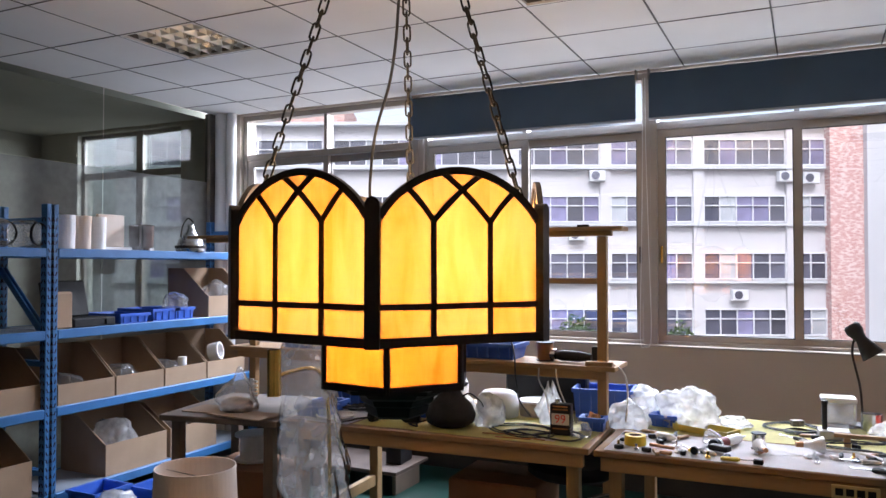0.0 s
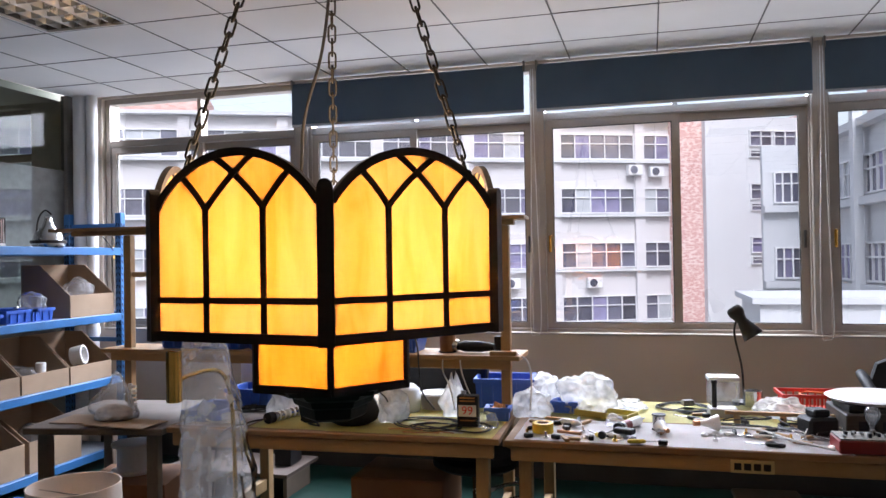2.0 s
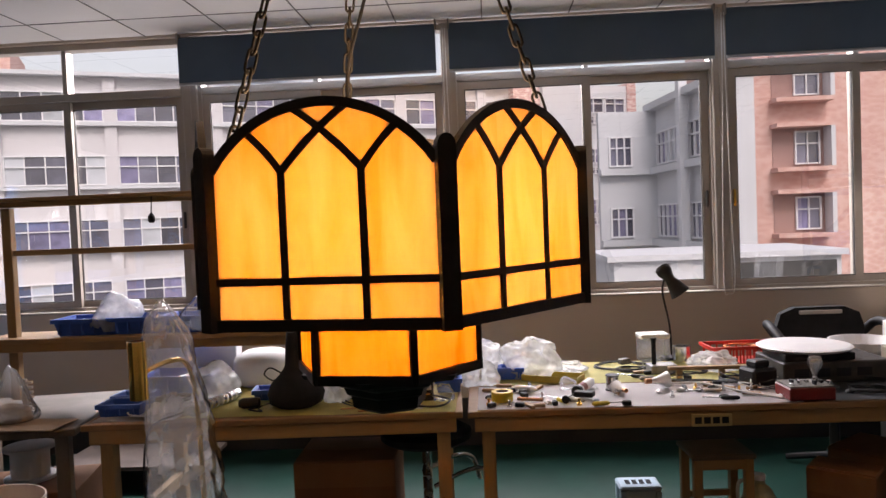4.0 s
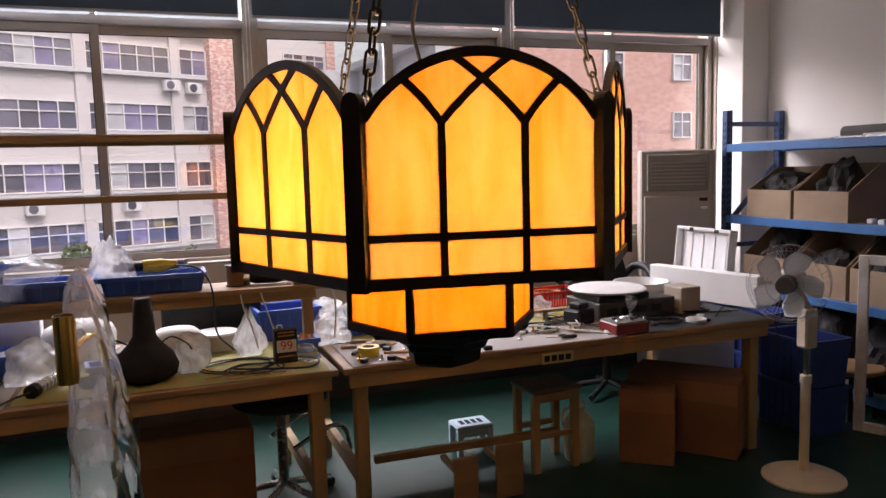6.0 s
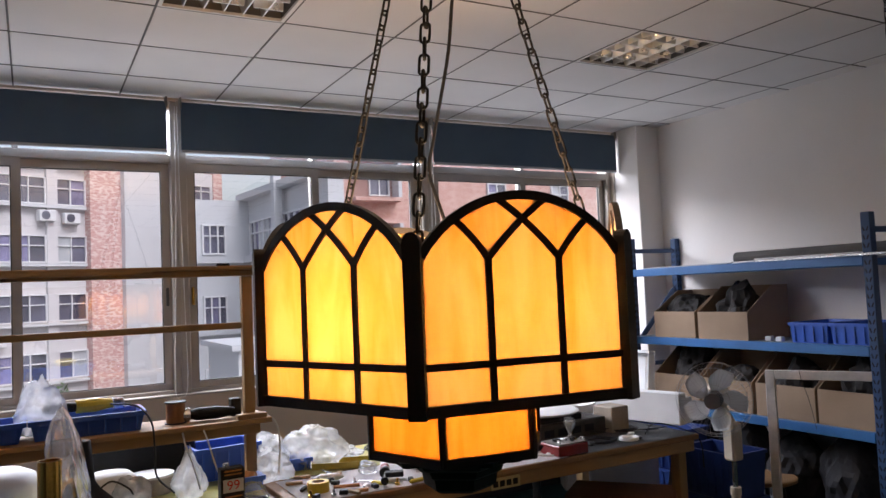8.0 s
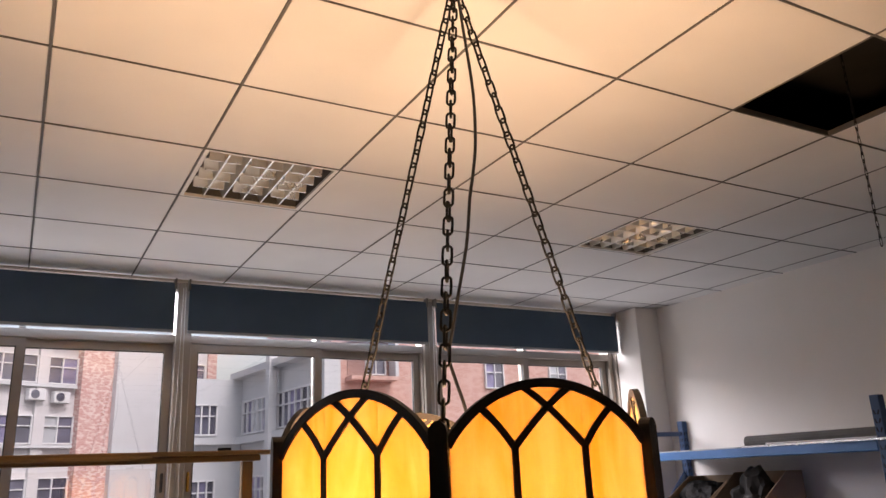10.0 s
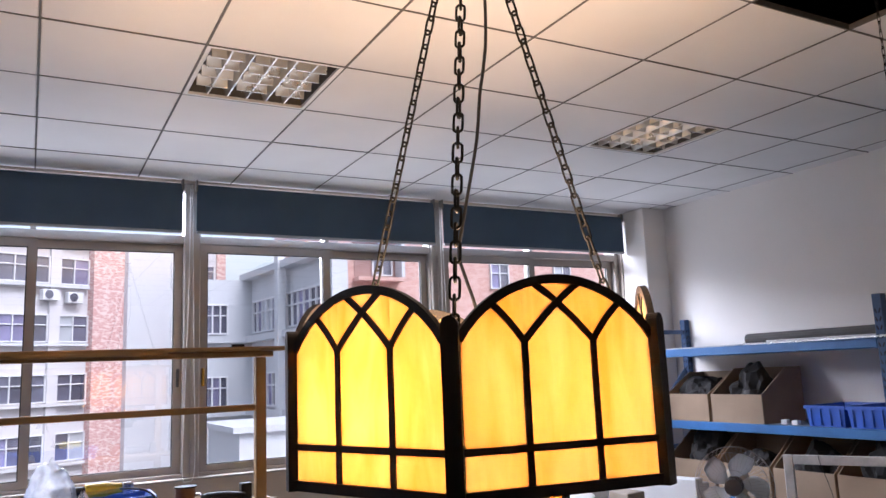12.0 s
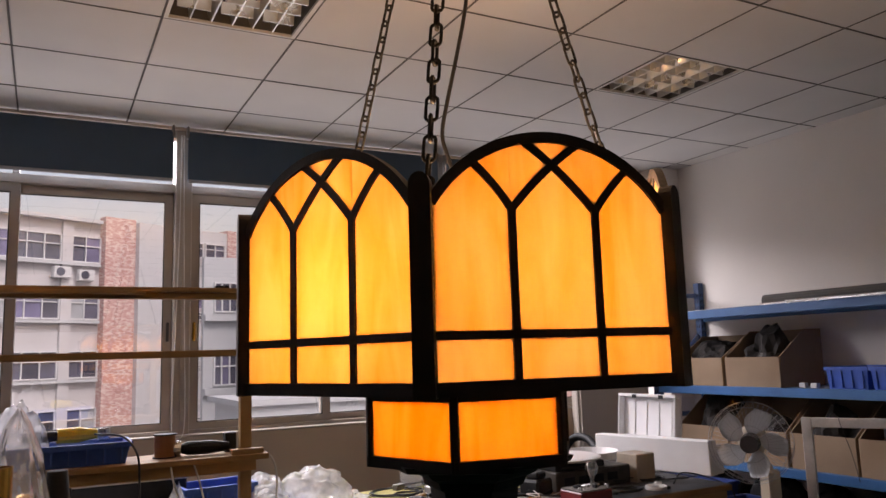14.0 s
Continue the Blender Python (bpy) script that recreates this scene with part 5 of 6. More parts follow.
wire([(0.12, 3.98, B + 0.01), (0.28, 3.92, B + 0.02), (0.40, 3.74, B + 0.02), (0.55, 3.62, B + 0.012)], 0.006, WHITE_CABLE, "pale flat wires across the paper")
wire([(1.30, 3.75, B + 0.01), (1.42, 3.80, B + 0.05), (1.56, 3.72, B + 0.012), (1.62, 3.64, 0.70), (1.60, 3.60, 0.55)], 0.004)

t = thing("bench_socket", "cream outlet strip fixed to the bench front", "socket", (0.135, 3.585, 0.655), 0.6)
part("plate", box(0, 0.175, 0, 0.0105, 0, 0.055, 0.002), mat("old_cream_plastic", (0.55, 0.42, 0.20), 0.5, var=0.08), t)
for k in range(4):
    part("outlet", box(0.014 + 0.039 * k, 0.043 + 0.039 * k, -0.0015, -0.0003, 0.013, 0.042), BLACK_PLASTIC, t)
for k, (x, y, z, r) in enumerate(((0.78, 3.80, 0, 0.06), (0.98, 3.76, 0, 0.07), (1.30, 3.95, 0, 0.08), (1.40, 4.12, 0, 0.07), (0.80, 4.0, 0.105, 0.07), (0.46, 4.02, 0, 0.06), (0.30, 4.25, 0, 0.07))):
    coil(x, y, B + 0.003 + z, r, 3.5 + (k % 3), 200 + k, label="tangle of thin black wire among the gear")
for k in range(14):
    x, y = rnd.uniform(-0.5, 1.35), rnd.uniform(3.64, 3.95)
    lump("paper_scrap" if k % 2 else "plastic_offcut", "small white scrap lying on the bench" if k % 2 else "small dark plastic offcut on the bench", "scrap", (x, y, B + 0.004), crumple(0.022, 0.016, 0.010, 300 + k, 0.5, 2), WHITE_PLASTIC if k % 2 else BLACK_PLASTIC, 40 * k, group="scraps on the bench")
# left-hand bench
t = thing("bottle_lamp_base", "matt black bottle shaped lamp base with its cord", "lamp base", (-1.66, 3.76, B + 0.005))
part("body", lathe([(0.09, 0), (0.125, 0.02), (0.135, 0.06), (0.115, 0.11), (0.07, 0.155), (0.048, 0.19), (0.042, 0.27), (0.034, 0.35), (0.03, 0.352)], 28), BLACK_CLOTH, t, smooth=True)
part("cord", sweep(curve_pts([(-0.10, -0.05, 0.03), (-0.16, -0.08, 0.01), (-0.13, -0.13, 0.006), (-0.20, -0.10, 0.008), (-0.17, -0.05, 0.005)], 6), 0.004, 5), CABLE, t)
part("cord_loop", sweep(curve_pts([(-0.06, 0, 0.15), (-0.12, 0.0, 0.18), (-0.15, 0, 0.15), (-0.11, 0, 0.12), (-0.07, 0, 0.14)], 6), 0.004, 5), CABLE, t)
part("cord_loop", sweep(curve_pts([(0.06, 0, 0.15), (0.11, 0, 0.175), (0.17, 0, 0.14), (0.19, 0, 0.11)], 6), 0.004, 5), CABLE, t)


def words(txt, size, parent, m, material, name="lettering"):
    cu = bpy.data.curves.new("txt", "FONT")
    cu.body, cu.size, cu.extrude = txt, size, 0.0004
    cu.align_x, cu.align_y = "CENTER", "CENTER"
    tmp = new("txt", cu)
    me = bpy.data.meshes.new_from_object(tmp.evaluated_get(bpy.context.evaluated_depsgraph_get()))
    bpy.data.objects.remove(tmp)
    me.materials.append(material)
    o = new(name, me)
    o.parent = parent
    o.matrix_basis = m
    return o


t = thing("solvent_can", "black rectangular solvent tin with a red and white label", "tin can", (-1.115, 3.77, B + 0.004), 3)
part("tin", box(0, 0.105, 0, 0.06, 0, 0.155, 0.005), BLACK_PLASTIC, t)
part("cap", moved(lathe([(0.014, 0), (0.014, 0.018)], 14), pose(0.03, 0.03, 0.1555)), STEEL, t)
part("label_band", box(0.008, 0.097, -0.0015, -0.0005, 0.052, 0.108), mat("label_paper", (0.80, 0.76, 0.70), 0.6, var=0.06), t)
words("99", 0.058, t, pose(0.0525, -0.0022, 0.080, 90), mat("label_red", (0.72, 0.03, 0.015), 0.5, var=0.05, bump=0))
for z in (0.03, 0.125, 0.14):
    part("label_bar", box(0.015, 0.09, -0.0013, -0.0005, z, z + 0.006), mat("label_orange", (0.55, 0.22, 0.06), 0.5, var=0.05, bump=0), t)
tote((-1.005, 3.93, B + 0.004), 4, 0.12, 0.09, 0.065, label="small blue bin of brown fittings beside the tin", cat="bin", grp="small blue bins")
lump("fittings", "brown fittings filling the small blue bin", "fittings", (-0.945, 3.975, B + 0.014), crumple(0.040, 0.028, 0.05, 401, 0.4, 3), COPPER)
tote((-0.70, 4.20, B + 0.004), -5, 0.13, 0.10, 0.06, label="small blue bin among the plastic bags", cat="bin", grp="small blue bins")
lump("glue_tube", "white squeeze tube with a red end", "tube", (-0.63, 3.93, B + 0.022), moved(lathe([(0.006, 0), (0.016, 0.02), (0.018, 0.10), (0.004, 0.13)], 12), pose(0, 0, 0, 0, 90, 0)), WHITE_PLASTIC, -28)
lump("marker_pen", "brown marker pen lying on the paper", "pen", (-0.56, 3.72, B + 0.013), sweep([(-0.06, 0, 0), (0.06, 0, 0)], 0.008, 8), COPPER, -18)
wire([(-1.30, 3.74, B + 0.012), (-1.12, 3.66, B + 0.014), (-0.98, 3.64, B + 0.012), (-0.93, 3.72, B + 0.02), (-1.02, 3.82, B + 0.02), (-1.16, 3.86, B + 0.012)], 0.005, None, "black flex curling round the tin")
lump("plug_pair", "dark metal lamp holder with a cable on the bench", "lamp holder", (-1.92, 3.70, B + 0.032), moved(lathe([(0.016, 0), (0.026, 0.02), (0.026, 0.09), (0.018, 0.10)], 14), pose(0, 0, 0, 0, 90, 0)), BLACK_METAL, 12)
tote((-1.13, 4.24, B + 0.004), 6, 0.32, 0.24, 0.16, label="blue slotted plastic basket on the bench", cat="basket", grp="blue baskets")
bag((-1.20, 4.05, B + 0.004), 0.075, 0.07, 0.10, 31, BAG_WHITE, "milky bag standing behind the tin", tip=1.0)
bag((-0.97, 3.80, B + 0.004), 0.06, 0.05, 0.05, 33, BAG, "crumpled foil and film by the tin")
bag((-1.47, 3.84, B + 0.004), 0.075, 0.065, 0.11, 35, BAG_WHITE, "milky plastic bag beside the black lamp base")
lump("dome_shade", "large white rounded lampshade on the bench", "lampshade", (-1.97, 4.30, B + 0.004), lathe([(0.135, 0.0), (0.160, 0.05), (0.165, 0.12), (0.150, 0.155), (0.10, 0.180), (0.03, 0.190)], 36), FOAM, smooth=True)
lump("drum_part", "short white round lamp drum on the bench", "lampshade", (-1.53, 4.12, B + 0.004), lathe([(0.112, 0.0), (0.118, 0.06), (0.112, 0.115), (0.085, 0.138), (0.02, 0.146)], 32), FOAM, smooth=True)
bag((-1.72, 4.02, B + 0.004), 0.09, 0.06, 0.07, 39, BAG_WHITE, "white crumpled wrapping between the lampshades")
tote((-1.90, 3.86, B + 0.004), 8, 0.22, 0.12, 0.05, label="small blue tray of white parts", cat="tray", grp="small blue bins")
bag((-2.12, 3.98, B + 0.004), 0.13, 0.10, 0.10, 40, BAG_WHITE, "white crumpled wrapping film by the shade")
bag((-2.30, 4.15, B + 0.004), 0.12, 0.09, 0.06, 42, BAG_WHITE, "milky bag of white parts")
t = thing("round_tin", "shallow grey round tin with a white lid", "tin", (-1.34, 4.23, B + 0.004))
part("side", lathe([(0.095, 0), (0.10, 0.075)], 28), GREY_METAL, t)
part("lid", lathe([(0.102, 0.0755), (0.102, 0.087), (0.08, 0.091)], 28), WHITE_PLASTIC, t)
lump("white_carton", "plain white carton standing on the bench", "carton", (-2.64, 4.34, B + 0.004), box(0, 0.50, 0, 0.10, 0, 0.205, 0.004), FOAM, 1)
t = thing("black_case", "flat black equipment case against the rack", "case", (-1.60, 4.42, B + 0.004))
part("body", box(0, 0.50, 0, 0.07, 0, 0.235, 0.01), BLACK_PLASTIC, t)
part("edge_strip", box(0.01, 0.51, -0.004, -0.0005, 0.19, 0.20), GREY_METAL, t)
coil(-2.45, 3.97, B + 0.003, 0.09, 6.0, 77, label="dark tangle of black flex on the paper")
coil(-2.33, 3.94, B + 0.003, 0.07, 5.0, 78, label="dark tangle of black flex on the paper")
coil(-1.27, 3.80, B + 0.003, 0.13, 2.6, 3, label="coil of black flex on the yellow sheet")
coil(-1.22, 3.72, B + 0.003, 0.10, 1.6, 7)
sheet("paper_scrap", "crumpled white paper scrap", -1.17, -1.05, 3.62, 3.69, B + 0.006, GREY_SHEET, cat="paper")
for k, (x, y, rz) in enumerate(((-1.34, 3.66, 12), (-1.18, 3.63, -8), (-1.25, 3.60, 4))):
    lump("pencil", "thin orange wooden pencil on the sheet", "pencil", (x, y, B + 0.009), sweep([(-0.09, 0, 0), (0.09, 0, 0)], 0.0035, 6), COPPER, rz)
t = thing("steel_tube_lamp", "ribbed steel tube lamp with a black end cap", "tube lamp", (-2.076, 3.69, B + 0.03), 74)
part("tube", moved(lathe([(0.024, 0), (0.024, 0.26)], 16), pose(0.0, 0, 0, 0, 90, 0)), STEEL, t)
part("end_cap", moved(lathe([(0.029, -0.04), (0.029, 0.0)], 16), pose(0.0, 0, 0, 0, 90, 0)), BLACK_PLASTIC, t)
for k in range(6):
    part("rib", moved(lathe([(0.0255, 0.03 + 0.036 * k), (0.0255, 0.042 + 0.036 * k)], 16), pose(0, 0, 0, 0, 90, 0)), WHITE_PLASTIC, t)
wire([(-2.09, 3.645, B + 0.03), (-2.16, 3.58, B + 0.02), (-2.26, 3.49, 0.72), (-2.28, 3.46, 0.45), (-2.22, 3.40, 0.12), (-2.16, 3.35, 0.01)], 0.005, None, "black cable hanging off the bench edge")
tote((-2.56, 3.62, B + 0.004), 0, 0.20, 0.14, 0.055, label="small blue parts bin on the bench", cat="bin", grp="small blue bins")
tote((-2.58, 3.80, B + 0.004), 0, 0.17, 0.13, 0.055, label="small blue parts bin on the bench", cat="bin", grp="small blue bins")
tote((-2.55, 4.02, B + 0.004), 0, 0.36, 0.24, 0.10, label="blue plastic crate full of white bags", grp="blue baskets")
lump("white_saucer", "small white saucer shaped shade", "saucer", (-2.32, 3.66, B + 0.005), lathe([(0.04, 0), (0.105, 0.012), (0.11, 0.02), (0.10, 0.018)], 24, cap=False), WHITE_PLASTIC)

# rack shelf and top
for x, w in ((-2.98, 0.55), (-2.41, 0.55), (-1.84, 0.45)):
    tote((x, 4.005, 1.083), 0, w, 0.22, 0.085, label="long shallow blue plastic tray on the rack shelf", cat="tray", grp="blue trays on the rack")
bag((-2.68, 4.11, 1.10), 0.13, 0.08, 0.11, 51, BAG_WHITE, "white plastic bag lying in a blue tray")
bag((-1.80, 4.12, 1.10), 0.10, 0.08, 0.13, 53, BAG_WHITE, "white plastic bag standing in a blue tray", tip=0.6)
bag((-2.15, 4.11, 1.10), 0.20, 0.08, 0.11, 55, BAG, "clear film in a blue tray")
t = thing("angle_grinder", "black and yellow power grinder lying across the tray", "power tool", (-1.66, 4.14, 1.20), 6)
part("handle", moved(lathe([(0.018, 0), (0.024, 0.05), (0.02, 0.13)], 12), pose(-0.13, 0, 0, 0, 90, 0)), BLACK_PLASTIC, t)
part("motor", moved(lathe([(0.03, 0), (0.032, 0.08), (0.024, 0.12), (0.02, 0.15)], 12), pose(0.0, 0, 0, 0, 90, 0)), YELLOW_PLASTIC, t)
part("head", box(0.15, 0.20, -0.025, 0.025, -0.03, 0.02, 0.006), STEEL, t)
wire([(-1.52, 4.12, 1.20), (-1.42, 4.02, 1.19), (-1.37, 3.95, 1.12), (-1.36, 3.94, 1.0), (-1.35, 3.97, 0.88), (-1.28, 3.95, 0.80)], 0.0045, None, "black flex hanging from the rack shelf")
wire([(-1.15, 3.98, 1.08), (-1.13, 3.94, 1.0), (-1.10, 3.96, 0.9), (-1.06, 4.0, 0.80)], 0.004, WHITE_CABLE, "white flex hanging from the rack shelf")
wire([(-1.24, 3.98, 1.08), (-1.23, 3.94, 1.0), (-1.20, 3.96, 0.92), (-1.17, 3.95, 0.80)], 0.004, WHITE_CABLE, "white flex hanging from the rack shelf")
wire([(-0.86, 4.04, 1.09), (-0.80, 4.02, 1.05), (-0.78, 4.02, 0.95), (-0.79, 4.02, 0.80)], 0.005, WHITE_CABLE, "white lead hanging beside the rack post")
t = thing("heat_gun", "black heat gun lying on the rack shelf", "power tool", (-1.12, 4.09, 1.115), -8)
part("barrel", moved(lathe([(0.02, 0), (0.03, 0.03), (0.03, 0.12), (0.018, 0.2)], 14), pose(-0.06, 0, 0, 0, 90, 0)), BLACK_PLASTIC, t)
part("fan_end", moved(lathe([(0.034, 0), (0.034, 0.03)], 14), pose(-0.09, 0, 0, 0, 90, 0)), STEEL, t)
lump("black_pot", "small black plastic pot on the rack shelf end", "pot", (-0.965, 4.13, 1.083), box(-0.025, 0.025, -0.025, 0.025, 0, 0.085, 0.004), BLACK_PLASTIC)
lump("pine_offcut", "short pine offcut at the shelf end", "offcut", (-0.92, 3.99, 1.083), box(-0.07, 0.07, -0.02, 0.02, 0, 0.022, 0.003), PINE_X, 3)
lump("black_clip", "small black clip on the rack's top board", "clip", (-1.02, 4.06, 1.806), box(-0.03, 0.03, -0.015, 0.015, 0, 0.014, 0.002), BLACK_PLASTIC)
t = thing("hanging_plug", "black plug hanging from the rack's top rail", "plug", (-2.42, 4.0, 0))
part("flex", sweep([(0, 0, 1.786), (0.0, -0.012, 1.70)], 0.003, 5), CABLE, t)
part("plug", moved(lathe([(0.005, 0.05), (0.016, 0.035), (0.018, 0.012), (0.010, 0.0)][::-1], 12), pose(0, -0.012, 1.65)), BLACK_PLASTIC, t)
t = thing("plastic_comb", "small white notched plastic comb on the side table", "plastic comb", (-3.0, 3.75, 0.737), 10)
part("spine", box(0, 0.02, 0, 0.02, 0, 0.18), WHITE_PLASTIC, t)
for k in range(7):
    part("tooth", box(0.0205, 0.045, 0, 0.02, 0.012 + 0.024 * k, 0.024 + 0.024 * k), WHITE_PLASTIC, t)
for k, (x, y, w, d, rz) in enumerate(((-3.30, 3.50, 0.34, 0.22, 6), (-3.08, 3.47, 0.40, 0.20, -4))):
    lump("cardboard_sheet", "flat cardboard sheet on the side table", "cardboard", (x, y, 0.737 + 0.006 * k), box(0, w, 0, d, 0, 0.005), CARD, rz)
bag((-2.98, 3.62, 0.75), 0.13, 0.10, 0.12, 61, BAG, "clear bag of brown parts on the side table", tip=0.7)
lump("brown_bundle", "brown paper bundle inside the bag", "bundle", (-2.98, 3.62, 0.749), crumple(0.10, 0.08, 0.05, 63, 0.2, 3), CARD)
lump("paper_roll_small", "white plastic reel below the side table", "reel", (-3.05, 3.86, 0.40), moved(lathe([(0.12, 0), (0.12, 0.015), (0.09, 0.016), (0.09, 0.15), (0.12, 0.151), (0.12, 0.166)], 28), pose(0, 0, 0)), WHITE_PLASTIC, 0)
lump("carton_below_table", "brown carton standing below the side table", "cardboard box", (-3.20, 3.56, 0.001), box(0, 0.50, 0, 0.42, 0, 0.398, 0.004), CARD_DARK, 12)

# floor lamp wrapped in film
t = thing("brass_floor_lamp", "brass floor lamp with gold tube head wrapped in clear film", "floor lamp", (-1.722, 2.70, 0), 74)
part("base", lathe([(0.13, 0), (0.13, 0.015), (0.02, 0.025)], 28), BRASS, t)
part("pole", sweep(curve_pts([(0.03, 0, 0.02), (0.02, 0, 0.5), (0.01, 0, 0.95), (-0.01, 0, 1.11), (-0.05, 0, 1.175), (-0.11, 0, 1.19), (-0.19, 0, 1.185), (-0.24, 0, 1.175)], 8), 0.008, 8), BRASS, t)
part("tube_head", lathe([(0.024, 1.100), (0.027, 1.100), (0.027, 1.277), (0.024, 1.277), (0.024, 1.100)], 24, cap=False), BRASS, t, "polished gold tube").location = (-0.262, 0, 0)
own = bmesh.new()
prof = [(0.006, 1.385, -0.15), (0.05, 1.35, -0.15), (0.095, 1.28, -0.14), (0.11, 1.18, -0.115), (0.13, 1.07, -0.09), (0.15, 0.92, -0.08), (0.165, 0.77, -0.05), (0.15, 0.58, -0.02), (0.16, 0.40, -0.01), (0.14, 0.22, -0.01), (0.13, 0.16, -0.01)]
seg = 72
rings = []
fine = []
for (r0, z0, c0), (r1, z1, c1) in zip(prof, prof[1:]):
    for q in range(8):
        fine.append((r0 + (r1 - r0) * q / 8, z0 + (z1 - z0) * q / 8, c0 + (c1 - c0) * q / 8))
fine.append(prof[-1])
for r, z, cx in fine:
    ring = []
    for k in range(seg):
        a = 2 * math.pi * k / seg
        ca, sa = math.cos(a), math.sin(a)
        d = noise.voronoi(Vector((2.2 * ca, 2.2 * sa, z * 6 + 2.0 * ca)))[0]
        e = noise.voronoi(Vector((4.5 * ca, 4.5 * sa, z * 11 - 3.0 * sa)))[0]
        f = 0.92 + 0.20 * noise.noise(Vector((1.4 * ca, 1.4 * sa, z * 3.1))) + 0.24 * (d[1] - d[0]) + 0.12 * (e[1] - e[0])
        pleat = 0.05 * math.sin(9 * a + 5 * z) * min(1.0, max(0.0, 1.3 - z))
        ring.append(own.verts.new((cx + r * (f + pleat) * ca, 0.42 * r * (f + pleat) * sa, z + 0.02 * noise.noise(Vector((4 * ca, 4 * sa, z * 5))))))
    rings.append(ring)
for a, b in zip(rings, rings[1:]):
    for k in range(seg):
        own.faces.new((a[k], a[(k + 1) % seg], b[(k + 1) % seg], b[k]))
part("film_cover", own, BAG_FILM, t, "crumpled clear film cover", smooth=True)

# drum shade on a carton
lump("carton", "brown carton under the drum shade", "cardboard box", (-2.80, 2.62, 0.001), box(0, 0.46, 0, 0.46, 0, 0.27, 0.004), CARD_DARK, 4)
t = thing("linen_lampshade", "cream linen drum lampshade standing on a carton", "lampshade", (-2.57, 2.85, 0.273))
part("fabric", lathe([(0.205, 0), (0.186, 0.375), (0.183, 0.375), (0.202, 0)], 48, cap=False), SHADE_CLOTH, t, smooth=False)
part("rim", lathe([(0.182, 0.366), (0.188, 0.366), (0.188, 0.377), (0.182, 0.377), (0.182, 0.366)], 48, cap=False), SHADE_CLOTH, t)
part("spider", sweep([(-0.183, 0, 0.34), (0, 0, 0.33), (0.183, 0, 0.34)], 0.003, 5), STEEL, t)

# under the benches


def carton(at, rz, w, d, h, material=CARD_DARK, label="closed brown cardboard carton on the floor", open_top=False):
    t = thing("carton", label, "cardboard box", at, rz, group="cartons under the benches")
    part("body", box(0, w, 0, d, 0, h, 0.004), material, t)
    part("flap", box(0.004, w - 0.004, 0.004, d / 2 - 0.002, h + 0.0005, h + 0.005), material, t)
    part("flap", box(0.004, w - 0.004, d / 2 + 0.002, d - 0.004, h + 0.0005, h + 0.005), material, t)
    part("upper_panel", box(0.004, w - 0.004, -0.0012, -0.0003, h * 0.72, h - 0.004), mat("faded_cardboard", (0.29, 0.14, 0.068), 0.85, var=0.1, scale=4, fine=120, bump=0.15), t)
    part("seam", box(0.004, w - 0.004, -0.0012, -0.0004, h * 0.5, h * 0.5 + 0.003), DARK_WOOD, t)
    return t


carton((0.894, 4.012, 0.001), -50, 0.61, 0.34, 0.42, label="large brown carton with faded print below the bench")
carton((0.70, 3.79, 0.001), -38, 0.29, 0.18, 0.40, CARD_DARK, label="small brown carton in front of a larger one")
carton((-1.72, 3.86, 0.001), 1, 0.50, 0.42, 0.44, label="brown carton below the bench")
t = thing("office_chair", "black office chair with chrome arms pushed under the bench", "chair", (-0.98, 4.05, 0), 20)
part("seat", moved(lathe([(0.20, 0.0), (0.23, 0.02), (0.23, 0.05), (0.19, 0.07)], 28), pose(-0.1, 0, 0.50)), BLACK_CLOTH, t)
part("column", lathe([(0.025, 0.10), (0.025, 0.5)], 12), STEEL, t).location = (-0.1, 0, 0)
for k in range(5):
    part("leg", sweep([(-0.1, 0, 0.10), (-0.1 + 0.26 * math.cos(1.257 * k), 0.26 * math.sin(1.257 * k), 0.05)], 0.018, 8), STEEL, t)
    part("castor", moved(lathe([(0.025, -0.012), (0.025, 0.012)], 12), pose(-0.1 + 0.26 * math.cos(1.257 * k), 0.26 * math.sin(1.257 * k), 0.026, 90)), BLACK_PLASTIC, t)
for s in (-1, 1):
    part("arm", sweep(curve_pts([(-0.1, 0.12 * s, 0.30), (0.08, 0.12 * s, 0.36), (0.18, 0.12 * s, 0.34), (0.22, 0.12 * s, 0.22)], 6), 0.012, 8), STEEL, t, "chrome arm tube")
t = thing("wooden_stool", "square pine stool with a dark seat below the bench", "stool", (0.19, 3.80, 0), 3)
part("seat", box(0, 0.30, 0, 0.26, 0.43, 0.455, 0.006), DARK_WOOD, t)
for x in (0.01, 0.25):
    for y in (0.01, 0.21):
        part("leg", box(x, x + 0.04, y, y + 0.04, 0, 0.4295, 0.003), PINE, t)
for y in (0.02, 0.22):
    part("rail", box(0.0505, 0.2495, y, y + 0.02, 0.18, 0.21, 0.002), PINE_X, t)
part("apron", box(0.0505, 0.2495, 0.015, 0.03, 0.38, 0.429, 0.002), PINE_X, t)
t = thing("step_stool", "small pale blue plastic step stool", "stool", (-0.08, 4.16, 0), 0)
t.matrix_basis = pose(-0.09, 4.18, 0) @ Matrix.Diagonal((0.82, 0.82, 0.75, 1.0))
part("seat", box(0, 0.27, 0, 0.20, 0.205, 0.235, 0.012), mat("pale_blue_plastic", (0.42, 0.55, 0.66), 0.4, var=0.05), t)
for y in (0.006, 0.176):
    part("side_wall", box(0.02, 0.25, y, y + 0.018, 0.15, 0.2045, 0.004), mat("pale_blue_plastic", (0.42, 0.55, 0.66)), t)
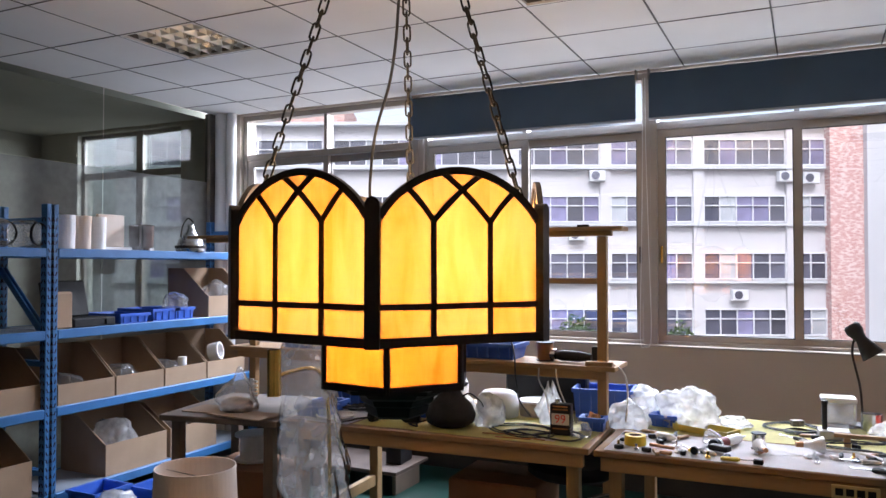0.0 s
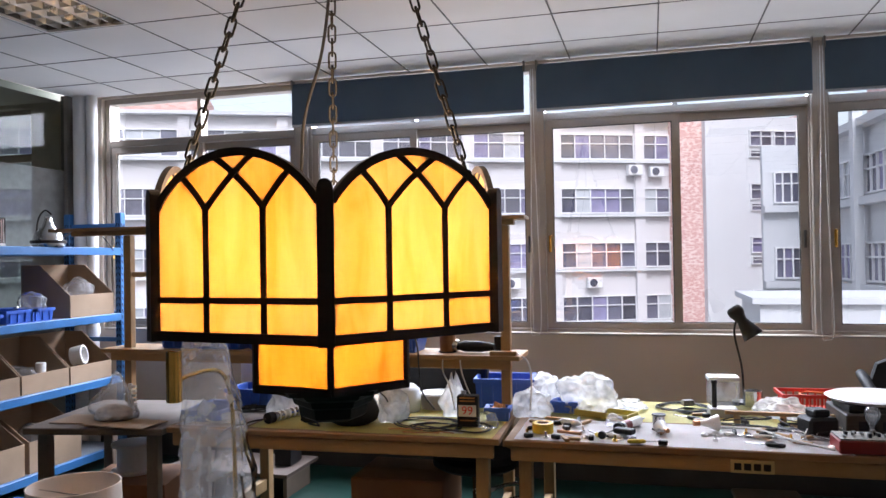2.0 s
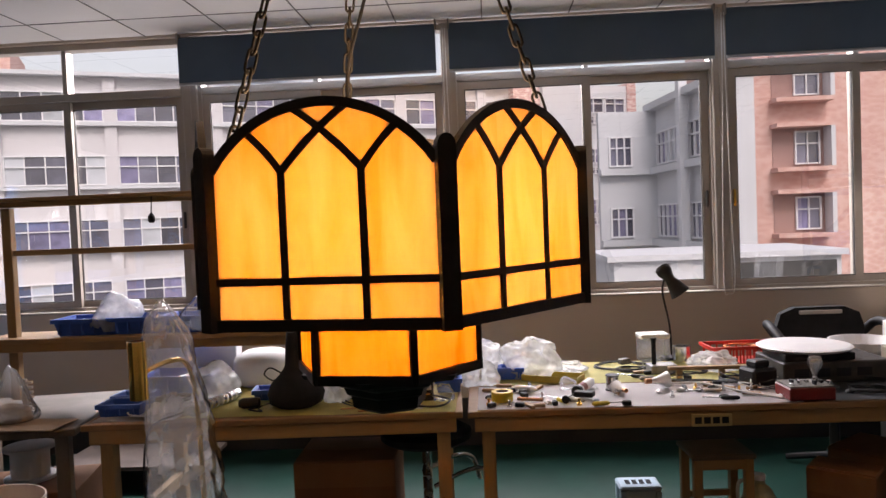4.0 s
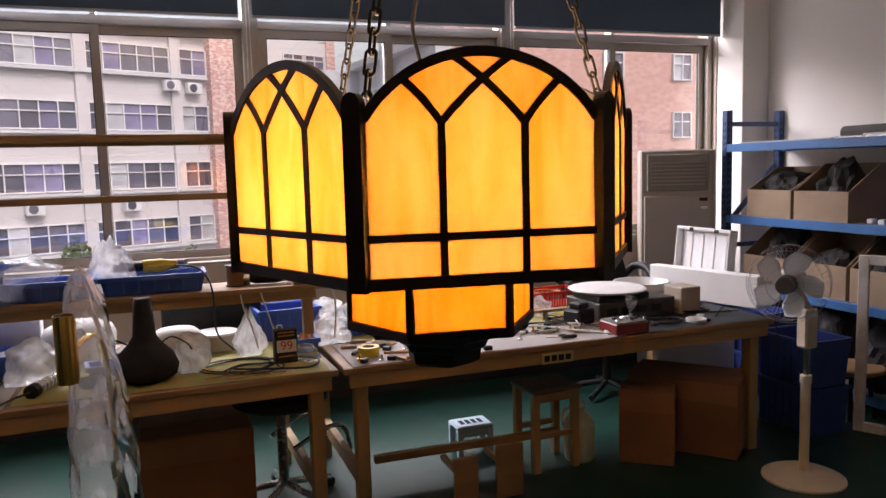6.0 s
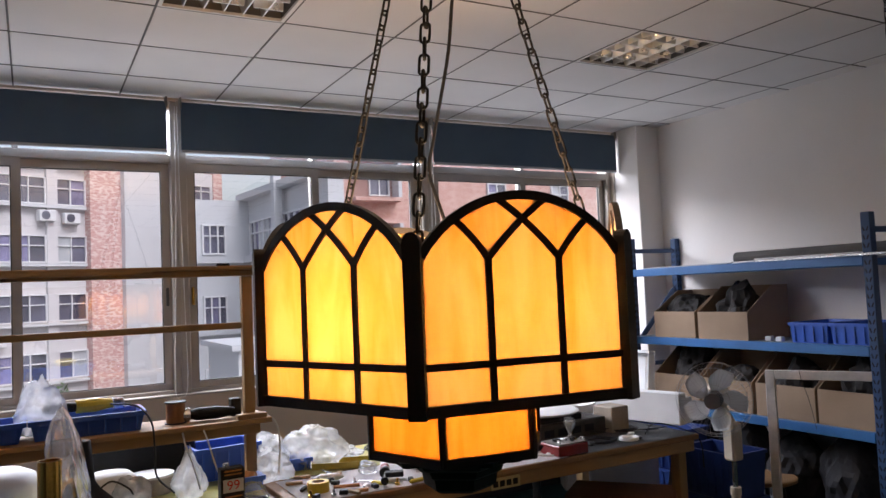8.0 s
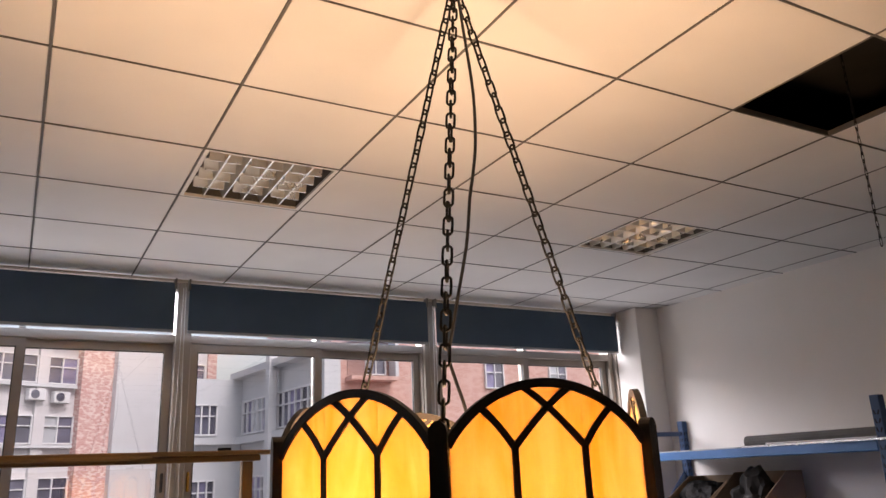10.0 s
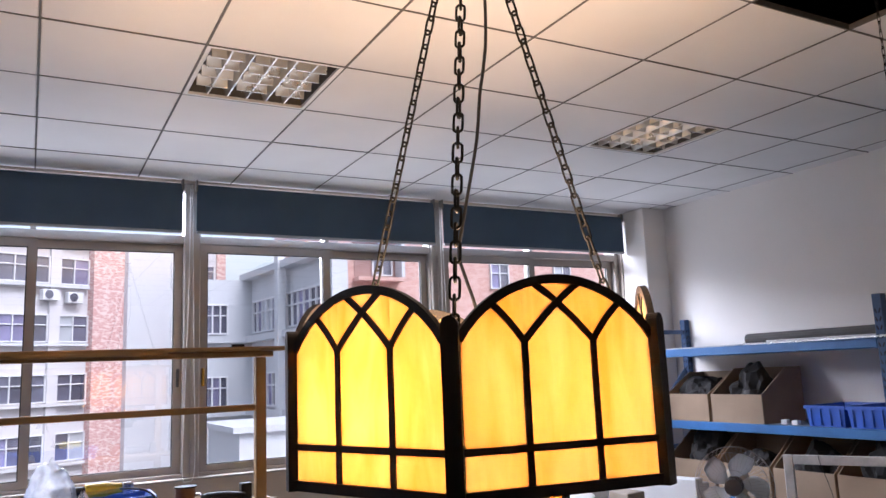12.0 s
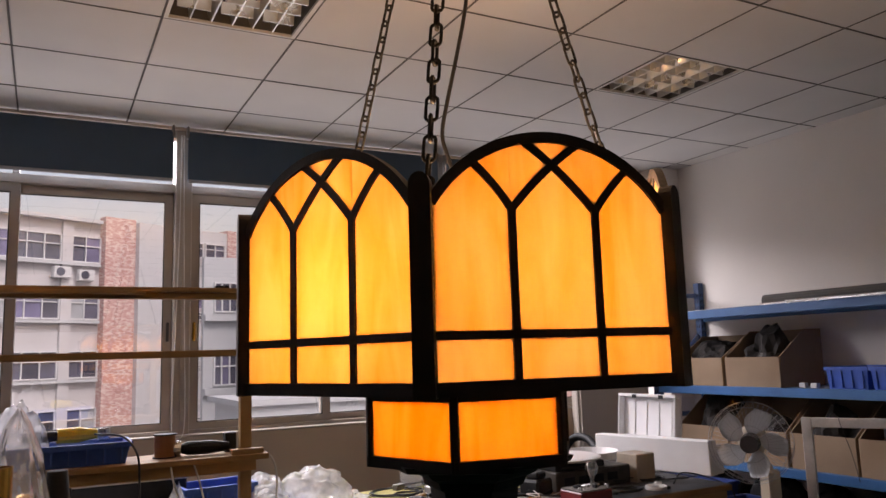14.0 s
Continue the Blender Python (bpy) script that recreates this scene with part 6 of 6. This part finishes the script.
for x in (0.004, 0.226):
    for y in (0.0, 0.16):
        part("leg", box(x, x + 0.04, y, y + 0.04, 0, 0.2045, 0.006), mat("pale_blue_plastic", (0.42, 0.55, 0.66)), t)
for k in range(4):
    part("slot", box(0.05 + 0.045 * k, 0.08 + 0.045 * k, 0.06, 0.14, 0.2352, 0.2365), HOLE, t)
t = thing("jug", "translucent plastic jug with a handle on the floor", "jug", (0.53, 3.92, 0))
part("body", lathe([(0.075, 0), (0.085, 0.02), (0.085, 0.20), (0.06, 0.25), (0.03, 0.28), (0.028, 0.30)], 20), mat("milky_jug", (0.45, 0.48, 0.34), 0.4, var=0.1), t)
part("cap", lathe([(0.032, 0.3005), (0.032, 0.325)], 14), WHITE_PLASTIC, t)
part("handle", sweep(curve_pts([(-0.03, 0, 0.29), (-0.09, 0, 0.29), (-0.10, 0, 0.22), (-0.08, 0, 0.18)], 5), 0.010, 6), WHITE_PLASTIC, t)
t = thing("low_trestle", "low pine trestle with plywood uprights below the bench", "trestle", (-0.62, 3.62, 0))
part("long_rail", box(0, 1.05, 0.35, 0.39, 0.13, 0.17, 0.003), PINE_X, t)
part("upright", box(0.30, 0.425, 0.0, 0.02, 0, 0.235, 0.004), PLY, t)
part("upright", box(0.52, 0.665, 0.0, 0.02, 0, 0.27, 0.004), PLY, t)
part("tie", box(0.35, 0.38, 0.0205, 0.3495, 0.10, 0.13, 0.003), PINE, t)
part("tie", box(0.60, 0.63, 0.0205, 0.3495, 0.10, 0.13, 0.003), PINE, t)
t = thing("leaning_panel", "white panel leaning under the bench end with wire loops", "panel", (1.26, 4.22, 0))
part("panel", box(0, 0.58, 0, 0.018, 0.0, 0.66, 0.003), WHITE_PLASTIC, t)
for k in range(2):
    part("wire_loop", sweep([(0.16 + 0.09 * k + 0.035 * math.cos(a * 0.4), -0.006, 0.55 + 0.07 * math.sin(a * 0.4)) for a in range(16)], 0.003, 5, closed=True), CABLE, t)
for k, y in enumerate((3.60, 3.95)):
    lump("prop_leg", "slanting timber prop under the bench end", "timber", (1.60, y + 0.35, 0), moved(box(-0.025, 0.025, -0.02, 0.02, 0.0, 0.70, 0.003), pose(0, 0, 0.01, 8 - 3 * k, 6, 0)), DARK_WOOD)

# right-hand corner
t = thing("standing_air_conditioner", "tall grey beige floor standing air conditioner by the window", "air conditioner", (1.906, 5.363, 0), -28)
part("cabinet", box(0, 0.56, 0, 0.22, 0, 1.715, 0.012), GREY_METAL, t)
part("front_panel", box(0.03, 0.53, -0.014, -0.001, 0.06, 1.36, 0.005), GREY_METAL, t)
part("outlet_frame", box(0.05, 0.51, -0.016, -0.001, 1.40, 1.68, 0.006), mat("ac_gloss", (0.30, 0.27, 0.23), 0.15, var=0.03, bump=0), t)
for k in range(7):
    part("louvre", box(0.08, 0.48, -0.024, -0.017, 1.445 + 0.028 * k, 1.453 + 0.028 * k), GREY_METAL, t)
part("display", box(0.44, 0.50, -0.018, -0.0145, 1.32, 1.345), HOLE, t)
part("badge", box(0.45, 0.50, -0.017, -0.0145, 1.26, 1.28), WHITE_PLASTIC, t)
t = thing("desk_chair", "black padded desk chair behind the bench", "chair", (1.33, 5.12, 0), 0)
part("backrest", ribbon_panel([(-0.24, 0.60), (0.24, 0.60), (0.27, 0.84), (0.24, 0.93), (0.15, 0.968), (-0.15, 0.968), (-0.24, 0.93), (-0.27, 0.84)], 0.06), BLACK_CLOTH, t)
part("back_bar", box(-0.13, 0.13, -0.045, -0.031, 0.925, 0.95, 0.004), GREY_METAL, t)
part("seat", box(-0.24, 0.24, -0.42, 0.0, 0.44, 0.52, 0.03), BLACK_CLOTH, t)
for s in (-1, 1):
    part("armrest", sweep(curve_pts([(s * 0.27, 0.0, 0.80), (s * 0.33, -0.04, 0.87), (s * 0.35, -0.16, 0.87), (s * 0.33, -0.30, 0.80)], 5), 0.028, 8), BLACK_PLASTIC, t, smooth=True)
    part("arm_post", box(s * 0.30 - 0.015, s * 0.30 + 0.015, -0.2, -0.16, 0.46, 0.80, 0.004), BLACK_PLASTIC, t)
    part("arm_bar", box(min(s * 0.23, s * 0.31), max(s * 0.23, s * 0.31), -0.2, -0.16, 0.465, 0.49, 0.004), BLACK_PLASTIC, t)
part("column", lathe([(0.03, 0.08), (0.03, 0.44)], 12), BLACK_METAL, t).location = (0, -0.2, 0)
for k in range(5):
    part("leg", sweep([(0, -0.2, 0.09), (0.28 * math.cos(1.257 * k), -0.2 + 0.28 * math.sin(1.257 * k), 0.03)], 0.02, 8), BLACK_PLASTIC, t)

# pedestal fan
t = thing("pedestal_fan", "cream pedestal fan with a wire guard, at rest", "fan", (1.435, 3.235, 0))
part("base", lathe([(0.20, 0), (0.20, 0.012), (0.16, 0.03), (0.04, 0.045)], 36), FAN_CREAM, t)
part("pole", lathe([(0.024, 0.045), (0.024, 0.50), (0.028, 0.50), (0.028, 0.54)], 16), FAN_CREAM, t)
part("inner_pole", lathe([(0.014, 0.54), (0.014, 0.68)], 12), STEEL, t)
part("control_box", box(-0.04, 0.04, -0.035, 0.035, 0.68, 0.88, 0.01), FAN_CREAM, t)
head = pose(-0.09, 0.0, 1.035, 0, 0, 0) @ pose(0, 0, 0, 0, 0, -54)
hd = part("motor_housing", moved(lathe([(0.03, -0.02), (0.06, 0.0), (0.07, 0.05), (0.05, 0.11), (0.02, 0.13)], 20), pose(0, 0.0, 0, 90)), FAN_CREAM, t)
hd.matrix_basis = head
part("neck", sweep([(0, 0, 0.88), (-0.08, -0.0, 0.99)], 0.02, 10), FAN_CREAM, t)
FY = -0.175
GUARD = mat("grey_wire", (0.48, 0.48, 0.50), 0.4, metal=0.4, var=0.05, bump=0)
HUB = mat("dark_grey_plastic", (0.10, 0.10, 0.12), 0.45, var=0.08, bump=0)
R = 0.182
for k in range(5):
    own = bmesh.new()
    vs = []
    for i in range(7):
        a = i / 6
        r = 0.045 + 0.115 * a
        w = 0.24 + 0.30 * math.sin(math.pi * min(1, a * 0.9 + 0.15))
        row = []
        for j in range(6):
            b = (j / 5 - 0.5) * 2 * w + 0.25 * a
            row.append(own.verts.new((r * math.sin(b), FY + 0.03 * (j / 5 - 0.5), r * math.cos(b))))
        vs.append(row)
    for a, b in zip(vs, vs[1:]):
        for j in range(5):
            own.faces.new((a[j], a[j + 1], b[j + 1], b[j]))
    bmesh.ops.solidify(own, geom=own.faces[:], thickness=0.003)
    o = part("blade", own, mat("fan_blade_plastic", (0.74, 0.76, 0.79), 0.35, var=0.05, bump=0.02), t, smooth=True)
    o.matrix_basis = head @ pose(0, 0, 0, 0, 72 * k + 12, 0)
o = part("hub", moved(lathe([(0.045, 0), (0.045, 0.03), (0.03, 0.05), (0.004, 0.055)], 20), pose(0, FY + 0.015, 0, 90)), HUB, t)
o.matrix_basis = head
for yy, rr in ((FY + 0.06, R), (FY - 0.005, R + 0.004), (FY - 0.06, R * 0.9), (FY - 0.075, R * 0.45)):
    o = part("guard_ring", sweep([(rr * math.cos(2 * math.pi * i / 40), yy, rr * math.sin(2 * math.pi * i / 40)) for i in range(40)], 0.0016, 4, closed=True), GUARD, t)
    o.matrix_basis = head
spoke = None
for i in range(48):
    if spoke is None:
        o = part("guard_wire", sweep([(0.04, FY - 0.08, 0), (R * 0.6, FY - 0.074, 0), (R * 0.9, FY - 0.058, 0), (R, FY - 0.005, 0), (R * 0.95, FY + 0.06, 0), (0.06, FY + 0.10, 0)], 0.0007, 3), GUARD, t)
        spoke = o.data
    else:
        o = new("guard_wire", spoke)
        o.parent = t
    o.matrix_basis = head @ pose(0, 0, 0, 0, 7.5 * i, 0)
o = part("badge", moved(lathe([(0.04, 0), (0.04, 0.006)], 20), pose(0, FY - 0.076, 0, 90)), HUB, t)
o.matrix_basis = head

NAVY_PLASTIC = mat("navy_plastic", (0.022, 0.05, 0.21), 0.45, var=0.1, scale=6, bump=0.05)
# white frame, crates and stool by the right shelving
SCUFFED = mat("scuffed_white_paint", (0.72, 0.68, 0.65), 0.6, var=0.12, scale=9, fine=60, bump=0.15)
t = thing("timber_stand", "scuffed white timber frame standing before the shelving", "frame", (2.233, 3.657, 0), -62)
t.matrix_basis = pose(2.233, 3.657, 0.002, -1, 0, -62)
part("stile", box(0, 0.055, 0, 0.04, 0, 1.05, 0.003), SCUFFED, t)
part("stile", box(0.645, 0.70, 0, 0.04, 0, 1.05, 0.003), SCUFFED, t)
part("top_rail", box(0.056, 0.644, 0, 0.04, 0.995, 1.05, 0.003), SCUFFED, t)
part("bottom_rail", box(0.056, 0.644, 0, 0.04, 0.0, 0.055, 0.003), SCUFFED, t)
part("string", sweep(curve_pts([(0.20, -0.003, 1.055), (0.21, -0.006, 1.0), (0.25, -0.01, 0.86), (0.28, -0.012, 0.70)], 5), 0.002, 5), CABLE, t)
for k in range(2):
    tote((2.14, 4.95, 0.001 + 0.285 * k), -84, 0.56, 0.34, 0.28, NAVY_PLASTIC, "large dark blue plastic crate stacked on the floor", "crate", "large blue crates")
for k in range(2):
    tote((1.89, 4.07, 0.001 + 0.285 * k), -90, 0.42, 0.30, 0.28, NAVY_PLASTIC, "large dark blue plastic crate stacked on the floor", "crate", "large blue crates")
t = thing("round_stool", "round wooden stool before the shelving", "stool", (2.44, 3.86, 0))
part("seat", lathe([(0.17, 0.29), (0.19, 0.30), (0.19, 0.32), (0.18, 0.325)], 28), PLY, t)
for k in range(4):
    part("leg", sweep([(0.09 * math.cos(1.571 * k + 0.7), 0.09 * math.sin(1.571 * k + 0.7), 0.2895), (0.13 * math.cos(1.571 * k + 0.7), 0.13 * math.sin(1.571 * k + 0.7), 0.0)], 0.013, 8), BLACK_METAL, t)
# lumps added to keep the lowest shelf as dark as its shade
for k, y in enumerate((4.75, 4.30, 3.88, 3.45, 3.02)):
    lump("dark_parcel", "dark lump added to fill the dim lowest shelf", "parcel", (2.80, y, RV[0] - 0.002), crumple(0.215, 0.215, 0.27 + 0.03 * (k % 2), 130 + k, 0.22, 4), mat("dark_filler", (0.030, 0.029, 0.034), 0.75, var=0.2, scale=9), 20 * k, group="dark bundles")
zt = RV[3] - 0.002
lump("fabric_roll", "dark grey rolled fabric on the top shelf", "roll", (2.75, 4.25, zt + 0.045), moved(sweep([(0, 0, 0), (0, -1.15, 0)], 0.042, 14), pose(0, 0, 0)), mat("grey_felt", (0.14, 0.135, 0.13), 0.9, var=0.1), 0)
lump("white_profile", "bundle of white profiles on the top shelf", "profiles", (2.60, 3.98, zt), box(0, 0.06, -0.75, 0, 0, 0.028, 0.003), WHITE_PLASTIC, 3)
lump("steel_profile", "long bright metal profile jutting over the top shelf", "profile", (2.52, 4.10, zt), box(-0.012, 0.012, -1.35, 0, 0, 0.015, 0.002), STEEL, -2)
lump("grey_board", "flat grey board on the top shelf", "board", (2.58, 5.05, zt), box(0, 0.40, -0.85, 0, 0, 0.012, 0.002), mat("pale_grey_board", (0.45, 0.46, 0.47), 0.6, var=0.06), 0)
for x, y in ((2.62, 3.90), (2.60, 3.80)):
    lump("white_switch", "small white switch on the shelf edge", "switch", (x, y, zr), box(0, 0.05, 0, 0.04, 0, 0.03, 0.003), WHITE_PLASTIC, 12)
lump("brown_ball_lamp", "dark rounded lamp part in the bin", "lamp part", (2.72, 4.22, zr + 0.006), lathe([(0.05, 0), (0.11, 0.06), (0.12, 0.14), (0.08, 0.22), (0.02, 0.25)], 20), BLACK_METAL, 0)
for k, y in enumerate((4.72, 4.25, 3.78, 3.32)):
    bag((2.78, y, zr3 + 0.006), 0.14, 0.13, 0.14, 70 + k, BAG, "clear bag of parts in a cardboard bin")

# dark heaps in the bins, oversized to replace missing shade behind them
for k, (y, z) in enumerate(((4.73, zr), (4.26, zr), (4.72, zr3), (4.25, zr3), (3.78, zr3), (3.30, zr3))):
    lump("dark_lamp_part", "dark brown heap in a cardboard bin, enlarged as shelf shade", "lamp part", (2.79, y, z + 0.008), crumple(0.175, 0.175, 0.20 + 0.03 * (k % 3), 170 + k, 0.4, 4), mat("dark_brown_parts", (0.022, 0.017, 0.015), 0.8, var=0.3, scale=14, fine=90), 31 * k, group="dark lamp parts in bins")

# things on the left-hand shelving
zt = LV[3] - 0.002
for k, (y, r, h, m, lb) in enumerate(((3.64, 0.062, 0.235, WHITE_PLASTIC, "white cylindrical glass shade"), (3.77, 0.060, 0.235, SHADE_CLOTH, "cream cylindrical shade"), (3.895, 0.060, 0.235, WHITE_PLASTIC, "white cylindrical glass shade"))):
    lump("cylinder_shade", lb + " on the top shelf", "lampshade", (-4.50, y, zt), lathe([(r * 0.95, 0), (r, h), (r - 0.004, h), (r * 0.95 - 0.004, 0.006)], 24, cap=False), m, group="cylinder shades")
t = thing("shade_stack", "stack of cream square shades leaning on the shelf", "lampshade", (-4.62, 4.00, zt), 90)
for k in range(3):
    part("shade", box(0.0 + 0.02 * k, 0.24 - 0.015 * k, 0.0 + 0.03 * k, 0.024 + 0.03 * k, 0.03, 0.27 - 0.012 * k, 0.004), SHADE_CLOTH, t)
part("tray", box(-0.02, 0.28, -0.04, 0.16, 0.0, 0.029, 0.004), WHITE_PLASTIC, t)
lump("acrylic_case", "clear acrylic case on the top shelf", "case", (-4.60, 4.26, zt), box(0, 0.14, 0, 0.12, 0, 0.20, 0.003), CLEAR, 0)
for k, y in enumerate((3.10, 3.27)):
    t = thing("wrapped_jar", "clear wrapped round glass jar lying on the shelf", "jar", (-4.52, y, zt + 0.09), 20 * k)
    part("jar", moved(lathe([(0.04, 0), (0.088, 0.02), (0.09, 0.14), (0.07, 0.17), (0.066, 0.17), (0.084, 0.13)], 24, cap=False), pose(0.0, 0, 0, 0, 90, 0)), BAG, t)
    part("collar", moved(lathe([(0.074, 0.165), (0.074, 0.185)], 24, cap=False), pose(0, 0, 0, 0, 90, 0)), BLACK_PLASTIC, t)
t = thing("chrome_spotlight", "chrome spotlight with a bracket on the top shelf", "spotlight", (-4.42, 4.72, zt))
part("reflector", moved(lathe([(0.11, 0), (0.115, 0.03), (0.09, 0.10), (0.04, 0.15), (0.025, 0.20), (0.022, 0.22)], 24), pose(0, 0, 0.002)), STEEL, t, smooth=True)
part("bracket", sweep(curve_pts([(-0.11, 0, 0.05), (-0.09, 0, 0.2), (-0.03, 0, 0.27), (0.03, 0, 0.24)], 6), 0.006, 6), BLACK_METAL, t)
part("ring", lathe([(0.116, 0.028), (0.122, 0.028), (0.122, 0.05), (0.116, 0.05), (0.116, 0.028)], 24, cap=False), BLACK_METAL, t)
wire([(-4.40, 4.80, zt + 0.06), (-4.36, 4.95, zt + 0.12), (-4.33, 5.15, zt + 0.10), (-4.33, 5.30, zt - 0.02)], 0.005, None, "black lead trailing along the top shelf")
t = thing("tool_case", "open black plastic tool case on the shelf", "tool case", (-4.46, 3.62, z4), 90)
part("tray", box(0, 0.34, -0.08, 0.18, 0, 0.06, 0.008), BLACK_PLASTIC, t)
part("lid", moved(box(0, 0.34, 0, 0.05, 0, 0.26, 0.008), pose(0, 0.185, 0.062, -14, 0, 0)), BLACK_PLASTIC, t)
part("latch", box(0.25, 0.29, -0.09, -0.0805, 0.01, 0.05, 0.002), BLACK_PLASTIC, t)
lump("tan_carton", "small tan rounded carton on the shelf", "carton", (-4.40, 3.465, z4), box(-0.06, 0.02, 0, 0.145, 0, 0.245, 0.012), CARD, 0)
for k, y in enumerate((4.00, 4.30, 4.52)):
    tote((-4.38, y, z4), 90, 0.26 if k < 2 else 0.20, 0.36, 0.09 if k else 0.07, label="small blue parts bin on the shelf", cat="bin", grp="small blue bins")
bag((-4.46, 4.60, z4 + 0.08), 0.09, 0.08, 0.08, 81, BAG, "clear bag lying on the blue bins")
bag((-4.50, 5.1, z4 + 0.16), 0.10, 0.09, 0.08, 82, BAG, "clear film spilling from a cardboard bin")
for k, y in enumerate((3.72, 4.18, 4.64)):
    bag((-4.60, y, z3 + 0.02), 0.12, 0.12, 0.10, 84 + k, BAG, "clear bag of parts in a cardboard bin")
lump("white_cylinder", "white plastic cylinder in a bin", "cylinder", (-4.48, 4.70, z3 + 0.02), lathe([(0.035, 0), (0.035, 0.17)], 18), WHITE_PLASTIC)
lump("white_reel", "white reel jutting from the last bin", "reel", (-4.40, 5.05, z3 + 0.16), moved(lathe([(0.07, -0.09), (0.075, 0.0), (0.06, 0.002), (0.06, -0.08)], 24, cap=False), pose(0, 0, 0.05, 0, 80, 20)), WHITE_PLASTIC)
bag((-4.58, 4.12, z2 + 0.10), 0.17, 0.15, 0.16, 91, BAG_WHITE, "large milky bag in a cardboard bin")
bag((-4.58, 4.70, z2 + 0.10), 0.14, 0.12, 0.12, 92, BAG, "clear bag in a cardboard bin")
bag((-4.58, 3.02, z2 + 0.10), 0.15, 0.12, 0.12, 93, BAG, "clear bag in a cardboard bin")
tote((-4.02, 3.50, 0.001), 90, 0.28, 0.26, 0.15, label="blue plastic bin on the floor before the shelving", cat="bin", grp="floor bins")
tote((-3.90, 3.86, 0.001), 90, 0.24, 0.22, 0.10, label="blue plastic bin on the floor before the shelving", cat="bin", grp="floor bins")
bag((-3.85, 3.48, 0.003), 0.15, 0.13, 0.12, 95, BAG_WHITE, "crumpled white packing on the floor", rough=0.5)
t = thing("low_shelf_board", "low scuffed brown board shelf below the bench", "shelf", (-3.50, 4.76, 0))
part("board", box(0, 0.95, 0, 0.50, 0.13, 0.155, 0.002), mat("scuffed_board", (0.12, 0.085, 0.07), 0.7, var=0.2, scale=5), t)
part("side", box(0.92, 0.949, 0.0, 0.36, 0.0, 0.129, 0.002), DARK_WOOD, t)
part("side", box(0.0, 0.029, 0.0, 0.36, 0.0, 0.129, 0.002), DARK_WOOD, t)
lump("dark_box", "small dark box on the low shelf", "box", (-2.74, 4.95, 0.156), box(0, 0.12, 0, 0.2, 0, 0.12, 0.003), BLACK_PLASTIC, 4)
# short loose chain from the open ceiling panel
t = thing("spare_chain", "thin spare chain hanging from the open ceiling panel", "chain", (0.90, 1.95, 0))
for k in range(26):
    o = new("chain_link", link_me)
    o.parent = t
    o.matrix_basis = pose(0.0, 0.0, CEIL_Z + 0.30 - 0.034 * k - 0.017, 0, 1, 90 * (k % 2)) @ Matrix.Diagonal((0.45, 0.45, 0.92, 1.0))
